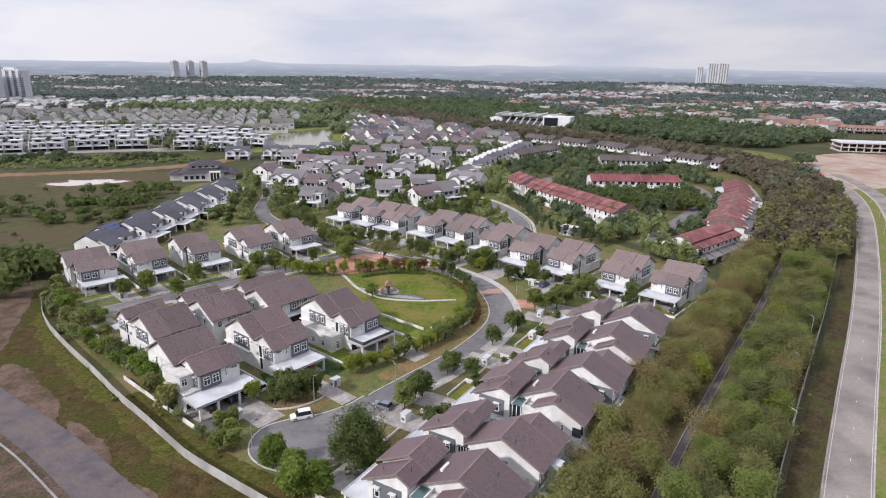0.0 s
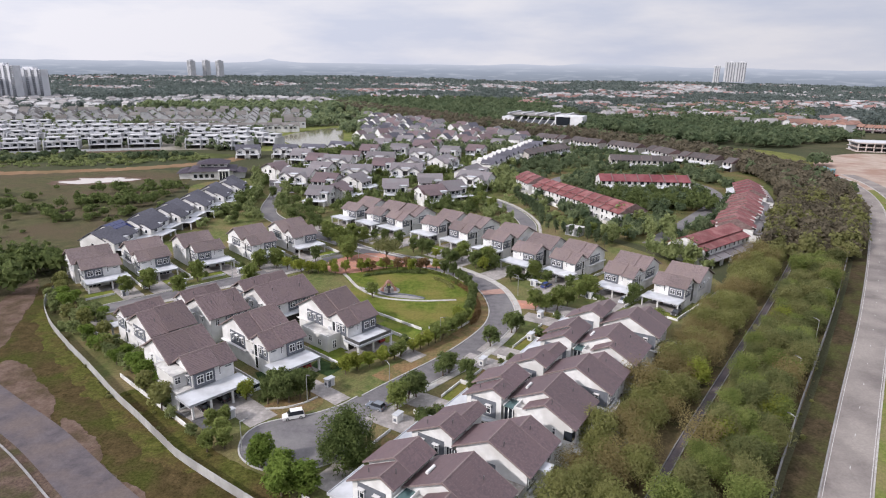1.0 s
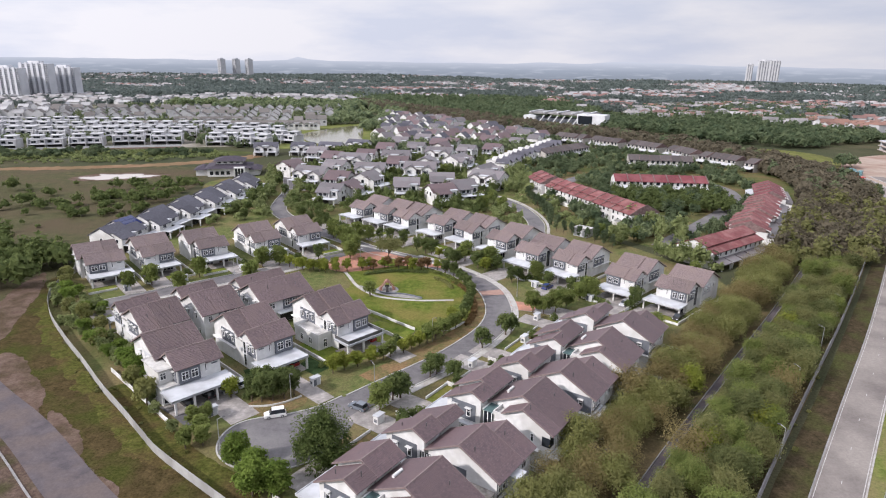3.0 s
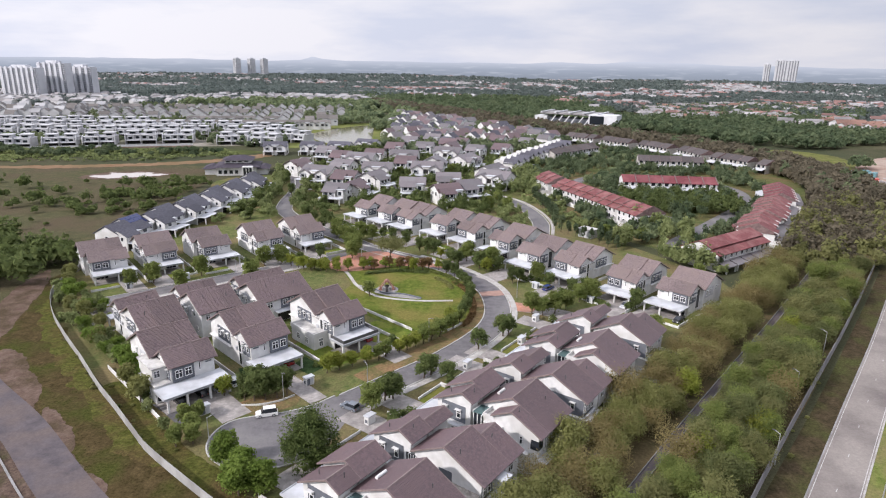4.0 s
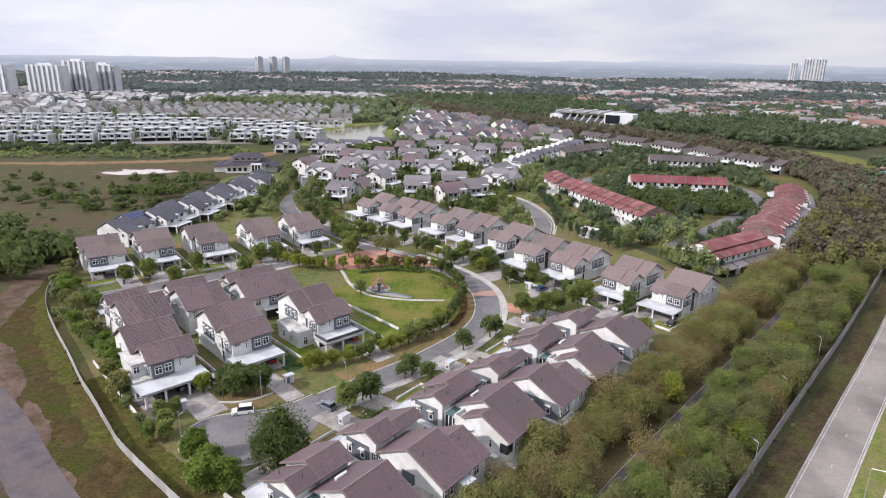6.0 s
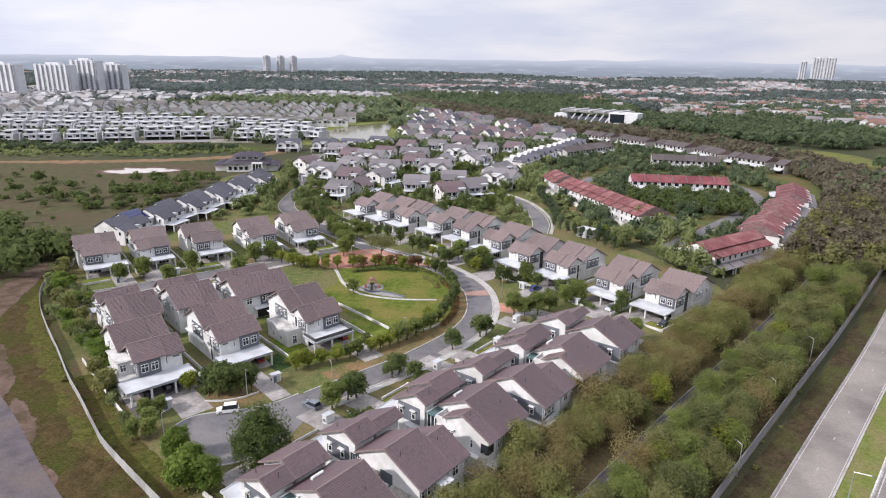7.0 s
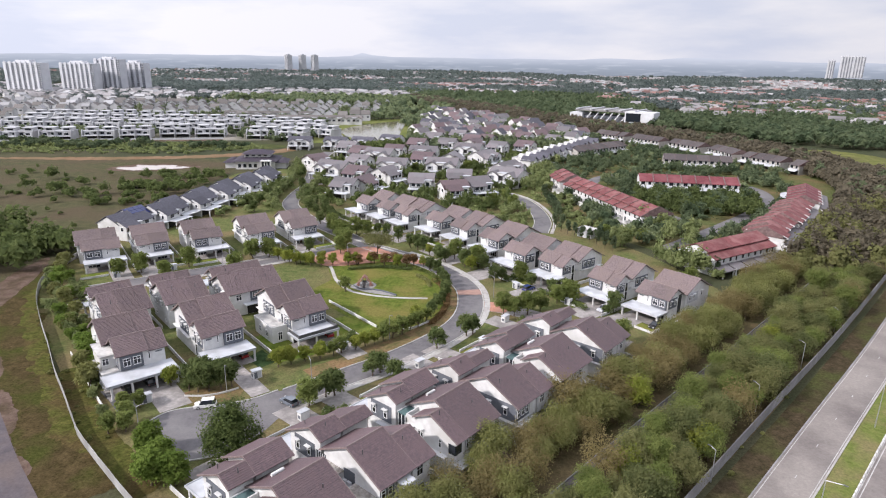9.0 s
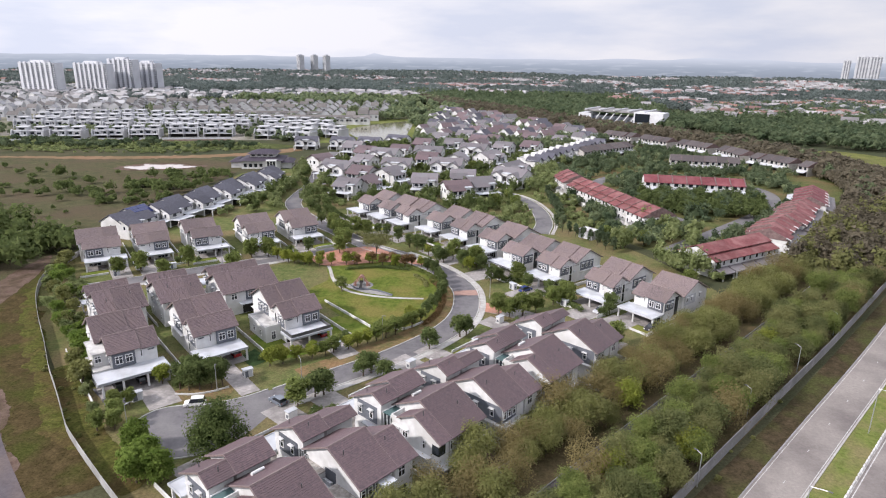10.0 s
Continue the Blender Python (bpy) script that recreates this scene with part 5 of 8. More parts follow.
plant(tree("belt_tree", 36, 6.4, 3.6, 0.6, M_LEAF_LIME, 3600, 0.17, 50, 1.2, "bright yellow-green tree in the highway belt", fine=0.5, stray=0.4), BRIGHT, 36, (0.8, 1.05), "highway tree belt", True)


def woodland(name, spots, quads, material, label, seed, leaf=0.9, loose=False):
    """Many far crowns of leaf clumps as one mass: spots of (x, y, z, radius, height)."""
    rng = np.random.default_rng(seed)
    s = np.array(spots, float)
    n = len(s)
    k = quads
    d = rng.normal(size=(n, k, 3))
    d[..., 2] = np.abs(d[..., 2]) - 0.25
    d /= np.linalg.norm(d, axis=2)[..., None]
    lump = 0.75 + 0.35 * rng.random((n, k, 1))
    if loose:
        # uneven outline: sprays of leaves pushed out and in along a few dozen directions
        spray = rng.normal(size=(n, 10, 3))
        spray /= np.linalg.norm(spray, axis=2)[..., None]
        near = np.einsum("nkc,nsc->nks", d, spray).max(axis=2, keepdims=True)
        lump = (0.35 + 0.75 * rng.random((n, k, 1)) ** 0.6) * (0.42 + 0.85 * near ** 6)
    c = s[:, None, :3] + d * lump * np.stack([s[:, 3], s[:, 3], s[:, 4] * 0.55], 1)[:, None] + np.array([0, 0, 1]) * (s[:, 4] * 0.5)[:, None, None]
    f = d + rng.normal(scale=0.5, size=d.shape)
    f /= np.linalg.norm(f, axis=2)[..., None]
    a = np.cross(f, rng.normal(size=f.shape))
    a /= np.linalg.norm(a, axis=2)[..., None]
    b = np.cross(f, a)
    size = (leaf * s[:, 3])[:, None, None] * (0.28 + 0.3 * rng.random((n, k, 1)))
    v = np.stack([c - a * size, c + a * size * 0.7 - b * size * 0.85, c + a * size * 0.7 + b * size * 0.85], 2).reshape(-1, 3)
    me = bpy.data.meshes.new(name)
    me.from_pydata(v.tolist(), [], np.arange(len(v)).reshape(-1, 3).tolist())
    me.materials.append(material)
    return tagged(new(name, me), label, "trees", "", "stuff")


def fill(poly, gap, seed, r=(2.5, 4.5), h=(6, 10), keep=None):
    rng = random.Random(seed)
    xs, ys = [p[0] for p in poly], [p[1] for p in poly]
    out = []
    for _ in range(int((max(xs) - min(xs)) * (max(ys) - min(ys)) / gap ** 2)):
        x, y = rng.uniform(min(xs), max(xs)), rng.uniform(min(ys), max(ys))
        if inside(x, y, poly) and (keep is None or keep(x, y, rng)):
            out.append((x, y, terrain(x, y), rng.uniform(*r), rng.uniform(*h)))
    return out


BELT_FAR = smooth_line([(118, 196), (150, 236), (178, 280), (205, 335), (214, 385), (208, 435), (190, 492), (160, 540), (132, 570), (106, 596), (84, 622), (58, 656), (30, 706), (-4, 765), (-42, 820), (-86, 884), (-156, 1005)], 6)
far_belt, far_belt_green = [], []
rng_f = random.Random(8)
for off in (-22, -18, -14, -10, -6, -2, 2, 6, 10, 14, 18, 22):
    for x, y, a in along(offset_line(BELT_FAR, off), 4.2, rng_f.uniform(0, 4)):
        if y > (206 if abs(off) < 15 else 560):
            (far_belt if rng_f.random() < (0.55 if y < 300 else 0.88) else far_belt_green).append((x + rng_f.uniform(-1, 1), y + rng_f.uniform(-1, 1), 0, rng_f.uniform(2.4, 4.4), rng_f.uniform(5, 10)))
near_belt = [q for q in far_belt if q[1] < 310 and q[0] > max(105 + (min(q[1], 230) - 196) * 0.78, 130.5 + (q[1] - 232) * 0.58 if q[1] > 228 else 0)]
near_green = [q for q in far_belt_green if q[1] < 310 and q[0] > max(105 + (min(q[1], 230) - 196) * 0.78, 130.5 + (q[1] - 232) * 0.58 if q[1] > 228 else 0)]
far_belt = [q for q in far_belt if q[1] >= 310]
far_belt_green = [q for q in far_belt_green if q[1] >= 310]
woodland("near_tree_belt", near_belt, 460, M_FARBELT, "olive-brown bend of the highway tree belt", 43, 0.42, True)
woodland("near_tree_belt", near_green, 460, M_LEAF_BELT, "green trees at the bend of the highway belt", 44, 0.42, True)
woodland("far_tree_belt", far_belt, 130, M_FARBELT, "brownish far end of the highway tree belt", 41, 0.7)
woodland("far_tree_belt", far_belt_green, 130, M_FARWOOD, "green far end of the highway tree belt", 42, 0.7)


# ---------------------------------------------------------------- middle distance: terraces and houses
def prism_y(bm, outline, y0, y1):
    """A prism along y over an outline of (x, z)."""
    a = [bm.verts.new((x, y0, z)) for x, z in outline]
    b = [bm.verts.new((x, y1, z)) for x, z in outline]
    n = len(outline)
    for i in range(n):
        bm.faces.new((a[i], a[(i + 1) % n], b[(i + 1) % n], b[i]))
    bm.faces.new(a[::-1])
    bm.faces.new(b)
    return bm


def plain_window(parent, x, y, z, w, h, out=-1):
    """A dark pane set in a raised frame, as one small mesh of two materials."""
    return pane_in_frame(parent, lambda u, d, v: (u, y + out * d, v), x, z, w, h)


def side_window(parent, x, y, z, w, h, out=1):
    return pane_in_frame(parent, lambda u, d, v: (x + out * d, u, v), y, z, w, h)


def pane_in_frame(parent, spot, u, z, w, h):
    bm = bmesh.new()
    e = 0.12
    ring = [[bm.verts.new(spot(u + su * (w / 2 + a), d, z + h / 2 + sv * (h / 2 + a))) for su, sv in ((-1, -1), (1, -1), (1, 1), (-1, 1))] for a, d in ((e, 0.0), (e, 0.1), (0, 0.1), (0, 0.04))]
    for r0, r1 in zip(ring, ring[1:]):
        for k in range(4):
            bm.faces.new((r0[k], r0[(k + 1) % 4], r1[(k + 1) % 4], r1[k]))
    pane = bm.faces.new(ring[3])
    pane.material_index = 1
    return part("window", bm, [M_FRAME, M_GLASS], parent)


def roof_slab(parent, x0, x1, front, ridge, back, tile, name="roof", t=0.22):
    bm = extrude_x(bmesh.new(), [front, ridge, back, (back[0], back[1] - t), (ridge[0], ridge[1] - t), (front[0], front[1] - t)], x0, x1)
    return part(name, bm, tile, parent)


def roof_slab_y(parent, y0, y1, left, ridge, right, tile, name="roof", t=0.22):
    bm = prism_y(bmesh.new(), [left, ridge, right, (right[0], right[1] - t), (ridge[0], ridge[1] - t), (left[0], left[1] - t)], y0, y1)
    return part(name, bm, tile, parent)


# shade on these pale walls put into a darker cream
M_CREAM = surface("shade_dulled_cream_render", (0.36, 0.34, 0.31), (0.46, 0.44, 0.41), 0.9, 0.8)
# shadow lines between the units put into the fins' dark colour
M_FIN = surface("shade_toned_party_wall", (0.13, 0.085, 0.082), (0.20, 0.14, 0.135), 1.0, 0.8)


def terrace_house(tile, porch_tile, w=6.8, lite=False):
    """One unit of a two-storey terrace: tiled main roof, lower tiled porch roof, white walls, a party wall fin."""
    h = new("terrace_house")
    part("wall", extrude_x(bmesh.new(), [(0, 0), (12.5, 0), (12.5, 5.5), (6.6, 7.9), (0, 5.6)], -w / 2, w / 2), M_CREAM if lite else M_WHITE, h)
    roof_slab(h, -w / 2 - 0.02, w / 2 + 0.02, (-0.7, 5.62), (6.6, 8.35), (13.2, 5.55), tile)
    roof_slab(h, -w / 2 + 0.1, w / 2 - 0.1, (-3.4, 2.5), (-0.1, 3.45), (0.0, 3.35), porch_tile, "porch_roof")
    if lite:
        part("party_wall", extrude_x(bmesh.new(), [(-0.9, 5.2), (-0.9, 5.62), (6.6, 8.46), (13.3, 5.62), (13.3, 5.2)], w / 2 - 0.1, w / 2 + 0.1), M_FIN, h)
    else:
        part("party_wall", extrude_x(bmesh.new(), [(-0.9, 5.2), (-0.9, 5.95), (6.3, 8.8), (6.7, 8.8), (6.7, 8.4), (13.3, 5.62), (13.3, 5.2)], w / 2 - 0.2, w / 2 + 0.2), M_FIN, h)
        part("parapet", extrude_x(bmesh.new(), [(11.9, 5.4), (11.9, 6.35), (13.6, 5.7), (13.6, 5.2)], w / 2 - 0.2, w / 2 + 0.2), M_WHITE, h)
    for x in () if lite else (-w / 2 + 0.3, w / 2 - 0.3):
        part("column", boxes((x - 0.18, x + 0.18, -3.2, -2.8, 0, 2.6)), M_WHITE, h)
    # flat dark sheet on the wall in place of the porch's shade
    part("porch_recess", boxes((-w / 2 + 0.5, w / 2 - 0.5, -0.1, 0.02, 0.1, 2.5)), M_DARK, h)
    plain_window(h, -1.5, 0.0, 3.7, 2.0, 1.6)
    plain_window(h, 1.7, 0.0, 3.7, 1.5, 1.6)
    if lite:
        return tagged(h, "", "house")
    plain_window(h, -1.5, 12.5, 3.6, 1.3, 1.3, 1)
    plain_window(h, 1.5, 12.5, 3.6, 1.3, 1.3, 1)
    side_window(h, -w / 2, 4.0, 3.8, 1.0, 1.2, -1)
    side_window(h, w / 2, 4.0, 3.8, 1.0, 1.2, 1)
    part("rear_extension", boxes((-w / 2 + 0.2, w / 2 - 0.2, 12.5, 16.0, 0, 3.0)), M_WHITE, h)
    roof_slab(h, -w / 2, w / 2, (12.4, 4.0), (12.6, 4.0), (16.4, 3.0), M_TILE_GREY, "rear_roof")
    return tagged(h, "", "house")


def split_roof_house(tile, w=6.4, porch=True):
    """A terrace unit whose roof steps up over a white clerestory band, with a dark lean-to porch."""
    h = new("terrace_house")
    part("wall", extrude_x(bmesh.new(), [(0, 0), (13.5, 0), (13.5, 5.4), (7.4, 8.3), (2.9, 7.0), (2.9, 6.4), (0, 5.4)], -w / 2, w / 2), M_WHITE, h)
    roof_slab(h, -w / 2 - 0.02, w / 2 + 0.02, (-0.6, 5.45), (2.8, 6.72), (2.9, 6.72), tile, "lower_roof")
    part("clerestory", boxes((-w / 2 + 0.4, w / 2 - 0.4, 2.84, 2.9, 6.75, 7.05)), M_DARK if porch else M_WHITE, h)
    roof_slab(h, -w / 2 - 0.02, w / 2 + 0.02, (2.4, 7.2), (7.4, 8.9), (14.1, 5.55), tile, "upper_roof")
    if porch:
        roof_slab(h, -w / 2 + 0.2, w / 2 - 0.5, (-3.8, 2.3), (-0.1, 3.2), (0.0, 3.1), M_TILE_GREY, "porch_roof")
        part("porch_recess", boxes((-w / 2 + 0.5, w / 2 - 0.5, -0.1, 0.02, 0.1, 2.4)), M_DARK, h)
        for x in (-w / 2 + 0.5, w / 2 - 0.8):
            part("column", boxes((x - 0.18, x + 0.18, -3.5, -3.1, 0, 2.4)), M_WHITE, h)
    else:
        part("party_wall", extrude_x(bmesh.new(), [(-0.8, 5.2), (-0.8, 5.75), (2.6, 7.0), (2.6, 7.55), (7.4, 9.2), (14.2, 5.75), (14.2, 5.2)], w / 2 - 0.12, w / 2 + 0.12), M_FIN, h)
        part("rear_yard_wall", boxes((-w / 2, w / 2, -3.6, -3.45, 0, 1.8), (w / 2 - 0.08, w / 2 + 0.08, -3.45, 0, 0, 2.2)), M_LOWWALL, h)
        plain_window(h, -1.6, 0.0, 0.9, 1.0, 1.7)
        plain_window(h, 1.6, 0.0, 1.0, 1.4, 1.2)
    plain_window(h, -1.6, 0.0, 3.7, 1.3, 1.4)
    plain_window(h, 1.4, 0.0, 3.7, 0.9, 1.4)
    side_window(h, -w / 2, 1.6, 3.5, 1.6, 1.4, -1)
    side_window(h, -w / 2, 8.0, 3.6, 1.1, 1.3, -1)
    side_window(h, w / 2, 6.0, 3.6, 1.1, 1.3, 1)
    return tagged(h, "", "house")


def terrace_row(proto, spots, label, group):
    for ob in put_all(proto, spots):
        tagged(ob, label, "house", group)


def row_spots(points, gap, turn=0.0, jog=0.0, start=None):
    """Poses along a plan line whose left side is the back of the houses."""
    out = []
    for i, (x, y, a) in enumerate(along(points, gap, gap / 2 if start is None else start)):
        j = jog * (1 if (i // 3) % 2 else -1)
        out.append(at(x - math.sin(a) * j, y + math.cos(a) * j, math.degrees(a) + turn))
    return out


terrace_row(split_roof_house(M_TILE_RED, 6.8, False), row_spots([(45.5, 341), (50.5, 321.5)], 6.8) + row_spots([(52, 317), (79.5, 255.5)], 6.8), "white terrace house with faded stepped red roof", "red terrace by the garden")
terrace_row(terrace_house(M_TILE_MAROON, M_SLAB), row_spots([(90.5, 333), (137.5, 330)], 6.8), "white terrace house with dark red roof", "dark red terrace")
terrace_row(terrace_house(M_TILE_RED, M_TILE_RED), row_spots([(146.5, 297), (113.5, 240)], 6.8, 0, 0.8), "white terrace house with red roof and grey rear", "red terrace by the highway belt")
terrace_row(split_roof_house(M_TILE_RED), row_spots([(93.0, 201.7), (117.8, 222.0)], 6.4), "white terrace house with stepped red roof", "stepped red terrace")
terrace_row(terrace_house(M_TILE_MAROON, M_SLAB), row_spots([(161, 330), (149.5, 300)], 6.9), "white terrace house with dark red roof", "dark red terrace by the belt")
terrace_row(terrace_house(M_TILE_DARK, M_PALE, lite=True), row_spots([(117, 412), (156, 406)], 6.6, 0, 0.5), "cream terrace house with brown roof", "brown terrace")
terrace_row(terrace_house(M_TILE_DARK, M_PALE, lite=True), [m for i, m in enumerate(row_spots(smooth_line([(88, 548), (122, 512), (154, 474), (170, 438), (194, 400)], 5), 7.0, 0, 0.9)) if i % 5 != 4], "cream terrace house with brown roof", "long brown terrace")
terrace_row(terrace_house(M_TILE_DARK, M_PALE, lite=True), row_spots([(66, 432), (104, 474)], 6.8), "cream terrace house with brown roof", "stepped brown terrace")


def row_house(tile=M_TILE_BLUE):
    """A white flat-topped row house with a gabled front bay."""
    h = new("row_house")
    part("wall", boxes((-4.4, 4.4, 2.0, 14, 0, 6.8)), M_WHITE, h)
    part("flat_roof", boxes((-4.2, 4.2, 8.2, 13.8, 6.8, 6.95)), M_CONC_ROOF, h)
    part("parapet", boxes((-4.4, 4.4, 13.8, 14.0, 6.8, 7.6), (-4.4, -4.2, 8.0, 13.8, 6.8, 7.6), (4.2, 4.4, 8.0, 13.8, 6.8, 7.6)), M_WHITE, h)
    part("stair_block", boxes((1.6, 4.2, 9.0, 12.4, 6.95, 9.0)), M_WHITE, h)
    part("bay", prism_y(bmesh.new(), [(-4.0, 0), (1.4, 0), (1.4, 5.6), (-1.3, 7.4), (-4.0, 5.6)], 0, 3.0), M_WHITE, h)
    roof_slab_y(h, -0.6, 8.2, (-4.8, 6.4), (-1.3, 8.8), (2.2, 6.4), tile)
    part("bay_gable", prism_y(bmesh.new(), [(-4.2, 5.6), (1.6, 5.6), (1.6, 6.4), (-1.3, 8.4), (-4.2, 6.4)], 0.1, 8.1), M_WHITE, h)
    roof_slab(h, 2.3, 4.7, (0.9, 5.8), (6.0, 8.2), (8.2, 7.2), tile, "side_roof")
    part("canopy", boxes((-4.2, 4.4, -3.6, 0.1, 2.7, 2.95)), M_SLAB, h)
    part("porch_recess", boxes((-3.6, 1.0, -0.1, 0.02, 0.1, 2.5)), M_DARK, h)
    plain_window(h, -1.3, 0, 3.8, 2.0, 1.5)
    plain_window(h, 3.0, 2.0, 3.8, 1.4, 1.4)
    side_window(h, -4.4, 8, 3.8, 1.0, 1.3, -1)
    side_window(h, -4.4, 11, 3.8, 1.0, 1.3, -1)
    return tagged(h, "", "house")


terrace_row(row_house(), row_spots([(36, 378), (58, 428), (88, 492)], 10.2, 0, 0.7), "white row house with flat roof and slate gables", "white row houses")


def villa(tile, w=16.0, lite=False):
    """A pair of houses under one broad roof with two gabled front wings."""
    h = new("semi_detached_house")
    part("wall", extrude_x(bmesh.new(), [(3, 0), (13.5, 0), (13.5, 5.7), (8.2, 8.3), (3, 5.8)], -w / 2, w / 2), M_WHITE, h)
    roof_slab(h, -w / 2 - 0.5, w / 2 + 0.5, (2.2, 5.65), (8.2, 8.7), (14.2, 5.6), tile)
    part("stair_block", boxes((-2.2, 2.2, 1.6, 6.4, 0, 6.6)), M_WHITE, h)
    part("stair_block_roof", boxes((-2.4, 2.4, 1.3, 6.4, 6.6, 6.75)), M_SLAB, h)
    part("balcony_recess", boxes((-1.9, 1.9, 1.5, 1.62, 3.2, 5.4)), M_DARK, h)
    part("side_recess", boxes((w / 2 - 0.05, w / 2 + 0.05, 4.4, 9.0, 0.2, 2.4)), M_DARK, h)
    for s in (-1, 1):
        x = s * w * 0.27
        part("front_wing", prism_y(bmesh.new(), [(x - 3.0, 0), (x + 3.0, 0), (x + 3.0, 5.5), (x, 7.2), (x - 3.0, 5.5)], 0.6, 5.0), M_WHITE, h)
        roof_slab_y(h, 0.0, 7.0, (x - 3.6, 5.35), (x, 7.55), (x + 3.6, 5.35), tile)
        part("bay", boxes((x - 2.4, x + 0.6, 0.3, 0.6, 3.2, 5.2)), M_SLATE, h, "slate grey bay panel")
        plain_window(h, x - 0.9, 0.3, 3.6, 1.9, 1.3)
        if lite:
            plain_window(h, x, 13.5, 3.8, 1.4, 1.3, 1)
            continue
        part("canopy", boxes((x - 3.4, x + 3.4, -3.6, 0.9, 2.7, 2.95)), M_SLAB, h)
        part("porch_recess", boxes((x - 2.6, x + 2.2, 0.5, 0.62, 0.1, 2.5)), M_DARK, h)
        for cx in (x - 3.1, x + 3.1):
            part("column", boxes((cx - 0.18, cx + 0.18, -3.3, -2.9, 0, 2.7)), M_WHITE, h)
        side_window(h, s * w / 2, 6, 3.8, 1.0, 1.3, s)
        side_window(h, s * w / 2, 10, 3.8, 1.0, 1.3, s)
        plain_window(h, x, 13.5, 3.8, 1.4, 1.3, 1)
    return tagged(h, "", "house")


def cottage(tile, lite=False, canopy=True):
    """A detached two-storey house: broad main roof, a lower front wing under its own slope, a flat stair block."""
    h = new("gabled_house")
    part("wall", extrude_x(bmesh.new(), [(3, 0), (12, 0), (12, 5.6), (7.5, 7.6), (3, 5.6)], -5, 5), M_WHITE, h)
    roof_slab(h, -5.7, 5.7, (2.1, 5.45), (7.5, 8.1), (12.9, 5.4), tile)
    part("front_wing", extrude_x(bmesh.new(), [(0.6, 0), (5.0, 0), (5.0, 6.2), (3.4, 6.5), (0.6, 5.2)], -4.6, 1.2), M_WHITE, h)
    roof_slab(h, -5.2, 1.8, (-0.1, 5.05), (3.5, 6.95), (5.6, 6.0), tile, "front_roof")
    part("bay", boxes((-4.2, 0.6, 0.45, 0.6, 3.1, 5.0)), M_SLATE, h, "slate grey bay panel")
    part("stair_block", boxes((1.6, 4.6, 1.6, 6.2, 0, 5.9)), M_WHITE, h)
    part("stair_block_roof", boxes((1.5, 4.9, 1.2, 6.2, 5.9, 6.06)), M_SLAB, h)
    if canopy:
        part("canopy", boxes((-4.9, 5.3, -3.6, 0.6, 2.75, 2.98)), M_SLAB, h)
    part("porch_recess", boxes((-4.2, 0.9, 0.5, 0.62, 0.1, 2.6)), M_DARK, h)
    plain_window(h, -2.8, 0.45, 3.5, 1.7, 1.3)
    plain_window(h, -0.7, 0.45, 3.5, 1.4, 1.3)
    plain_window(h, 3.1, 1.6, 3.4, 1.5, 1.8)
    for s in (-1, 1):
        side_window(h, s * 5.0, 6.2, 3.5, 1.5, 1.5, s)
    plain_window(h, 0, 12, 3.6, 2.2, 1.5, 1)
    part("side_recess", boxes((4.95, 5.05, 5.2, 9.0, 0.2, 2.4)), M_DARK, h)
    if lite:
        return tagged(h, "", "house")
    for cx in (-4.5, 4.9) if canopy else ():
        part("column", boxes((cx - 0.18, cx + 0.18, -3.3, -2.9, 0, 2.75)), M_WHITE, h)
    for s in (-1, 1):
        side_window(h, s * 5.0, 9.2, 3.6, 1.0, 1.3, s)
    return tagged(h, "", "house")


def slate_house(tile, w=9.5):
    """A row house whose ridge runs along the street: tall rear roof, lower front wing and a long white porch."""
    h = new("row_house")
    part("wall", extrude_x(bmesh.new(), [(3.6, 0), (13.0, 0), (13.0, 5.6), (8.4, 8.0), (3.6, 5.9)], -w / 2, w / 2 - 0.3), M_WHITE, h)
    roof_slab(h, -w / 2 - 0.3, w / 2, (3.0, 5.75), (8.4, 8.55), (13.7, 5.45), tile)
    part("front_wing", extrude_x(bmesh.new(), [(0, 0), (4.4, 0), (4.4, 6.6), (3.4, 6.9), (0, 5.3)], -w / 2, w * 0.12), M_WHITE, h)
    roof_slab(h, -w / 2 - 0.3, w * 0.12 + 0.4, (-0.7, 5.1), (3.5, 7.25), (4.8, 6.6), tile, "front_roof")
    part("upper_room", boxes((w * 0.12, w / 2 - 0.4, 1.6, 4.0, 0, 5.3)), M_WHITE, h)
    part("upper_room_roof", boxes((w * 0.12, w / 2 - 0.2, 1.2, 4.0, 5.3, 5.45)), M_SLAB, h)
    part("porch_roof", boxes((-w / 2 + 0.1, w / 2 - 0.1, -4.2, 0.0, 2.75, 2.98)), M_SLAB, h, "long white porch slab")
    part("porch_recess", boxes((-w / 2 + 0.5, w * 0.1, -0.1, 0.02, 0.1, 2.6)), M_DARK, h)
    for x in (-w / 2 + 0.5, w / 2 - 0.5):
        part("column", boxes((x - 0.18, x + 0.18, -4.0, -3.6, 0, 2.75)), M_WHITE, h)
    plain_window(h, -w * 0.2, 0.0, 3.5, 1.9, 1.3)
    plain_window(h, w * 0.3, 1.6, 3.5, 1.4, 1.4)
    side_window(h, -w / 2, 1.9, 3.5, 0.9, 1.3, -1)
    side_window(h, -w / 2, 8.2, 3.4, 1.0, 1.3, -1)
    return tagged(h, "", "house")


SLATE_ROW = [(x - math.sin(a) * (1.5 if i % 2 else -1.5), y + math.cos(a) * (1.5 if i % 2 else -1.5), math.degrees(a)) for i, (x, y, a) in enumerate(along(smooth_line([(-106, 206), (-100.5, 235), (-96, 272), (-92, 321)], 5), 9.8, 3.0))]
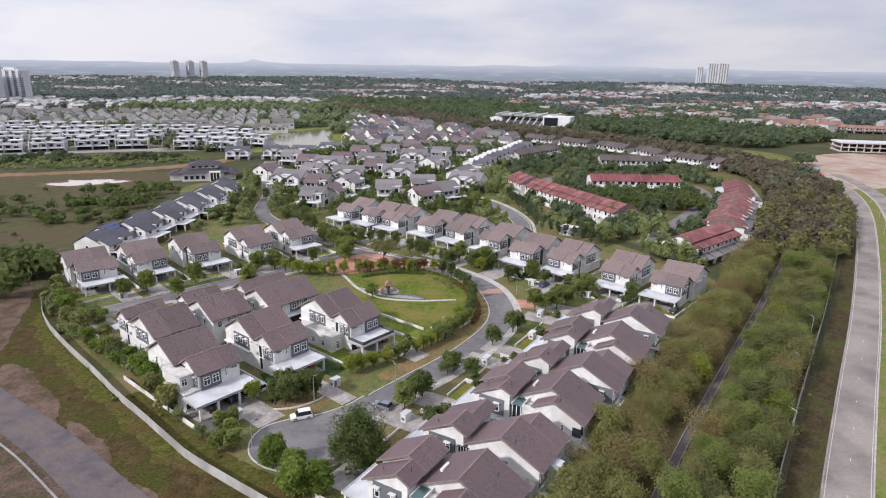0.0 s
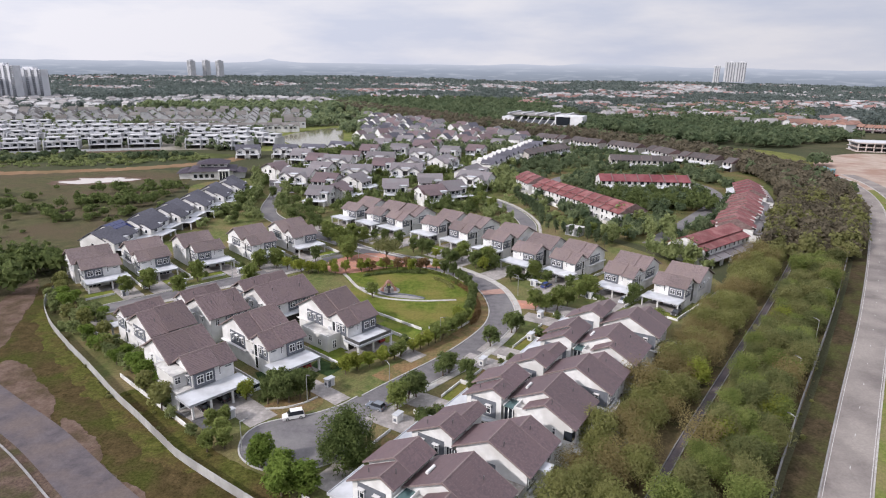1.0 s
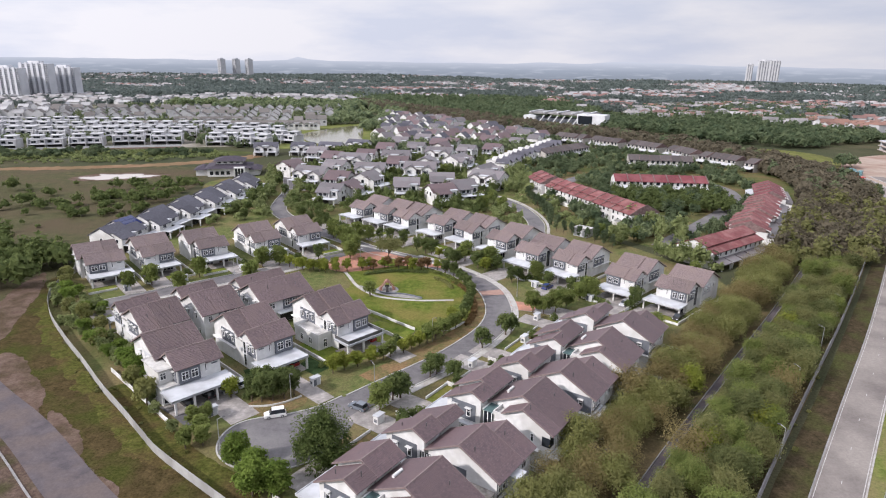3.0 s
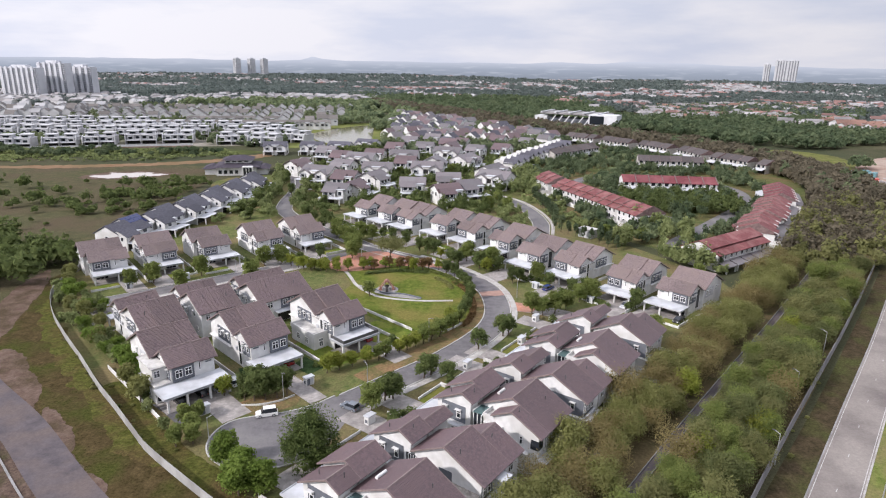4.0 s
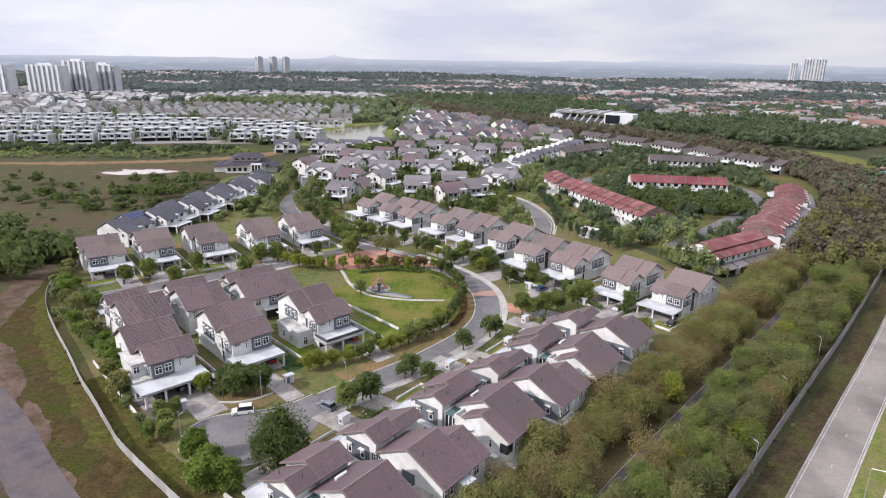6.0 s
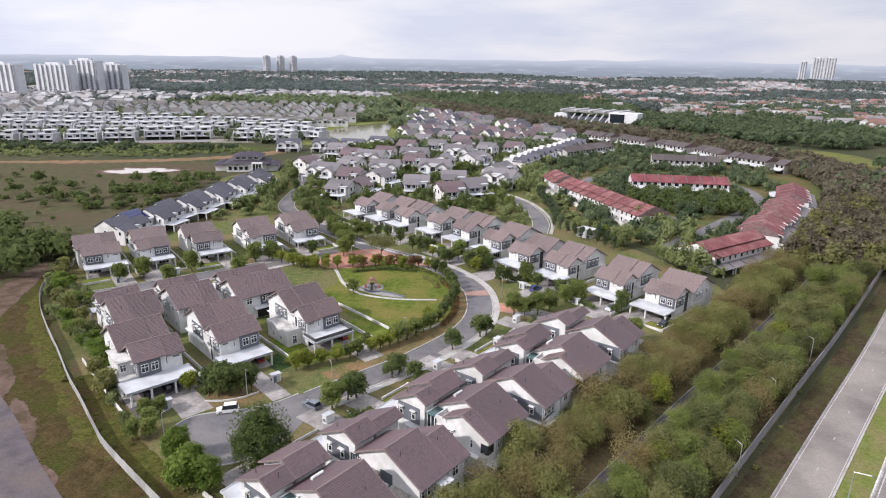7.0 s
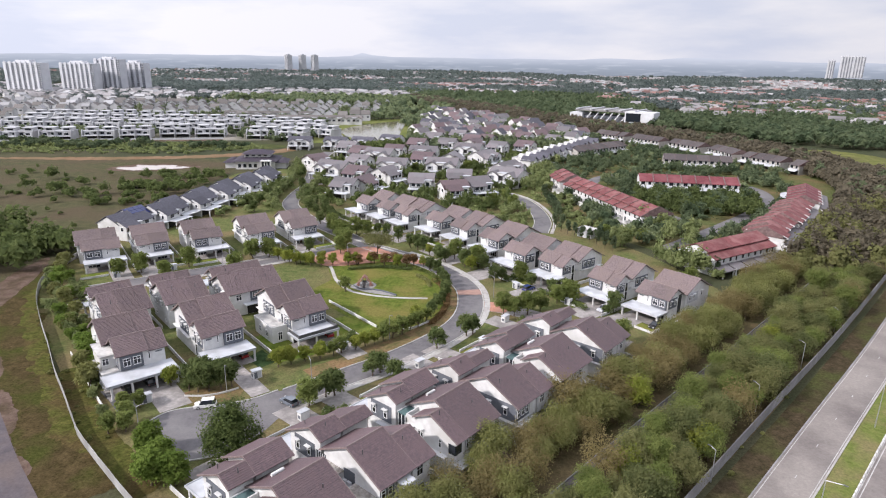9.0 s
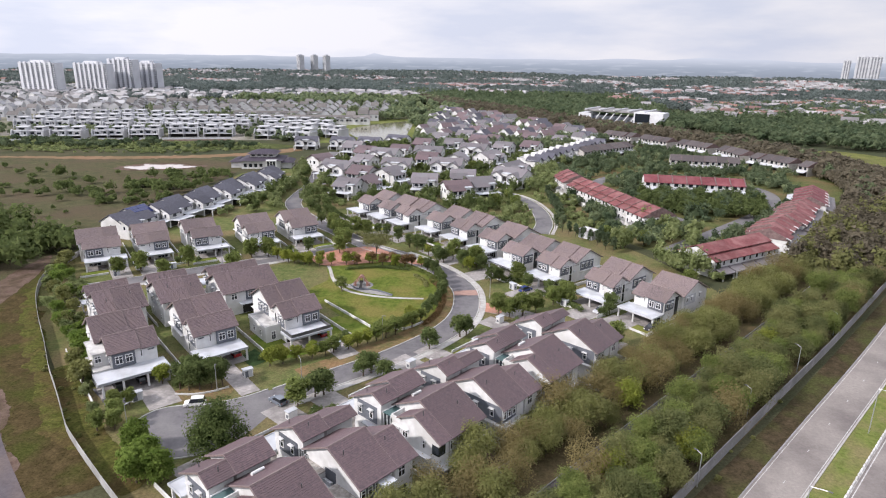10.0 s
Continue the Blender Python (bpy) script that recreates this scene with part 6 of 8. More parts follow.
terrace_row(slate_house(M_TILE_BLUE), [at(*q) for q in SLATE_ROW], "white row house with slate-coloured roofs and long porch", "slate-roofed houses by the field")


def solar_array():
    h = new("solar_panel_array")
    blue = glass("blue_solar_cells", (0.02, 0.03, 0.11))
    for i in range(4):
        for j in range(3):
            y0 = 3.5 + 1.55 * j
            z0 = 5.75 + (y0 - 3.0) * 2.8 / 5.4 + 0.02
            bm = extrude_x(bmesh.new(), [(y0, z0), (y0 + 1.45, z0 + 0.752), (y0 + 1.42, z0 + 0.85), (y0 - 0.03, z0 + 0.098)], -4.6 + 2.2 * i, -2.5 + 2.2 * i)
            part("panel", bm, blue, h)
    return tagged(h, "dark blue solar panels lying on a slate roof", "solar panels")


put_all(solar_array(), [at(*SLATE_ROW[1])])
semis = [(-43, 350, -4), (-15, 353, -6), (20, 328, -28), (-74, 331, -18), (-34, 400, -5), (-8, 420, -14), (-60, 384, -12), (14, 392, 62), (30, 352, 62)]
terrace_row(villa(M_TILE_GREY), [at(x, y, a, k=1.05) for x, y, a in semis], "pair of white houses under grey gabled roofs", "paired houses")
singles = [(-53, 287, -12), (-38, 300, 70), (-17, 302, 3), (4, 288, 28), (-66, 356, -20), (-54, 404, -8), (10, 436, -20), (28, 446, -25), (-25, 446, -10), (-46, 440, -12), (-40, 478, -12), (-10, 470, -15), (-24, 500, -14), (26, 500, -28), (-32, 322, 62), (-56, 318, -14), (0, 318, 4), (-82, 356, 60), (14, 300, 30), (-30, 374, -6), (-4, 384, 80), (-74, 392, -12), (-88, 412, -10), (2, 452, 62)]
terrace_row(cottage(M_TILE_GREY), [at(x, y, a, k=1.08) for x, y, a in singles[::2]], "white house with grey gabled roofs", "central houses")
terrace_row(cottage(M_TILE), [at(x, y, a, k=1.08) for x, y, a in singles[1::2]], "white house with brownish gabled roofs", "central houses")

# further streets of the same estate, in rows that bend with the boundary belt
rng_h = random.Random(77)
more, beyond = [[], [], []], []
taken = [(x, y) for x, y, _ in semis + singles]
REGION = [(-62, 480), (-30, 440), (10, 462), (40, 470), (70, 506), (94, 548), (66, 580), (52, 598), (25, 650), (-5, 694), (-40, 738), (-78, 750), (-78, 700), (-72, 600)]
for i in range(-30, 70):
    for j in range(0, 60):
        x = -150 + i * 13.2 + j * 4.5 + rng_h.uniform(-1, 1)
        y = 430 + j * 16.5 - i * 6.6 + rng_h.uniform(-1, 1)
        if inside(x, y, REGION) and all(math.hypot(x - a, y - b) > 12 for a, b in taken) and rng_h.random() < 0.72:
            taken.append((x, y))
            spin = -27 + rng_h.choice((0, 180, 63, 63, 90)) + rng_h.uniform(-4, 4)
            if y > 505:
                beyond.append((x, y, spin))
            else:
                more[rng_h.choice((0, 0, 1, 2))].append(at(x, y, spin))
terrace_row(cottage(M_TILE_GREY, True), more[0], "white house with grey gabled roofs", "further houses")
terrace_row(cottage(M_TILE_BLUE, True), more[1], "white house with slate-coloured gabled roofs", "further houses")
terrace_row(cottage(M_TILE, True), more[2], "white house with brown gabled roofs", "further houses")
lakeside = [(-128, 436, 10), (-104, 440, 0), (-86, 444, -8), (-70, 462, -15)]
terrace_row(villa(M_TILE_BLUE), [at(x, y, a) for x, y, a in lakeside], "pair of pale houses beside the lake lawn", "lakeside houses")


def clubhouse():
    h = new("clubhouse")
    tile = surface("purple_grey_hipped_tile", (0.046, 0.040, 0.052), (0.072, 0.062, 0.078), 1.5, 0.75, 0.2, 6, spec=0.15)

    def hipped(x0, x1, y0, y1, z0, z1, k=0.42):
        bm = bmesh.new()
        i = min(x1 - x0, y1 - y0) * k
        b = [bm.verts.new(c) for c in ((x0, y0, z0), (x1, y0, z0), (x1, y1, z0), (x0, y1, z0))]
        t = [bm.verts.new(c) for c in ((x0 + i, y0 + i, z1), (x1 - i, y0 + i, z1), (x1 - i, y1 - i, z1), (x0 + i, y1 - i, z1))]
        for k in range(4):
            bm.faces.new((b[k], b[(k + 1) % 4], t[(k + 1) % 4], t[k]))
        bm.faces.new(t)
        bm.faces.new(b[::-1])
        part("roof", bm, tile, h, "purple-grey hipped roof")

    part("wall", boxes((-14, 12, 0, 24, 0, 6.4)), M_WHITE, h)
    hipped(-16, 14, -2, 26, 6.4, 9.6)
    part("upper_wall", boxes((-9, 8, 6, 19, 8.6, 11.0)), M_WHITE, h)
    hipped(-11, 10, 4, 21, 11.0, 13.8)
    part("wing", boxes((-22, -14, 5, 20, 0, 4.6)), M_WHITE, h)
    hipped(-23.5, -13, 3.5, 21.5, 4.6, 7.0)
    part("wing", boxes((12, 19, 3, 18, 0, 4.6)), M_WHITE, h)
    hipped(11, 20.5, 1.5, 19.5, 4.6, 6.8)
    part("entrance", boxes((3, 10, -3.4, 0, 0, 7.4)), M_WHITE, h)
    part("entrance_glazing", boxes((3.8, 9.2, -3.5, -3.4, 0.3, 6.6)), M_GLASS, h, "tall dark glazed entrance")
    for x in (5.6, 7.4):
        part("glazing_bar", boxes((x - 0.12, x + 0.12, -3.62, -3.5, 0.3, 6.6)), M_FRAME, h)
    for x in (-11.5, -8, -4.5, -1):
        plain_window(h, x, 0, 1.4, 2.2, 2.8)
    for x in (-7, -3, 1, 5):
        plain_window(h, x, 6, 9.2, 2.4, 1.2)
    for y in (8, 13):
        side_window(h, 19, y, 1.2, 2.0, 2.0, 1)
    return tagged(h, "white clubhouse with tiers of purple-grey hipped roofs", "clubhouse")


put_all(clubhouse(), [at(-123, 354, 14, k=0.86, kz=0.74)])


M_BRIGHT = surface("fresh_white_render", (0.453, 0.459, 0.472), (0.517, 0.524, 0.537), 0.3, 0.7, 0.03, 2, (0.401, 0.401, 0.414), 0.08, by_object=0.05)


def modern_house():
    """A wide white flat-roofed pair: stepped boxes, curved-topped fins, dark strip windows and balconies."""
    h = new("modern_house")
    part("wall", boxes((-11.5, 11.5, 2, 15, 0, 6.8)), M_BRIGHT, h)
    part("roof_slab", boxes((-12, 12, 0.8, 15.4, 6.8, 7.1)), M_BRIGHT, h)
    part("party_wall", boxes((-0.25, 0.25, -2.6, 2, 0, 7.6)), M_BRIGHT, h)
    for s in (-1, 1):
        X = lambda a, b: tuple(sorted((s * a, s * b)))
        part("upper_floor", boxes((*X(2.6, 10.4), 5.5, 13.5, 7.1, 9.6)), M_BRIGHT, h)
        part("upper_roof_slab", boxes((*X(2.0, 11.0), 4.4, 14.2, 9.6, 9.9)), M_BRIGHT, h)
        part("front_box", boxes((*X(5.4, 10.2), 0.4, 2.0, 3.3, 6.6)), M_BRIGHT, h)
        part("fin", extrude_x(bmesh.new(), [(-2.2, 0), (2.0, 0), (2.0, 8.6), (0.6, 8.4), (-0.8, 7.4), (-1.8, 5.4), (-2.2, 3.0)], *X(11.3, 11.8)), M_BRIGHT, h)
        part("canopy", boxes((*X(0.3, 11.2), -3.2, 2.0, 3.0, 3.3)), M_BRIGHT, h)
        part("porch_recess", boxes((*X(0.9, 10.6), 1.88, 2.02, 0.2, 2.9)), M_DARK, h)
        part("balcony", boxes((*X(0.6, 4.4), -0.6, -0.45, 3.3, 4.3)), M_PALE, h)
        plain_window(h, s * 7.8, 0.4, 3.9, 3.2, 1.9)
        plain_window(h, s * 2.5, 2.0, 3.6, 2.8, 2.4)
        plain_window(h, s * 6.4, 5.5, 7.5, 4.6, 1.5)
    return tagged(h, "", "house")


white_rows = []
for x0, y0, dx, dy, n, turn in ((-222, 488, -25.5, -11.0, 6, 20), (-226, 527, -25.5, -4.5, 8, 14), (-214, 573, -26, -4.0, 9, 13), (-318, 600, -26, -4.0, 6, 13)):
    for i in range(n):
        white_rows.append(at(x0 + dx * i, y0 + dy * i + (2.5 if i % 2 else 0), turn + rng_h.uniform(-3, 3), 0, rng_h.uniform(0.96, 1.02), rng_h.uniform(0.92, 1.08)))
white_rows += [at(-178, 486, 6), at(-152, 480, -4), at(-136, 506, -16), at(-164, 516, 2), at(-190, 532, 10), at(-160, 548, -4), at(-186, 566, 10)]
terrace_row(modern_house(), white_rows, "white flat-roofed modern pair of houses", "white modern houses")

SITE_LINE = smooth_line([(-430, 402), (-345, 428), (-280, 452), (-206, 478)], 5)
strip("site_fence", SITE_LINE, 0.15, -0.15, 1.5, M_PALE, 1.5, label="grey site fence before the white estate", category="fence")
strip("ground_site_track", SITE_LINE, -1.5, -9.0, 0.07, M_EARTH, label="bare brown earth along the site fence", category="earth")
beige = surface("beige_roof_tile", (0.135, 0.126, 0.120), (0.190, 0.178, 0.168), 1.5, 0.8, by_object=0.2, by_island=0.2, spec=0.1)
town_white = []
for i in range(-3, 32):
    for j in range(0, 6):
        x = -150 - i * 12.2 + j * 1.5 + rng_h.uniform(-1.5, 1.5)
        y = 606 + j * 45 - i * 2.4 + rng_h.uniform(-1.5, 1.5)
        if x < -136 - max(0, (y - 640) * 0.05) and not (x < -285 and y < 640) and rng_h.random() < 0.86 and y < 900 and not (x < -420 and y > 800):
            town_white.append((x, y, 14 + rng_h.uniform(-3, 3) + rng_h.choice((90, 90, 90, 0))))
near_white = [s for s in town_white if s[1] < 640 and s[0] > -285]
far_white = [s for s in town_white if s not in near_white]
terrace_row(villa(beige, lite=True), [at(s[0], s[1], 14 + (s[2] * 7) % 8 - 4) for s in near_white], "pair of white houses under beige gabled roofs", "beige-roofed estate")


# ---------------------------------------------------------------- far buildings
M_TOWERGLASS = surface("tower_glass", (0.13, 0.14, 0.16), (0.19, 0.20, 0.22), 0.1, 0.5)


def tower(w, d, height, floors, pale=False):
    h = new("apartment_tower")
    # haze put into the render colours: pale and slightly blue
    wall = surface("tower_render", (0.54, 0.55, 0.58), (0.62, 0.63, 0.66), 0.1, 0.8) if "tower_render" not in bpy.data.materials else bpy.data.materials["tower_render"]
    if pale:
        wall = bpy.data.materials.get("pale_tower_render") or surface("pale_tower_render", (0.44, 0.45, 0.47), (0.52, 0.53, 0.55), 0.1, 0.8)
    part("wall", boxes((-w / 2, w / 2, 0, d, 0, height)), wall, h)
    n = max(3, int(w / 9))
    for i in range(n):
        x = -w / 2 + (i + 0.5) * w / n
        part("bay", boxes((x - w / n * 0.22, x + w / n * 0.22, -1.4, 0, 0, height + 1.5)), wall, h)
        part("glazing", boxes((x + w / n * 0.26, x + w / n * 0.74, -0.3, 0.02, 1, height - 1)), M_TOWERGLASS, h)
        bm = bmesh.new()
        for f in range(1, floors):
            z = height * f / floors
            box(bm, x + w / n * 0.22, x + w / n * 0.78, -0.8, 0.02, z, z + height / floors * 0.16)
        tagged(part("balcony", bm, wall, h), "", "", "", "stuff")
    part("roof_block", boxes((-w * 0.2, w * 0.2, d * 0.2, d * 0.8, height, height + 4)), wall, h)
    return tagged(h, "tall pale apartment tower in the haze", "apartment tower", "apartment towers")


put_all(tower(68, 20, 48, 16), [at(-772, 938, -5)])
put_all(tower(64, 20, 47, 16), [at(-725, 1000, -5)])
put_all(tower(48, 20, 54, 16), [at(-690, 1030, -5)])
put_all(tower(44, 20, 48, 16), [at(-666, 1064, -5)])
put_all(tower(36, 26, 74, 20, True), [at(1172, 2516, -28, 12), at(1138, 2534, -28, 12)])
put_all(tower(22, 22, 66, 16, True), [at(1096, 2552, -28, 6), at(-967, 2547, -34), at(-919, 2577, -34), at(-872, 2592, -34)])


def exhibition_hall():
    h = new("exhibition_hall")
    metal = surface("white_metal_cladding", (0.52, 0.53, 0.55), (0.62, 0.63, 0.65), 0.2, 0.5)
    part("end_block", boxes((22, 60, 0, 26, 3, 17)), metal, h)
    part("glazing", boxes((24, 43, -0.6, 0.0, 4.5, 15.5)), M_GLASS, h, "dark glazed front")
    part("end_block", boxes((-58, -40, 8, 34, 0, 12)), metal, h)
    part("hall", boxes((-40, 22, 14, 44, 0, 9)), M_SLATE, h, "dark recessed hall")
    part("roof", boxes((-52, 40, 12, 60, 14.5, 16.5)), M_WALLC, h)
    for i in range(6):
        x = -36 + i * 10
        part("brace", rod(bmesh.new(), (x, 10, 2), (x + 8, 10, 13), 0.8), metal, h)
    for i in range(5):
        part("roof_truss", boxes((-48 + i * 20, -46 + i * 20, 4, 58, 17, 18.2)), metal, h)
    return tagged(h, "large white exhibition hall with dark glazed front", "hall")


put_all(exhibition_hall(), [at(113, 690, -26, k=0.78)])


def site_building():
    h = new("unfinished_building")
    conc = surface("raw_concrete", (0.42, 0.36, 0.33), (0.52, 0.46, 0.43), 0.3, 0.9)
    for f in range(3):
        part("floor_slab", boxes((-50, 50, 0, 22, 0.2 + f * 3.4, 0.7 + f * 3.4)), conc, h)
    for i in range(18):
        part("column", boxes((-49 + i * 5.7, -48.2 + i * 5.7, 0.4, 1.2, 0.7, 7.0)), conc, h)
    part("rear_wall", boxes((-49, 49, 19, 21, 0.7, 7.0)), M_PALE, h)
    part("roof_slab", boxes((-50, 50, 0, 22, 7.5, 8.0)), M_PALE, h)
    return tagged(h, "unfinished concrete building on the construction site", "building")


put_all(site_building(), [at(392, 498, -14)])
terrace_row(terrace_house(surface("orange_brown_tile", (0.19, 0.098, 0.07), (0.25, 0.138, 0.10), 1.0, 0.6), M_TILE, 8, True), row_spots([(412, 782), (424, 740), (440, 700), (462, 668), (520, 650)], 9.0), "white house with orange-brown roof", "orange-brown terrace")


def container(colour, label):
    h = new("site_cabin")
    m = surface("painted_steel_" + label.split()[0], colour, tuple(min(1, c * 1.25) for c in colour), 1.0, 0.5)
    part("body", boxes((-3, 3, -1.2, 1.2, 0.1, 2.6)), m, h)
    part("door", boxes((2.0, 2.9, -1.25, -1.2, 0.2, 2.3)), M_PALE, h)
    part("window", boxes((-1.6, 0.2, -1.25, -1.2, 1.1, 2.0)), M_GLASS, h)
    return tagged(h, label, "site cabin", "site cabins")


put_all(container((0.10, 0.20, 0.22), "teal steel site cabin on bare earth"), [at(246 + 4 * (i % 4), 398 + 4 * (i // 4) + i, 30 + 7 * i, z=0.07) for i in range(9)])
put_all(container((0.45, 0.06, 0.05), "red steel site cabin on bare earth"), [at(240, 372, 10, z=0.07), at(244, 378, 10, z=0.07)])


def town(name, spots, roof_mats, seed, label, wall=None, big=False):
    """Far streets: joined walls, and joined gabled roofs in one mesh for each roof colour."""
    rng = random.Random(seed)
    walls, panes = ([], []), ([], [])
    roofs = [([], []) for _ in roof_mats]

    def add(store, pts, faces, m):
        base = len(store[0])
        store[0].extend(tuple(m @ Vector(p)) for p in pts)
        store[1].extend(tuple(base + i for i in f) for f in faces)

    for x, y, *spin in spots:
        w, d, e = rng.uniform(9, 15), rng.uniform(8, 12), rng.uniform(5, 7)
        if big:
            w, d, e = rng.uniform(12, 18), rng.uniform(10, 14), rng.uniform(6, 9)
        if spin:
            w, d, e = rng.uniform(9, 11), rng.uniform(9, 11), rng.uniform(6.2, 7.4)
        m = at(x, y, spin[0] if spin else rng.choice((-20, 70, 15)) + rng.uniform(-8, 8), terrain(x, y) - (0 if spin else 0.5))
        if spin:
            dark = (-d / 2 - 0.06, 3.4, 4.9)
            for wx in (-w * 0.27, w * 0.27):
                add(panes, [(wx - 1.1, dark[0], dark[1]), (wx + 1.1, dark[0], dark[1]), (wx + 1.1, dark[0], dark[2]), (wx - 1.1, dark[0], dark[2]), (wx - 1.1, d / 2 + 0.06, dark[1]), (wx + 1.1, d / 2 + 0.06, dark[1]), (wx + 1.1, d / 2 + 0.06, dark[2]), (wx - 1.1, d / 2 + 0.06, dark[2])], ((0, 1, 2, 3), (7, 6, 5, 4)), m)
        add(walls, [(sx * w / 2, sy * d / 2, z) for z in (0, e) for sx, sy in ((-1, -1), (1, -1), (1, 1), (-1, 1))], ((0, 1, 5, 4), (1, 2, 6, 5), (2, 3, 7, 6), (3, 0, 4, 7)), m)
        r, hip, o = rng.uniform(2.9, 4.0) if spin else rng.uniform(2.0, 3.2), 0 if spin else rng.choice((0, 0, 3)), 0.25 if spin else 0.6
        add(rng.choice(roofs), [(-w / 2 - o, -d / 2 - o, e - 0.2), (w / 2 + o, -d / 2 - o, e - 0.2), (w / 2 + o, d / 2 + o, e - 0.2), (-w / 2 - o, d / 2 + o, e - 0.2), (-w / 2 - o + hip, 0, e + r), (w / 2 + o - hip, 0, e + r)], ((0, 1, 5, 4), (2, 3, 4, 5)) + (((1, 2, 5), (3, 0, 4)) if hip else ()), m)
        if not hip:
            add(walls, [(s * w / 2, t * d / 2, e) for s in (-1, 1) for t in (-1, 1)] + [(-w / 2, 0, e + r - 0.1), (w / 2, 0, e + r - 0.1)], ((0, 1, 4), (3, 2, 5)), m)
    for store, material, what in [(walls, wall or M_TOWNWALL, "walls"), (panes, M_GLASS, "windows")] + [(s, mt, "roofs") for s, mt in zip(roofs, roof_mats)]:
        if not store[0]:
            continue
        me = bpy.data.meshes.new(name)
        me.from_pydata(store[0], [], store[1])
        me.materials.append(material)
        tagged(new(name, me), label + " " + what, "houses", "", "stuff")


M_TOWNWALL = surface("town_wall", (0.378, 0.378, 0.384), (0.512, 0.512, 0.518), 0.05, 0.8, by_island=0.2)
M_TOWNRED = surface("town_red_roof", (0.162, 0.092, 0.082), (0.220, 0.128, 0.112), 0.05, 0.7, by_island=0.35)
M_TOWNORANGE = surface("town_orange_roof", (0.180, 0.101, 0.079), (0.240, 0.139, 0.108), 0.05, 0.7, by_island=0.25)
M_TOWNGREY = surface("town_grey_roof", (0.19, 0.18, 0.18), (0.28, 0.27, 0.27), 0.05, 0.7, by_island=0.4)
M_TOWNPALE = surface("town_pale_roof", (0.27, 0.27, 0.275), (0.35, 0.35, 0.355), 0.05, 0.7, by_island=0.25)
rng_t = random.Random(5)


def scatter(poly, n, gap, keep=None):
    xs, ys = [p[0] for p in poly], [p[1] for p in poly]
    grid, out = {}, []
    for _ in range(n):
        x, y = rng_t.uniform(min(xs), max(xs)), rng_t.uniform(min(ys), max(ys))
        key = (int(x // gap), int(y // gap))
        if key not in grid and inside(x, y, poly) and (keep is None or keep(x, y)):
            grid[key] = 1
            out.append((x, y))
    return out


def built_up(x, y):
    return noise.noise((x * 0.0032, y * 0.0032, 2.2)) + 0.5 * noise.noise((x * 0.011, y * 0.011, 7.0))


EAST_TOWN = [(180, 960), (250, 850), (340, 830), (420, 815), (540, 720), (640, 760), (900, 900), (1100, 1300), (800, 1700), (300, 1750), (160, 1400)]
MID_TOWN = [(-420, 1320), (-60, 1180), (100, 1180), (180, 1260), (200, 1800), (-100, 1900), (-420, 1700)]
FAR_LAND = [(-1900, 2100), (-1300, 1250), (-700, 1250), (-200, 1600), (400, 1700), (900, 1300), (1400, 1100), (2000, 2050), (1500, 2450), (700, 2850), (0, 2950), (-900, 2800), (-1500, 2450)]
WEST_TOWN = [(-900, 860), (-640, 820), (-480, 885), (-300, 915), (-160, 960), (-160, 1110), (-420, 1180), (-640, 1090), (-1100, 1150)]
WEST_WOODS = [(-680, 1120), (-640, 1100), (-420, 1190), (-160, 1120), (-130, 1260), (-180, 1420), (-420, 1520), (-760, 1380)]
town("estate_beyond", beyond, [M_TILE_GREY, M_TILE_BLUE, M_TILE], 8, "far white houses of the estate:", M_WHITE)
outer_white = [(-470 - 21 * i + rng_h.uniform(-2, 2), 476 + 40 * j - 5 * i + rng_h.uniform(-2, 2), 14 + rng_h.choice((0, 90))) for i in range(14) for j in range(9)]
town("outer_estate", outer_white, [M_TOWNPALE, M_TOWNPALE, beige], 16, "far white houses of the outer estate:", M_BRIGHT)
town("beige_estate", far_white, [beige], 9, "far white houses under beige gables:", M_BRIGHT)
town("east_town", scatter(EAST_TOWN, 3200, 20, lambda x, y: built_up(x, y) > 0.02), [M_TOWNRED, M_TOWNRED, M_TOWNGREY, M_TOWNPALE], 3, "far white houses with red and grey roofs:", None, True)
NEAR_EAST = [(215, 800), (250, 762), (330, 752), (372, 716), (440, 760), (540, 900), (600, 1050), (470, 1080), (330, 1010), (240, 920)]
town("villa_quarter", scatter(NEAR_EAST, 2600, 19, lambda x, y: built_up(x * 1.6, y * 1.6) > -0.04), [M_TOWNRED, M_TOWNGREY, M_TOWNORANGE, M_TOWNGREY], 13, "villas with red and orange hipped roofs among trees:", None, True)
town("villa_quarter", scatter([(372, 664), (402, 652), (470, 700), (470, 740), (410, 730)], 600, 19), [M_TOWNORANGE], 14, "large villas with orange-brown tiled roofs:", None, True)
town("villa_quarter", scatter([(130, 900), (240, 930), (330, 1150), (300, 1240), (150, 1180)], 900, 24, lambda x, y: built_up(x * 1.6, y * 1.6) > -0.05), [M_TOWNRED, M_TOWNGREY, M_TOWNRED], 15, "red-roofed houses half hidden in the woods:", None, True)
town("middle_town", scatter(MID_TOWN, 2200, 18, lambda x, y: built_up(x, y) > 0.08), [M_TOWNRED, M_TOWNGREY, M_TOWNPALE], 4, "far houses among trees:")
town("red_roofed_estate", scatter([(-285, 1500), (-250, 1420), (-150, 1440), (-90, 1560), (-150, 1640), (-240, 1600)], 900, 17), [M_TOWNRED], 12, "far estate of red-roofed houses:")
town("west_town", scatter(WEST_TOWN, 2200, 19, lambda x, y: built_up(x, y) > -0.2), [M_TOWNGREY, M_TOWNGREY, M_TOWNPALE], 6, "far grey-roofed houses:")
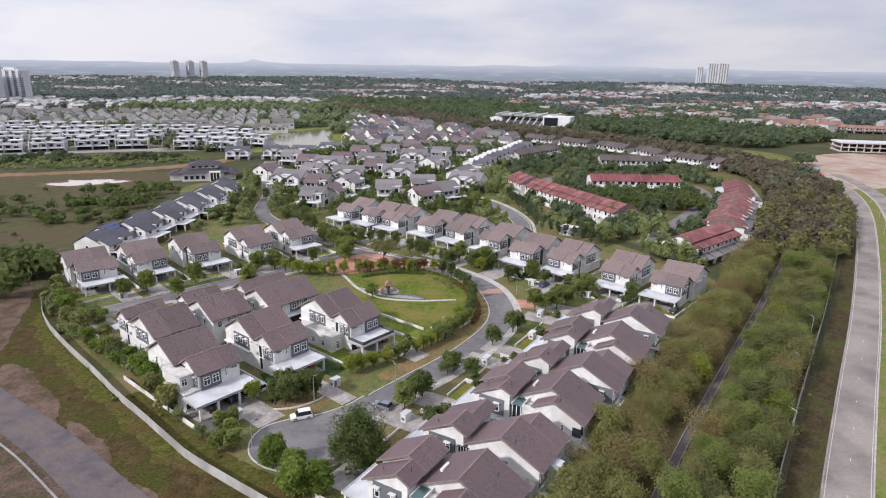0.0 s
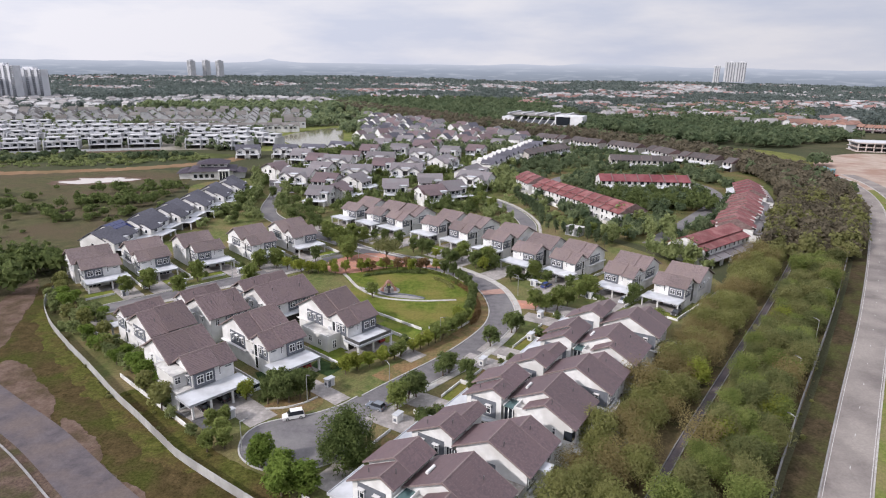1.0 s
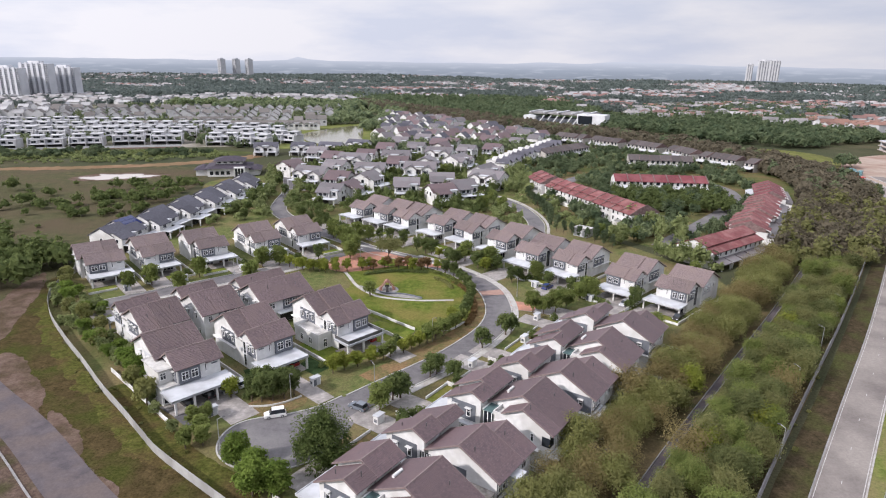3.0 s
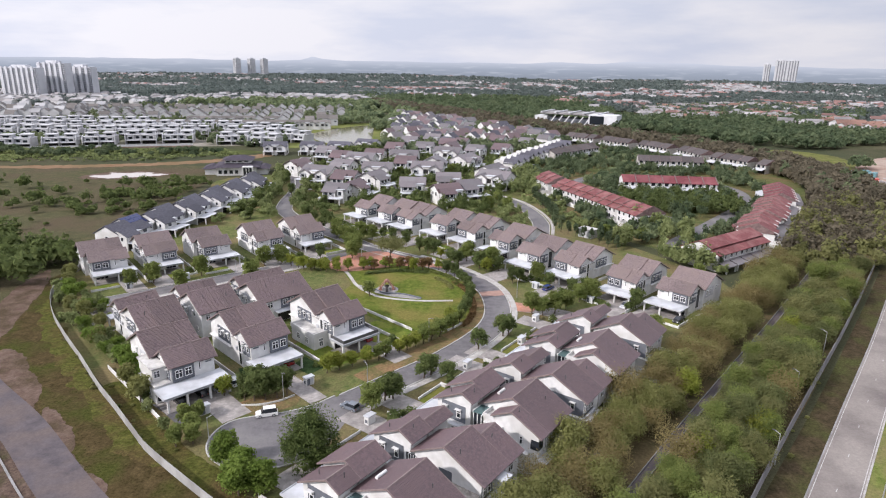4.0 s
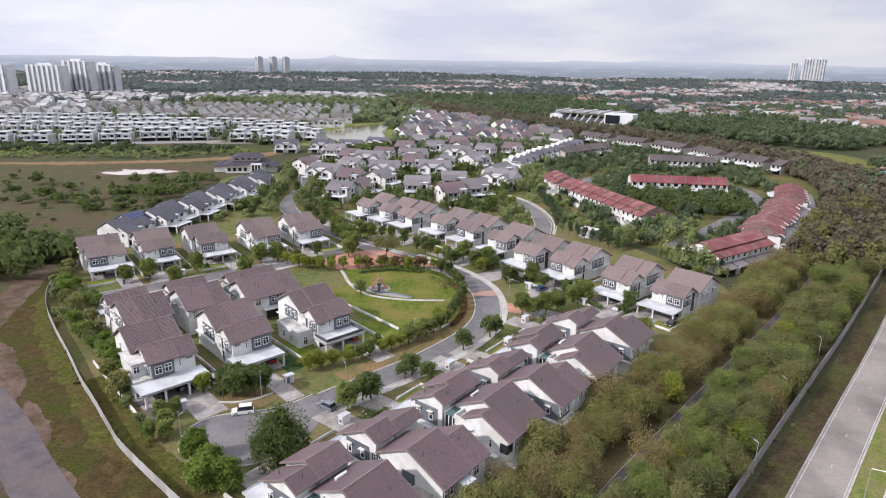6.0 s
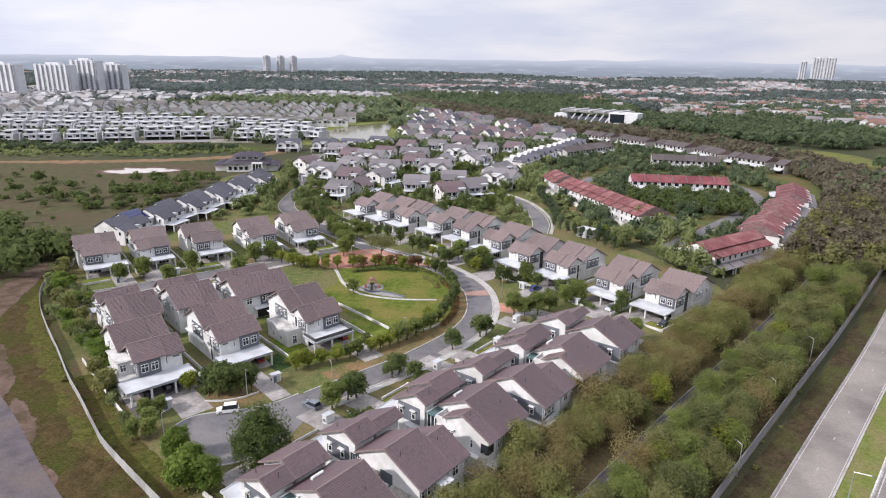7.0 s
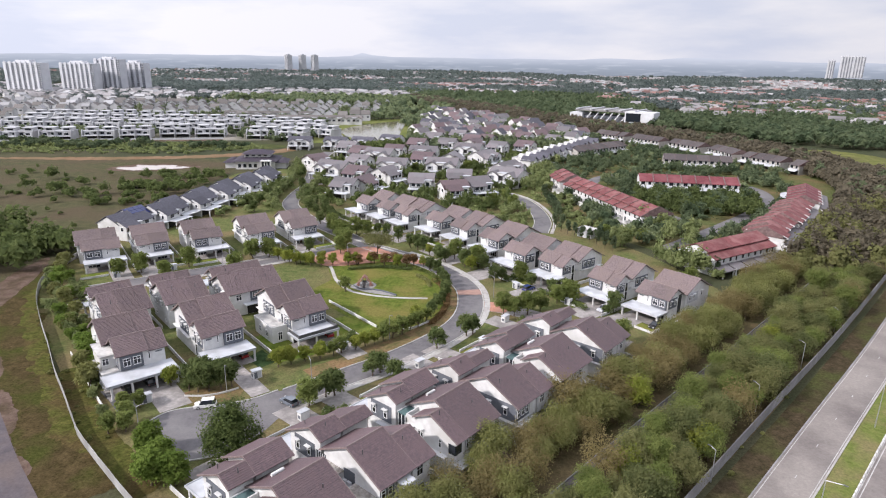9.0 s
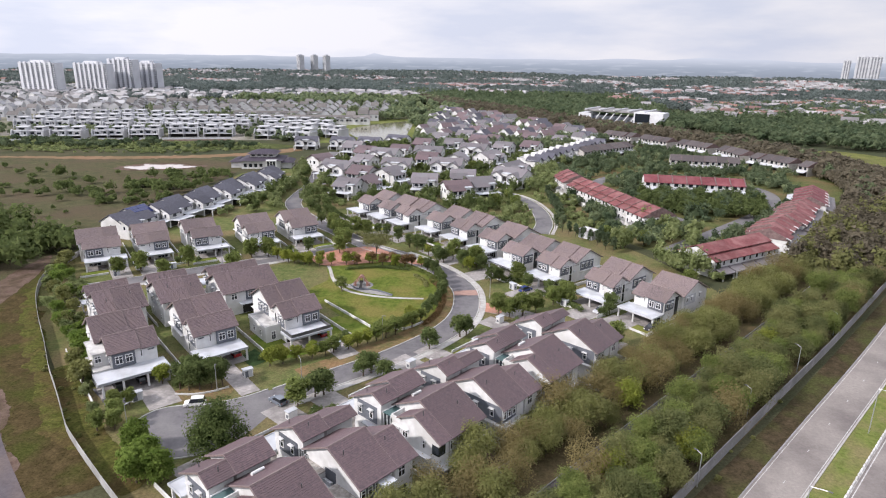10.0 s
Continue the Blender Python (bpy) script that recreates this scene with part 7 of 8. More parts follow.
town("far_town", scatter(FAR_LAND, 12000, 25, lambda x, y: built_up(x, y) > 0.0), [M_TOWNGREY, M_TOWNGREY, M_TOWNPALE, M_TOWNGREY, M_TOWNRED], 7, "distant town:")

# ---------------------------------------------------------------- far woods and scrub
WOODS_EAST = [(150, 660), (208, 600), (240, 540), (268, 530), (290, 524), (335, 560), (400, 590), (410, 640), (385, 662), (358, 700), (320, 735), (250, 748), (190, 790), (150, 770)]
woodland("far_woodland", fill(WOODS_EAST, 7.0, 1, (3.2, 6), (6, 10)) + fill([(262, 424), (270, 424), (272, 436), (262, 434)], 3, 30, (3, 4.5), (7, 9)), 72, M_WOOD, "dense green woodland beyond the terraces", 51, 0.75, True)
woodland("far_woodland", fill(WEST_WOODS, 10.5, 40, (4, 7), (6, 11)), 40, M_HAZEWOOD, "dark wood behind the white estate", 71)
woodland("far_woodland", fill(NEAR_EAST, 7.6, 38, (3.0, 5.0), (6, 11)), 60, M_WOOD, "dark trees between the villas", 68, 0.7, True)
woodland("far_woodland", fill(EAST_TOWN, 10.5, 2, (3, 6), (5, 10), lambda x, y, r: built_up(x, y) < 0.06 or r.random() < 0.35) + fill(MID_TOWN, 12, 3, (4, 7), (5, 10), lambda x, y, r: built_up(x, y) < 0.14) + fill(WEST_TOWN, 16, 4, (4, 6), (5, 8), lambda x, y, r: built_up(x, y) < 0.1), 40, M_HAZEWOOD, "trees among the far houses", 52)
woodland("far_woodland", fill([(-150, 1010), (-70, 905), (20, 790), (80, 735), (170, 770), (190, 870), (190, 1180), (-60, 1180), (-260, 1200)], 9.5, 36, (3.2, 6.5), (6, 11)), 56, M_WOOD, "dense woods behind the estate", 67, 0.75, True)
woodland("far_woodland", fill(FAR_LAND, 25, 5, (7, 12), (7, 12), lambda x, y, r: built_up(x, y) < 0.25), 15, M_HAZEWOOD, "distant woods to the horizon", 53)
woodland("far_woodland", fill([(-170, 640), (-100, 670), (-60, 760), (-70, 960), (-160, 960), (-150, 800)], 14, 6, (3, 6), (6, 10)) + fill([(-90, 610), (-70, 600), (-66, 700), (-80, 780)], 7, 7, (3, 5), (6, 9)) + fill([(-420, 880), (-150, 800), (-120, 960), (-300, 960)], 12, 8, (4, 7), (8, 12)), 60, M_FARWOOD, "green trees round the lake", 54)
woodland("scrub_trees", fill([(-114, 168), (-112, 180), (-118, 196), (-150, 206), (-200, 200), (-190, 165), (-140, 160)], 4.6, 9, (2.8, 5.0), (6, 10)) + fill([(-160, 255), (-130, 250), (-124, 320), (-138, 344), (-168, 330)], 8, 10, (1.4, 2.8), (2, 4.2)) + fill([(-300, 205), (-126, 215), (-132, 330), (-300, 330)], 15, 11, (0.9, 2.2), (1.2, 4)), 220, M_LEAF_DARK, "dark scrub trees on the wasteland", 55, 0.55, True)
SCRUB_SPOTS = [(-188.8, 263.7), (-185.8, 271.2), (-187.6, 291.9), (-163.5, 287.2), (-158.2, 290.6), (-138.7, 277.9), (-128.8, 265.2), (-163.6, 274.4), (-166.2, 266.8), (-132.6, 314.7), (-118.7, 275.9), (-129.6, 284.2), (-155.8, 280.5), (-205.1, 276.0), (-137.3, 288.3), (-213.7, 302.6), (-175.5, 265.5), (-163.8, 310.0)]
woodland("scrub_trees", [(x, y, 0, 2.2 + 0.35 * (i * 5 % 7), 4.2 + 0.7 * (i * 3 % 6)) for i, (x, y) in enumerate(SCRUB_SPOTS)], 420, M_LEAF_DARK, "round dark trees on the wasteland", 70, 0.4, True)
woodland("field_scrub", fill([(-520, 392), (-330, 396), (-180, 424), (-150, 446), (-260, 446), (-520, 426)], 9, 12, (2, 3.5), (2.5, 4.5)), 60, M_WOOD, "scrub on the green field", 56)
woodland("field_scrub", fill([(-560, 372), (-330, 372), (-200, 396), (-150, 424), (-160, 446), (-260, 446), (-560, 426)], 5.2, 42, (0.8, 2.6), (0.8, 2.6)), 90, M_LEAF_GARDEN, "low green scrub on the field", 73, 0.6, True)


def clear_of(x, y, gap=9.5):
    return all((x - a) ** 2 + (y - b) ** 2 > gap * gap for a, b in HOUSE_SPOTS)


HOUSE_SPOTS = [tuple((o.matrix_basis @ Vector((0, 7, 0))).xy) for o in scene.objects if o.get("category") in ("house", "clubhouse") and o.parent is None]
ROAD_SPOTS = [p for line in (MAIN_ROAD, C_ROAD, GREY_ROAD, RED_ROAD) for p in line]


def open_ground(x, y, r):
    return clear_of(x, y) and all((x - a) ** 2 + (y - b) ** 2 > 36 for a, b in ROAD_SPOTS) and r.random() < 0.9


woodland("garden_trees", fill([(-92, 240), (-60, 268), (-36, 268), (20, 232), (44, 250), (46, 330), (34, 372), (60, 440), (0, 440), (-70, 420), (-96, 350)], 6.2, 13, (1.1, 2.1), (2.0, 4.6), open_ground), 300, M_LEAF_GARDEN, "garden trees and shrubs between the houses", 57, 0.5, True)
woodland("garden_trees", fill([(-92, 262), (-60, 272), (-36, 272), (20, 262), (34, 320), (34, 372), (60, 440), (0, 440), (-70, 420), (-96, 350)], 6.6, 39, (1.5, 2.6), (3.6, 6.8), lambda x, y, r: clear_of(x, y, 8.0) and all((x - a) ** 2 + (y - b) ** 2 > 30 for a, b in ROAD_SPOTS)), 330, M_LEAF_DARK, "dark garden trees between the houses", 69, 0.45, True)
woodland("garden_trees", fill(REGION, 5.2, 14, (1.8, 3.2), (4.0, 8.0), lambda x, y, r: clear_of(x, y, 7.5)), 60, M_FARWOOD, "garden trees between the further houses", 58, 0.8)
woodland("garden_trees", fill([(60, 258), (84, 224), (130, 258), (165, 320), (176, 400), (120, 500), (50, 480), (46, 350)], 6.2, 15, (1.3, 2.4), (2.4, 5.2), open_ground), 330, M_FARWOOD, "trees and shrubs between the terraces", 59, 0.5, True)
woodland("garden_trees", fill([(60, 258), (84, 224), (130, 258), (165, 320), (176, 400), (120, 500), (50, 480), (46, 350)], 6.4, 41, (1.8, 3.0), (3.6, 6.4), lambda x, y, r: clear_of(x, y, 8.5) and all((x - a) ** 2 + (y - b) ** 2 > 36 for a, b in ROAD_SPOTS)), 330, M_WOOD, "dark trees between the terraces", 72, 0.45, True)
woodland("lane_trees", fill([(46, 268), (62, 250), (74, 240), (82, 250), (56, 306), (46, 330)], 5.2, 31, (1.2, 2.2), (1.6, 3.6), open_ground) + fill([(84, 238), (94, 232), (100, 244), (92, 262), (80, 262)], 4.5, 32, (1.8, 3.4), (4, 7.5)) + fill([(76, 209), (86, 198), (91.5, 200.5), (84, 210), (79, 216)], 2.4, 33, (1.6, 2.6), (6, 9)) + fill([(92, 196), (98, 199), (96, 202), (91, 199)], 2.2, 34, (1.0, 1.7), (2, 3.2)), 420, M_LEAF_GARDEN, "green trees between the lane and the red terrace", 65, 0.45, True)
woodland("terrace_grove", fill([(82, 284), (136, 284), (142, 320), (86, 322)], 3.1, 16, (1.5, 2.5), (4.0, 6.5)), 300, M_LEAF_DARK, "dark green grove in front of the dark red terrace", 60, 0.5, True)
FRONT_LINE = smooth_line([(82, 541), (116, 505), (147, 468), (163, 434), (186, 397)], 5)
woodland("terrace_front_trees", [(x, y, terrain(x, y), 1.6 + 1.1 * ((i * 7) % 5) / 4, 3.0 + 2.4 * ((i * 3) % 7) / 6) for i, (x, y, a) in enumerate(along(FRONT_LINE, 4.6, 2.0)) if i % 4 != 3], 160, M_FARWOOD, "small trees in front of the long brown terrace", 66, 0.6, True)
woodland("lake_grove", fill([(-80, 414), (-52, 420), (-50, 436), (-60, 446), (-80, 436)], 4.5, 17, (2.6, 4.4), (5, 9)), 260, M_LEAF_DARK, "dark green grove by the lake houses", 61)
woodland("estate_lane_trees", fill([(20, 250), (34, 254), (32, 290), (20, 306), (6, 300)], 5, 18, (1.2, 2.2), (1.8, 3.8), open_ground) + fill([(34, 318), (46, 322), (52, 420), (38, 400)], 5, 19, (2.2, 3.6), (4, 7)), 420, M_LEAF_GARDEN, "roadside trees along the curving lane", 62, 0.45, True)


def distance_backdrop():
    """Blue hazy hills and plain, far behind everything, on a wide arc."""
    verts, faces = [], []
    n, rows = 160, (0.0, 0.4, 0.7, 0.88, 1.0)
    for i in range(n + 1):
        a = radians(18 + 144 * i / n)
        x, y = 3050 * math.cos(a), 3050 * math.sin(a)
        u = i / n * 24
        top = 62 + 9 * noise.noise((u * 0.5, 1.0, 0)) + 7 * noise.noise((u * 1.7, 5.0, 0)) + 3 * noise.noise((u * 5, 9.0, 0))
        top += 13 * math.exp(-((i / n - 0.599) / 0.0045) ** 2) + 7 * math.exp(-((i / n - 0.599) / 0.014) ** 2) + 12 * math.exp(-((i / n - 0.40) / 0.05) ** 2)
        for k in rows:
            verts.append((x, y, -45 + (top + 45) * k))
    m = len(rows)
    for i in range(n):
        for k in range(m - 1):
            faces.append((i * m + k, i * m + m + k, i * m + m + k + 1, i * m + k + 1))
    me = bpy.data.meshes.new("backdrop_distance")
    me.from_pydata(verts, [], faces)
    # haze is painted as a glowing blue-grey ramp, paler with height
    mt = bpy.data.materials.new("glowing_haze_distance")
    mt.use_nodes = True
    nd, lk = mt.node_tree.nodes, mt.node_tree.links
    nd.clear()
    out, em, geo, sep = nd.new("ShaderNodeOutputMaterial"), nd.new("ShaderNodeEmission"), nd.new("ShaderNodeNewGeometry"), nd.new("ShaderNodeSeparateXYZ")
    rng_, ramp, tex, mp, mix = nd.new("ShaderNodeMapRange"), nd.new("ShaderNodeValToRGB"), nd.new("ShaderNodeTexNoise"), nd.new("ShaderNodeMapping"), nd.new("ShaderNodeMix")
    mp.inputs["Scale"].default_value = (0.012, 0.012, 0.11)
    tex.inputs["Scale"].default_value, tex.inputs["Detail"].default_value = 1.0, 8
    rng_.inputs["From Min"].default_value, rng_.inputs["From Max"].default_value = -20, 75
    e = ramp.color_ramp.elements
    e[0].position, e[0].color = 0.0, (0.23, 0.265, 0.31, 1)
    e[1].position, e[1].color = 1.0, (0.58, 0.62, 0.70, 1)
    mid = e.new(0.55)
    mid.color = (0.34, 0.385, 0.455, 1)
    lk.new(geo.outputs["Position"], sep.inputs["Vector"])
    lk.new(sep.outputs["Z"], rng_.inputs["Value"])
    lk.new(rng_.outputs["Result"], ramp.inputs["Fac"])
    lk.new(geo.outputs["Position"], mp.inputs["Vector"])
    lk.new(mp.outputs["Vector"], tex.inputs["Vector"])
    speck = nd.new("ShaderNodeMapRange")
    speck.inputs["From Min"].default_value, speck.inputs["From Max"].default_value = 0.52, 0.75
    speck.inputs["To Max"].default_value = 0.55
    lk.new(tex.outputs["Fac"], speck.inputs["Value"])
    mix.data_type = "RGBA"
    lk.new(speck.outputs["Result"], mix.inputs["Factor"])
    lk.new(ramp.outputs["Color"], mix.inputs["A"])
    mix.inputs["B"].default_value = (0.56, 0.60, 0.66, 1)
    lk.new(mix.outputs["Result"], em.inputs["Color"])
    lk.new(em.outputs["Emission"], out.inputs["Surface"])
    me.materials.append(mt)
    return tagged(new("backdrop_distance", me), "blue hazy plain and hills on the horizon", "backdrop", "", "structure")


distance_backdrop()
strip("lake_path", smooth_line([(-152, 592), (-143, 574), (-137, 550), (-124, 524), (-118, 506), (-121, 488)], 6), 1.3, -1.3, 0.13, M_PAVE, label="pale curving path by the lake", category="path")

verge_line = smooth_line([(-60, 262), (-68, 276), (-71, 292), (-74, 314), (-82, 342), (-93, 380)], 6)
woodland("street_side_trees", [(x + random.Random(i).uniform(-1.5, 1.5), y, 0, 2.3, 4.8) for i, (x, y, a) in enumerate(along(offset_line(verge_line, -1.5), 5.0) + along(offset_line(verge_line, 12.5), 5.0))], 380, M_LEAF_GARDEN, "green trees along both sides of the street", 63, 0.45, True)

woodland("estate_trees", fill([(-420, 600), (-150, 560), (-140, 700), (-180, 880), (-460, 880)], 11, 21, (1.8, 3.4), (4, 8), lambda x, y, r: clear_of(x, y, 8)) + fill([(-430, 440), (-230, 488), (-140, 470), (-130, 540), (-200, 640), (-430, 640)], 9, 22, (1.5, 3.4), (3, 7), lambda x, y, r: clear_of(x, y, 10.5)), 60, M_FARWOOD, "trees between the houses of the white estate", 64)


# ---------------------------------------------------------------- walls, fences and street furniture
def panel_run(name, line, gap, height, thick, material, label, cap=False, post=False, base=0.0):
    """A run of upright panels between plan points, each panel a part."""
    h = new(name)
    pts = along(line, gap)
    shared = None
    for x, y, a in pts:
        if shared is None:
            bm = boxes((0.012, gap - 0.012, -thick / 2, thick / 2, base, height))
            p = part("panel", bm, material, h)
            shared = p.data
        else:
            p = new("panel", shared)
            p.parent = h
        p.matrix_basis = pose(x, y, 0, 0, 0, math.degrees(a))
    if post:
        shared = None
        for x, y, a in pts:
            if shared is None:
                q = part("post", boxes((-0.06, 0.06, -thick / 2 - 0.04, thick / 2 + 0.04, 0, height + 0.04)), material, h)
                shared = q.data
            else:
                q = new("post", shared)
                q.parent = h
            q.matrix_basis = pose(x, y, 0, 0, 0, math.degrees(a))
    return tagged(h, label, "fence")


HOARDING = smooth_line([(-8, 69.5), (-22.2, 79.5), (-26.2, 82.4), (-33, 87.4), (-39.6, 92.5), (-44.3, 97), (-52.2, 104.8), (-60, 112.3), (-70.5, 123.3), (-82.8, 135.8), (-94.8, 149.2), (-104, 163.4), (-108.5, 180), (-111, 196)], 5)
panel_run("site_hoarding", HOARDING, 2.4, 1.9, 0.06, M_FENCEC, "pale metal hoarding along the waste ground")
wall_line = [p for p in offset_line(HIGHWAY, 8.6) if 40 < p[1] < 330]
panel_run("precast_wall", wall_line, 3.0, 2.4, 0.14, M_WALLC, "weathered grey concrete wall beside the highway")
drain = [p for p in offset_line(HIGHWAY, 24.0) if 45 < p[1] < 215]
strip("drain_channel", drain, 0.7, -0.7, 0.07, M_OLDROAD, label="dark service track through the tree belt", category="track")
strip("drain_edge", drain, 0.85, 0.7, 0.3, M_WALLC, 0.35, label="grey concrete drain edge", category="drain")
strip("drain_edge", drain, -0.7, -0.85, 0.3, M_WALLC, 0.35, label="grey concrete drain edge", category="drain")


def low_wall(points, h=0.9, t=0.09, label="low white garden wall", m=M_LOWWALL):
    return tagged(strip("garden_wall", points, t, -t, h, m, h, label=label, category="wall"), label, "wall", "", "structure")


def local(x, y, angle, px, py):
    v = at(x, y, angle) @ Vector((px, py, 0))
    return (v.x, v.y)


def plot(x, y, angle, half=7.3, front=-4.0, back=27.5, drive=(0.6, 5.8), mirror=False, reach=9.0, lawn=None, walls="lr", grass=None):
    """Driveway, apron and garden walls of one house plot."""
    s = -1 if mirror else 1
    a, b = sorted((s * drive[0], s * drive[1]))
    patch("pavement_driveway", [local(x, y, angle, a, 0.4), local(x, y, angle, b, 0.4), local(x, y, angle, b, -reach), local(x, y, angle, a, -reach)], 0.12, M_DRIVE, "grey paved driveway", "driveway", smooth=False)
    if "l" in walls:
        low_wall([local(x, y, angle, -half, front), local(x, y, angle, -half, back)])
    if "r" in walls:
        low_wall([local(x, y, angle, half, front), local(x, y, angle, half, back)])
    if "f" in walls:
        c = -half if s > 0 else half
        d = a - 0.4 if s > 0 else b + 0.4
        low_wall([local(x, y, angle, c, front), local(x, y, angle, d, front)], 0.6)
    if lawn:
        patch("ground_front_lawn", [local(x, y, angle, *p) for p in lawn], 0.085, grass or M_LAWN, "green front garden lawn", smooth=False)


front_lawn = [(-7.1, -3.8), (0.2, -3.8), (0.2, -0.2), (-7.1, -0.2)]
mirror_lawn = [(-0.2, -3.8), (7.1, -3.8), (7.1, -0.2), (-0.2, -0.2)]
for x, y in ((7.9, 111.3), (24.9, 134.5)):
    plot(x, y, 237, 7.3, -4.0, 30, (0.4, 6.0), False, 10.5, front_lawn, "lf", M_PARK)
for x, y in ((-1.4, 99.2), (16.8, 123.2), (33.9, 148.2)):
    plot(x, y, 237, 7.3, -4.0, 30, (0.4, 6.0), True, 10.5, mirror_lawn, "lf", M_VERGE)
plot(-9.6, 86.6, 237, 7.3, -4.0, 30, (-3.0, 4.0), False, 6.0, None, "r")
plot(-37.0, 111.2, 48, 10.2, -3.0, 26, (-2.4, 3.5), False, 11.0, None, "l")
plot(-25.4, 122.3, 48, 8.4, -4.0, 26, (-2.9, 1.0), False, 15.0, None, "lr")
plot(-10.6, 135.6, 48, 8.6, -4.0, 26, (0.4, 5.6), False, 11.0, None, "r")
for i, (x, y, m) in enumerate(((-91.3, 173.2, 0), (-79.9, 181.9, 1), (-65.8, 191.4, 0), (-51.4, 200.6, 1), (-39.6, 210.6, 1))):
    plot(x, y, 42, 7.6, -4.5, 27, (0.4, 6.0), bool(m), 11.0 - i, mirror_lawn if m else front_lawn, "rf")
for i, (x, y, m) in enumerate(((64.6, 161.6, 1), (53.2, 170.6, 0), (39.4, 184.0, 0), (28.0, 193.3, 1), (19.0, 207.8, 1), (7.7, 219.4, 0), (-3.2, 228.7, 1), (-16.9, 236.8, 0), (-26.2, 244.5, 1), (-37.0, 252.0, 1))):
    plot(x, y, -43, 6.9, -4.0, 27, (-1.2, 6.5), bool(m), 12.0 if i > 1 else 9.0, mirror_lawn if m else front_lawn, "rf")
for x, y, m in ((-75.1, 149.0, 0), (-64.5, 159.6, 1), (-51.2, 170.0, 1)):
    plot(x, y, 228, 7.8, -3.5, 25, (0.4, 6.0), bool(m), 9.0, None, "r")
BACK_D = [local(33.9, 148.2, 237, -7.3, 32), local(-9.6, 86.6, 237, 7.3, 32)]
low_wall(BACK_D, 1.6, 0.1, "grey rear garden wall", M_WALLC)
patch("pavement_rear_yard", [local(33.9, 148.2, 237, -7.2, 24.2), local(-9.6, 86.6, 237, 7.2, 24.2), local(-9.6, 86.6, 237, 7.2, 31.8), local(33.9, 148.2, 237, -7.2, 31.8)], 0.07, surface("brown_yard_earth", (0.13, 0.095, 0.065), (0.19, 0.145, 0.105), 0.5, 0.95, 0.2, 5, (0.11, 0.105, 0.05), 0.2), "brown earth back yards", "yard", smooth=False)


patch("pavement_terrace", [(-46.4, 107.4), (-42.6, 104.6), (-38.2, 100.9), (-35.8, 103.6), (-39.5, 107.0), (-42.6, 109.8)], 0.10, surface("dark_terrace_tiles", (0.075, 0.073, 0.078), (0.115, 0.112, 0.118), 1.5, 0.6, grit=0.12), "dark tiled terrace beside the carport", "pavement", smooth=False)
step = None
for i in range(9):
    slab_at = pose(-42.9 - 0.95 * i, 105.6 + 1.0 * i, 0.10, 0, 0, 42)
    if step is None:
        step = tagged(to_object("stepping_slab", boxes((-0.55, 0.55, -0.28, 0.28, 0, 0.06)), M_PAVE), "pale concrete stepping slab in the side garden", "slab", "stepping slabs")
        step.matrix_basis = slab_at
    else:
        tagged(copy_thing(step, slab_at), "", "", "stepping slabs")


def refuse_box():
    h = new("refuse_enclosure")
    part("wall", boxes((-0.95, 0.95, -0.55, 0.55, 0, 1.7)), M_WHITE, h)
    part("top_slab", boxes((-1.07, 1.07, -0.67, 0.67, 1.7, 1.86)), M_SLAB, h)
    part("door", boxes((-0.72, -0.05, -0.60, -0.55, 0.15, 1.5)), M_SLATE, h)
    part("louvre", boxes((-1.0, -0.95, -0.3, 0.3, 0.5, 1.1), (0.95, 1.0, -0.3, 0.3, 0.5, 1.1)), M_SLATE, h)
    part("door", boxes((0.05, 0.72, -0.60, -0.55, 0.15, 1.5)), M_PALE, h)
    return tagged(h, "white rendered refuse enclosure beside a driveway", "refuse enclosure", "refuse enclosures")


put_all(refuse_box(), [at(-3.6, 104.6, 237), at(13.9, 128.0, 237), at(-4.7, 133.6, 48), at(-18.6, 118.0, 48), at(31.0, 155.6, 237), at(-35.2, 105.4, 48), at(-19.2, 197, 40), at(-85, 169, 42), at(-72.5, 178.5, 42), at(-58.5, 189.5, 42), at(26.5, 141.6, 237), at(47.4, 170.4, -43), at(33, 180.6, -43)])


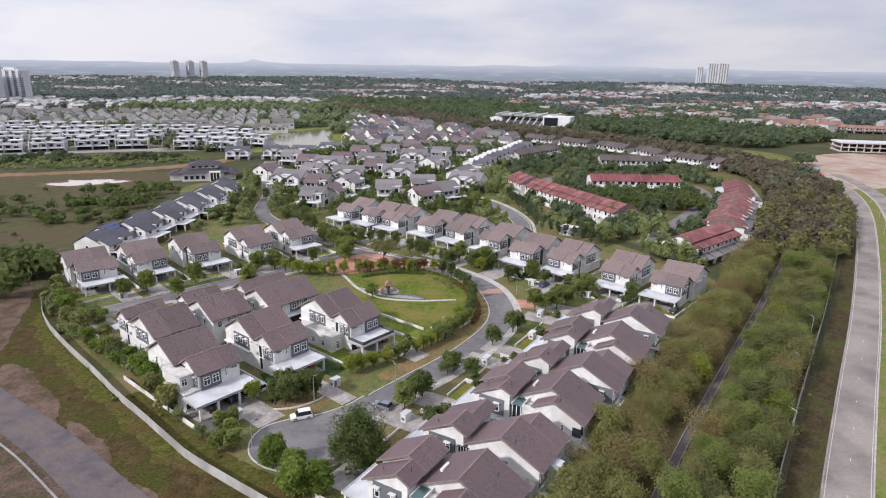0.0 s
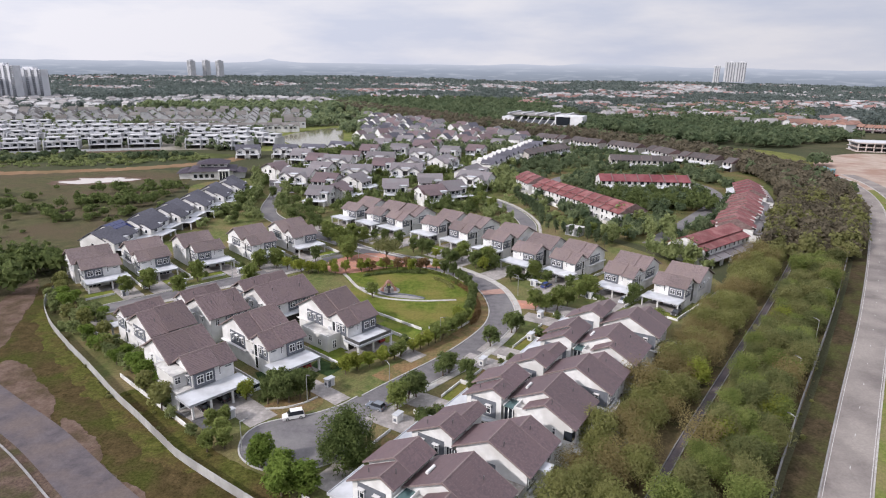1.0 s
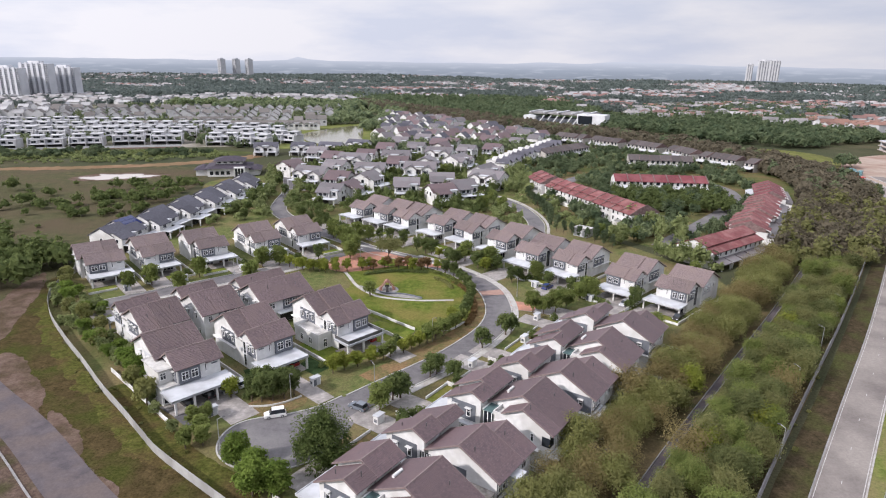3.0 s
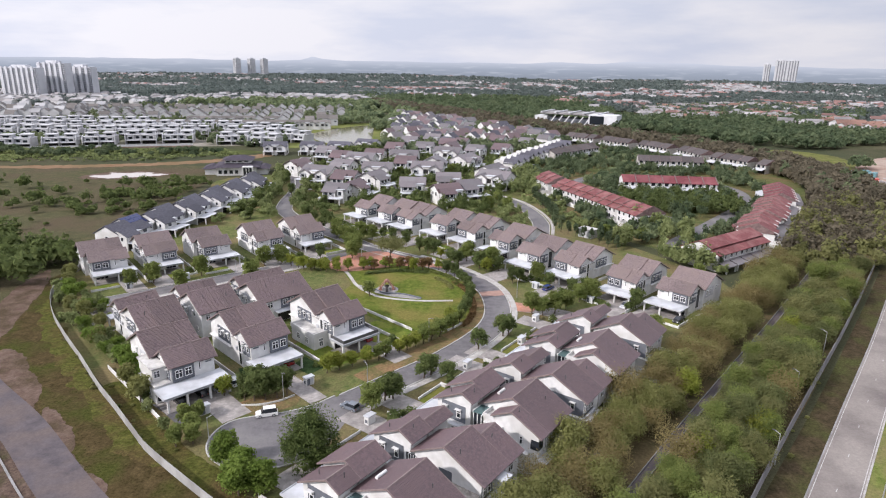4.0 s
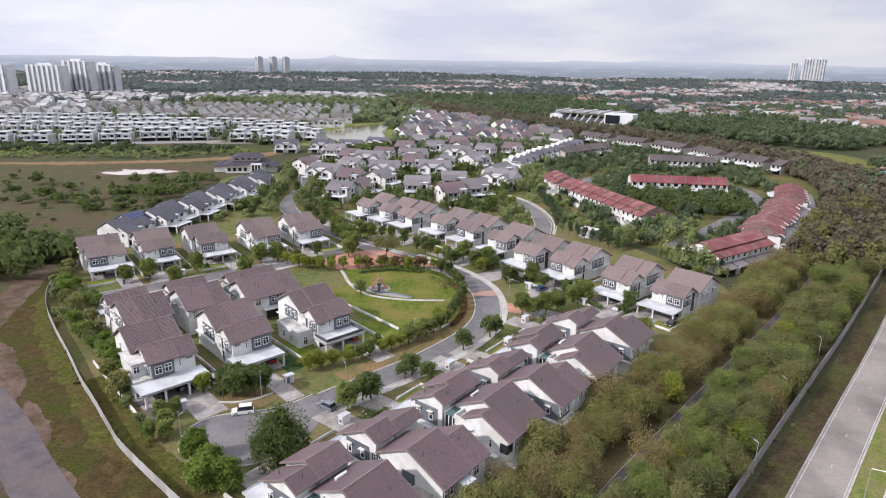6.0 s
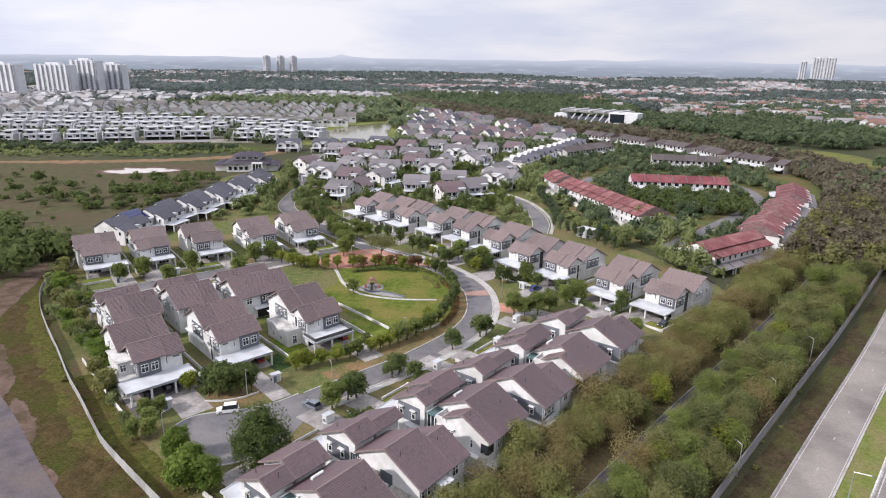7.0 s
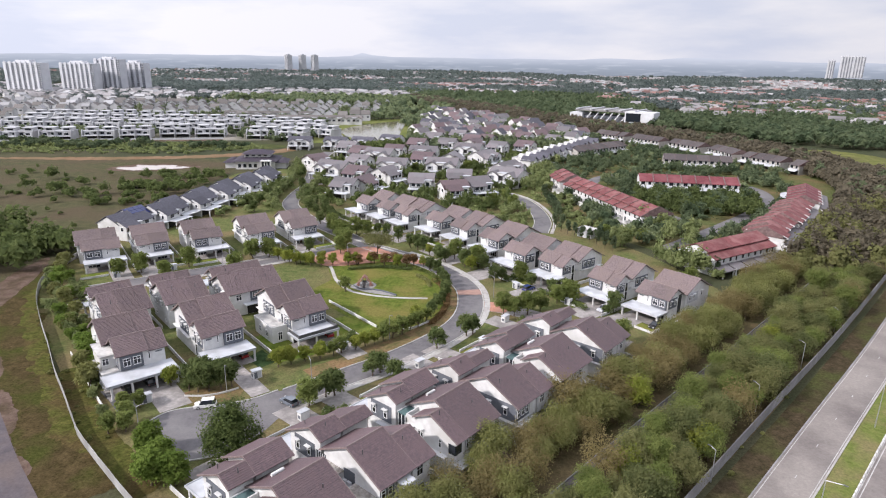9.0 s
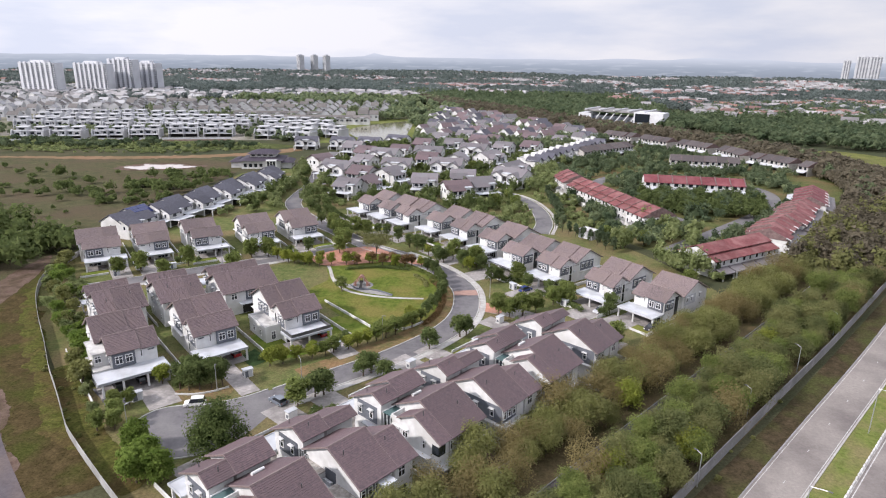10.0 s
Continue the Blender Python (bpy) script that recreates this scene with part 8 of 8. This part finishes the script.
def car(colour, label, length=4.2, height=1.55, van=False):
    """A parked car: lower body, cabin, glazing, four wheels, lamps."""
    h = new("parked_car")
    paint = bpy.data.materials.get("car_" + label.split()[0]) or surface("car_" + label.split()[0], colour, tuple(c * 1.08 for c in colour), 3, 0.25, spec=0.6)
    l = length / 2
    side = [(-l, 0.35), (-l + 0.05, 0.78), (-l + 0.25, 0.92), (l - 1.0, 0.92), (l - 0.12, 0.74), (l, 0.4), (l - 0.05, 0.25), (-l + 0.05, 0.25)]
    top = [(-l + 0.15, 0.92), (-l + 0.42, height), (l - (1.5 if van else 1.9), height), (l - 1.0, 0.92)]
    body = bmesh.new()
    a = [body.verts.new((x, -0.83, z)) for x, z in side]
    b = [body.verts.new((x, 0.83, z)) for x, z in side]
    for i in range(len(side)):
        body.faces.new((a[i], a[(i + 1) % len(side)], b[(i + 1) % len(side)], b[i]))
    body.faces.new(a[::-1])
    body.faces.new(b)
    part("body", body, paint, h)
    cab = bmesh.new()
    for pts, w0, w1 in ((top, 0.80, 0.64),):
        a = [cab.verts.new((x, -(w0 if z < 1 else w1), z)) for x, z in pts]
        b = [cab.verts.new((x, (w0 if z < 1 else w1), z)) for x, z in pts]
        for i in range(4):
            cab.faces.new((a[i], a[(i + 1) % 4], b[(i + 1) % 4], b[i]))
        cab.faces.new(a[::-1])
        cab.faces.new(b)
    part("glazing", cab, M_GLASS, h)
    part("roof_panel", boxes((-l + 0.38, l - (1.5 if van else 1.9) + 0.04, -0.66, 0.66, height - 0.02, height + 0.05)), paint, h)
    for x in (-l + 0.8, l - 0.85):
        for s in (-1, 1):
            bm = rod(bmesh.new(), (x, s * 0.66, 0.31), (x, s * 0.86, 0.31), 0.31, n=14)
            wheel = part("wheel", bm, M_DARK, h)
            part("rim", rod(bmesh.new(), (x, s * 0.86, 0.31), (x, s * 0.875, 0.31), 0.19, n=10), M_STEEL, wheel)
    for s in (-0.6, 0.6):
        part("headlight", boxes((l - 0.1, l - 0.0, s - 0.16, s + 0.16, 0.55, 0.7)), M_FRAME, h)
        part("tail_light", boxes((-l - 0.02, -l + 0.06, s - 0.12, s + 0.12, 0.6, 0.85)), M_TILE_RED, h)
    return tagged(h, label, "car", "parked cars")


put_all(car((0.72, 0.72, 0.71), "white people carrier parked by the kerb", 4.1, 1.7, True), [at(-23.3, 105.6, 200)])
put_all(car((0.42, 0.43, 0.46), "light-grey hatchback parked at the street edge"), [at(-36.5, 114.3, 138), at(56.6, 167.5, -130)])
put_all(car((0.15, 0.17, 0.20), "grey-blue hatchback standing across a driveway mouth", 3.9, 1.5), [at(-8.2, 109.2, 150)])
put_all(car((0.03, 0.03, 0.033), "black saloon parked under a carport"), [at(-38.9, 112.2, 138), at(68.3, 158.6, -130), at(-41.6, 108.8, 138)])
put_all(car((0.32, 0.025, 0.025), "red hatchback parked under a carport"), [at(-10.9, 140.4, 138), at(-26.0, 126.8, 138)])
put_all(car((0.55, 0.56, 0.57), "silver saloon parked under a carport"), [at(-34.2, 116.8, 138), at(-82, 176, 120), at(23.6, 205.4, 50)])
put_all(car((0.03, 0.05, 0.16), "blue saloon parked in a driveway"), [at(36.6, 179.6, 50)])


def lamp_post(height, reach, label):
    h = new("street_lamp")
    bm = tube(bmesh.new(), 0, 0, 0, height, 0.09, 0.05, 8)
    part("pole", bm, M_STEEL, h)
    part("arm", rod(bmesh.new(), (0, 0, height - 0.05), (reach, 0, height + 0.35), 0.05), M_STEEL, h)
    part("lamp_head", boxes((reach - 0.1, reach + 0.45, -0.1, 0.1, height + 0.3, height + 0.4)), M_RAIL, h)
    return tagged(h, label, "street lamp", "street lamps")


put_all(lamp_post(9.0, 2.2, "tall steel highway lamp on the median"), [at(x, y, math.degrees(a) - 90) for x, y, a in along(offset_line(HIGHWAY, -6.7), 38, 26)[:9]])
put_all(lamp_post(6.0, 0.9, "slim steel street lamp beside the road"), [at(-29.6, 94.6, 20), at(-21.8, 111.2, -50), at(4.4, 140.6, -40), at(-6, 116, 130), at(80.0, 120.2, 140), at(66.2, 97.4, 140), at(-22, 196, 0), at(96, 141, 140), at(112, 163, 140), at(-60, 186, -40), at(27, 172, 160)])


# ---------------------------------------------------------------- playground and park things
def play_frame():
    """A tent-shaped climber: two broad sloping flights meeting over a dark deck, with rails and a landing ring."""
    h = new("climbing_frame")
    brown = surface("brown_play_plastic", (0.25, 0.13, 0.105), (0.33, 0.18, 0.145), 2, 0.5)
    for s in (-1, 1):
        part("flight", prism_y(bmesh.new(), [(s * 2.6, 0.0), (s * 2.3, 0.0), (s * 0.25, 2.5), (s * 0.35, 2.8)][::s], -0.55, 0.55), brown, h, "brown sloping climbing flight")
        for y in (-0.6, 0.6):
            part("rail", rod(bmesh.new(), (s * 2.6, y, 0.55), (s * 0.3, y, 3.2), 0.05), brown, h)
        part("side_panel", boxes(tuple(sorted((s * 1.5, s * 2.1))) + (-0.95, -0.8, 0.0, 1.3)), brown, h)
        for y in (-0.75, 0.75):
            part("post", tube(bmesh.new(), s * 0.7, y, 0, 2.5, 0.07), M_STEEL, h)
    part("deck", boxes((-0.7, 0.7, -0.8, 0.8, 1.15, 1.27)), M_DARK, h)
    part("slide", extrude_x(bmesh.new(), [(-0.75, 1.25), (-3.2, 0.15), (-3.2, 0.05), (-0.75, 1.1)], -0.4, 0.4), M_DARK, h, "dark slide")
    part("roof", prism_y(bmesh.new(), [(-0.9, 2.55), (0.9, 2.55), (0.0, 3.3)], -0.8, 0.8), brown, h, "brown pointed roof")
    return tagged(h, "tent-shaped brown climbing frame on the play area", "climbing frame")


put_all(play_frame(), [at(-10.7, 175.0, 8, z=0.13, k=0.95)])


def seat_wall(points, label):
    return tagged(strip("seat_wall", points, 0.14, -0.14, 0.5, M_SLATE, 0.4, label=label, category="wall"), label, "wall", "", "structure")


seat_wall(smooth_line([(-14.0, 174.4), (-11.0, 171.6), (-7.9, 171.7), (-4.2, 170.8), (-0.0, 168.5)], 5), "curved dark-capped seat wall of the play area")


def hedge(line, width, height, material, label, seed):
    rng = np.random.default_rng(seed)
    lobes = [(x, y, height * 0.45, width, height / width * 0.55) for x, y, _ in along(line, width * 0.9)]
    ob = new("hedge", leaf_cloud("hedge", lobes, int(len(lobes) * 90), 0.2, material, rng))
    return tagged(ob, label, "hedge")


hedge(smooth_line([(-19, 188), (-10, 191.5), (0, 191)], 6), 0.9, 0.9, M_LEAF_DARK, "low clipped hedge in the park", 1)
hedge(smooth_line([(1, 192.5), (7, 187.5), (10, 180)], 6), 0.9, 0.9, M_LEAF_MID, "low clipped hedge in the park", 2)
hedge(smooth_line([(3, 186), (6.5, 182), (8, 177.5)], 6), 0.7, 0.7, M_LEAF_OLIVE, "low clipped hedge in the park", 3)
hedge(smooth_line(offset_line(MAIN_ROAD[26:46], 6.6), 1), 0.9, 0.7, M_LEAF_RED, "low rust-coloured hedge along the street verge", 4)
hedge([(40, 178), (46, 173), (52, 166.6)], 1.0, 1.4, M_LEAF_DARK, "dark green hedge beside a driveway", 5)
hedge([(-31, 111.5), (-26.8, 115.8)], 0.8, 1.2, M_LEAF_DARK, "dark green hedge behind a low wall", 6)
hedge(smooth_line([(-36, 246), (-46, 258), (-54, 270)], 5), 1.2, 1.4, M_LEAF_DARK, "dark green hedge along the street", 7)


# low shrubs along the front garden walls
rng_s = random.Random(91)
shrub_spots = []
for x, y, angle in ((7.9, 111.3, 237), (24.9, 134.5, 237), (-1.4, 99.2, 237), (16.8, 123.2, 237), (33.9, 148.2, 237), (-10.6, 135.6, 48), (-25.4, 122.3, 48), (-79.9, 181.9, 42), (-65.8, 191.4, 42), (-51.4, 200.6, 42), (39.4, 184.0, -43), (28.0, 193.3, -43), (53.2, 170.6, -43), (19.0, 207.8, -44), (7.7, 219.4, -44)):
    for _ in range(3):
        shrub_spots.append(local(x, y, angle, rng_s.choice((-6.6, 6.6, -5.4, 6.2)) + rng_s.uniform(-0.4, 0.4), rng_s.uniform(-4.0, -0.6)))
plant(tree("garden_shrub", 27, 1.5, 1.1, 0.1, M_LEAF_DARK, 420, 0.14, 12, 0.95, "low dark green shrub in a front garden", "shrub", trunk=0.04, fine=0.8), shrub_spots, 27, (0.7, 1.4), "front garden shrubs")


def utility_building():
    h = new("utility_building")
    part("wall", boxes((-3.0, 3.0, -2.2, 2.2, 0, 3.2)), M_PALE, h)
    part("roof_slab", boxes((-3.3, 3.3, -2.5, 2.5, 3.2, 3.42)), M_CONC_ROOF, h)
    part("door", boxes((-0.8, 0.8, -2.26, -2.2, 0.1, 2.2)), M_PALE, h)
    part("vent", boxes((1.5, 2.4, -2.26, -2.2, 2.2, 2.7)), M_SLATE, h)
    return tagged(h, "small white flat-roofed utility building beside the lane", "building")


put_all(utility_building(), [at(58.0, 241.0, -40)])
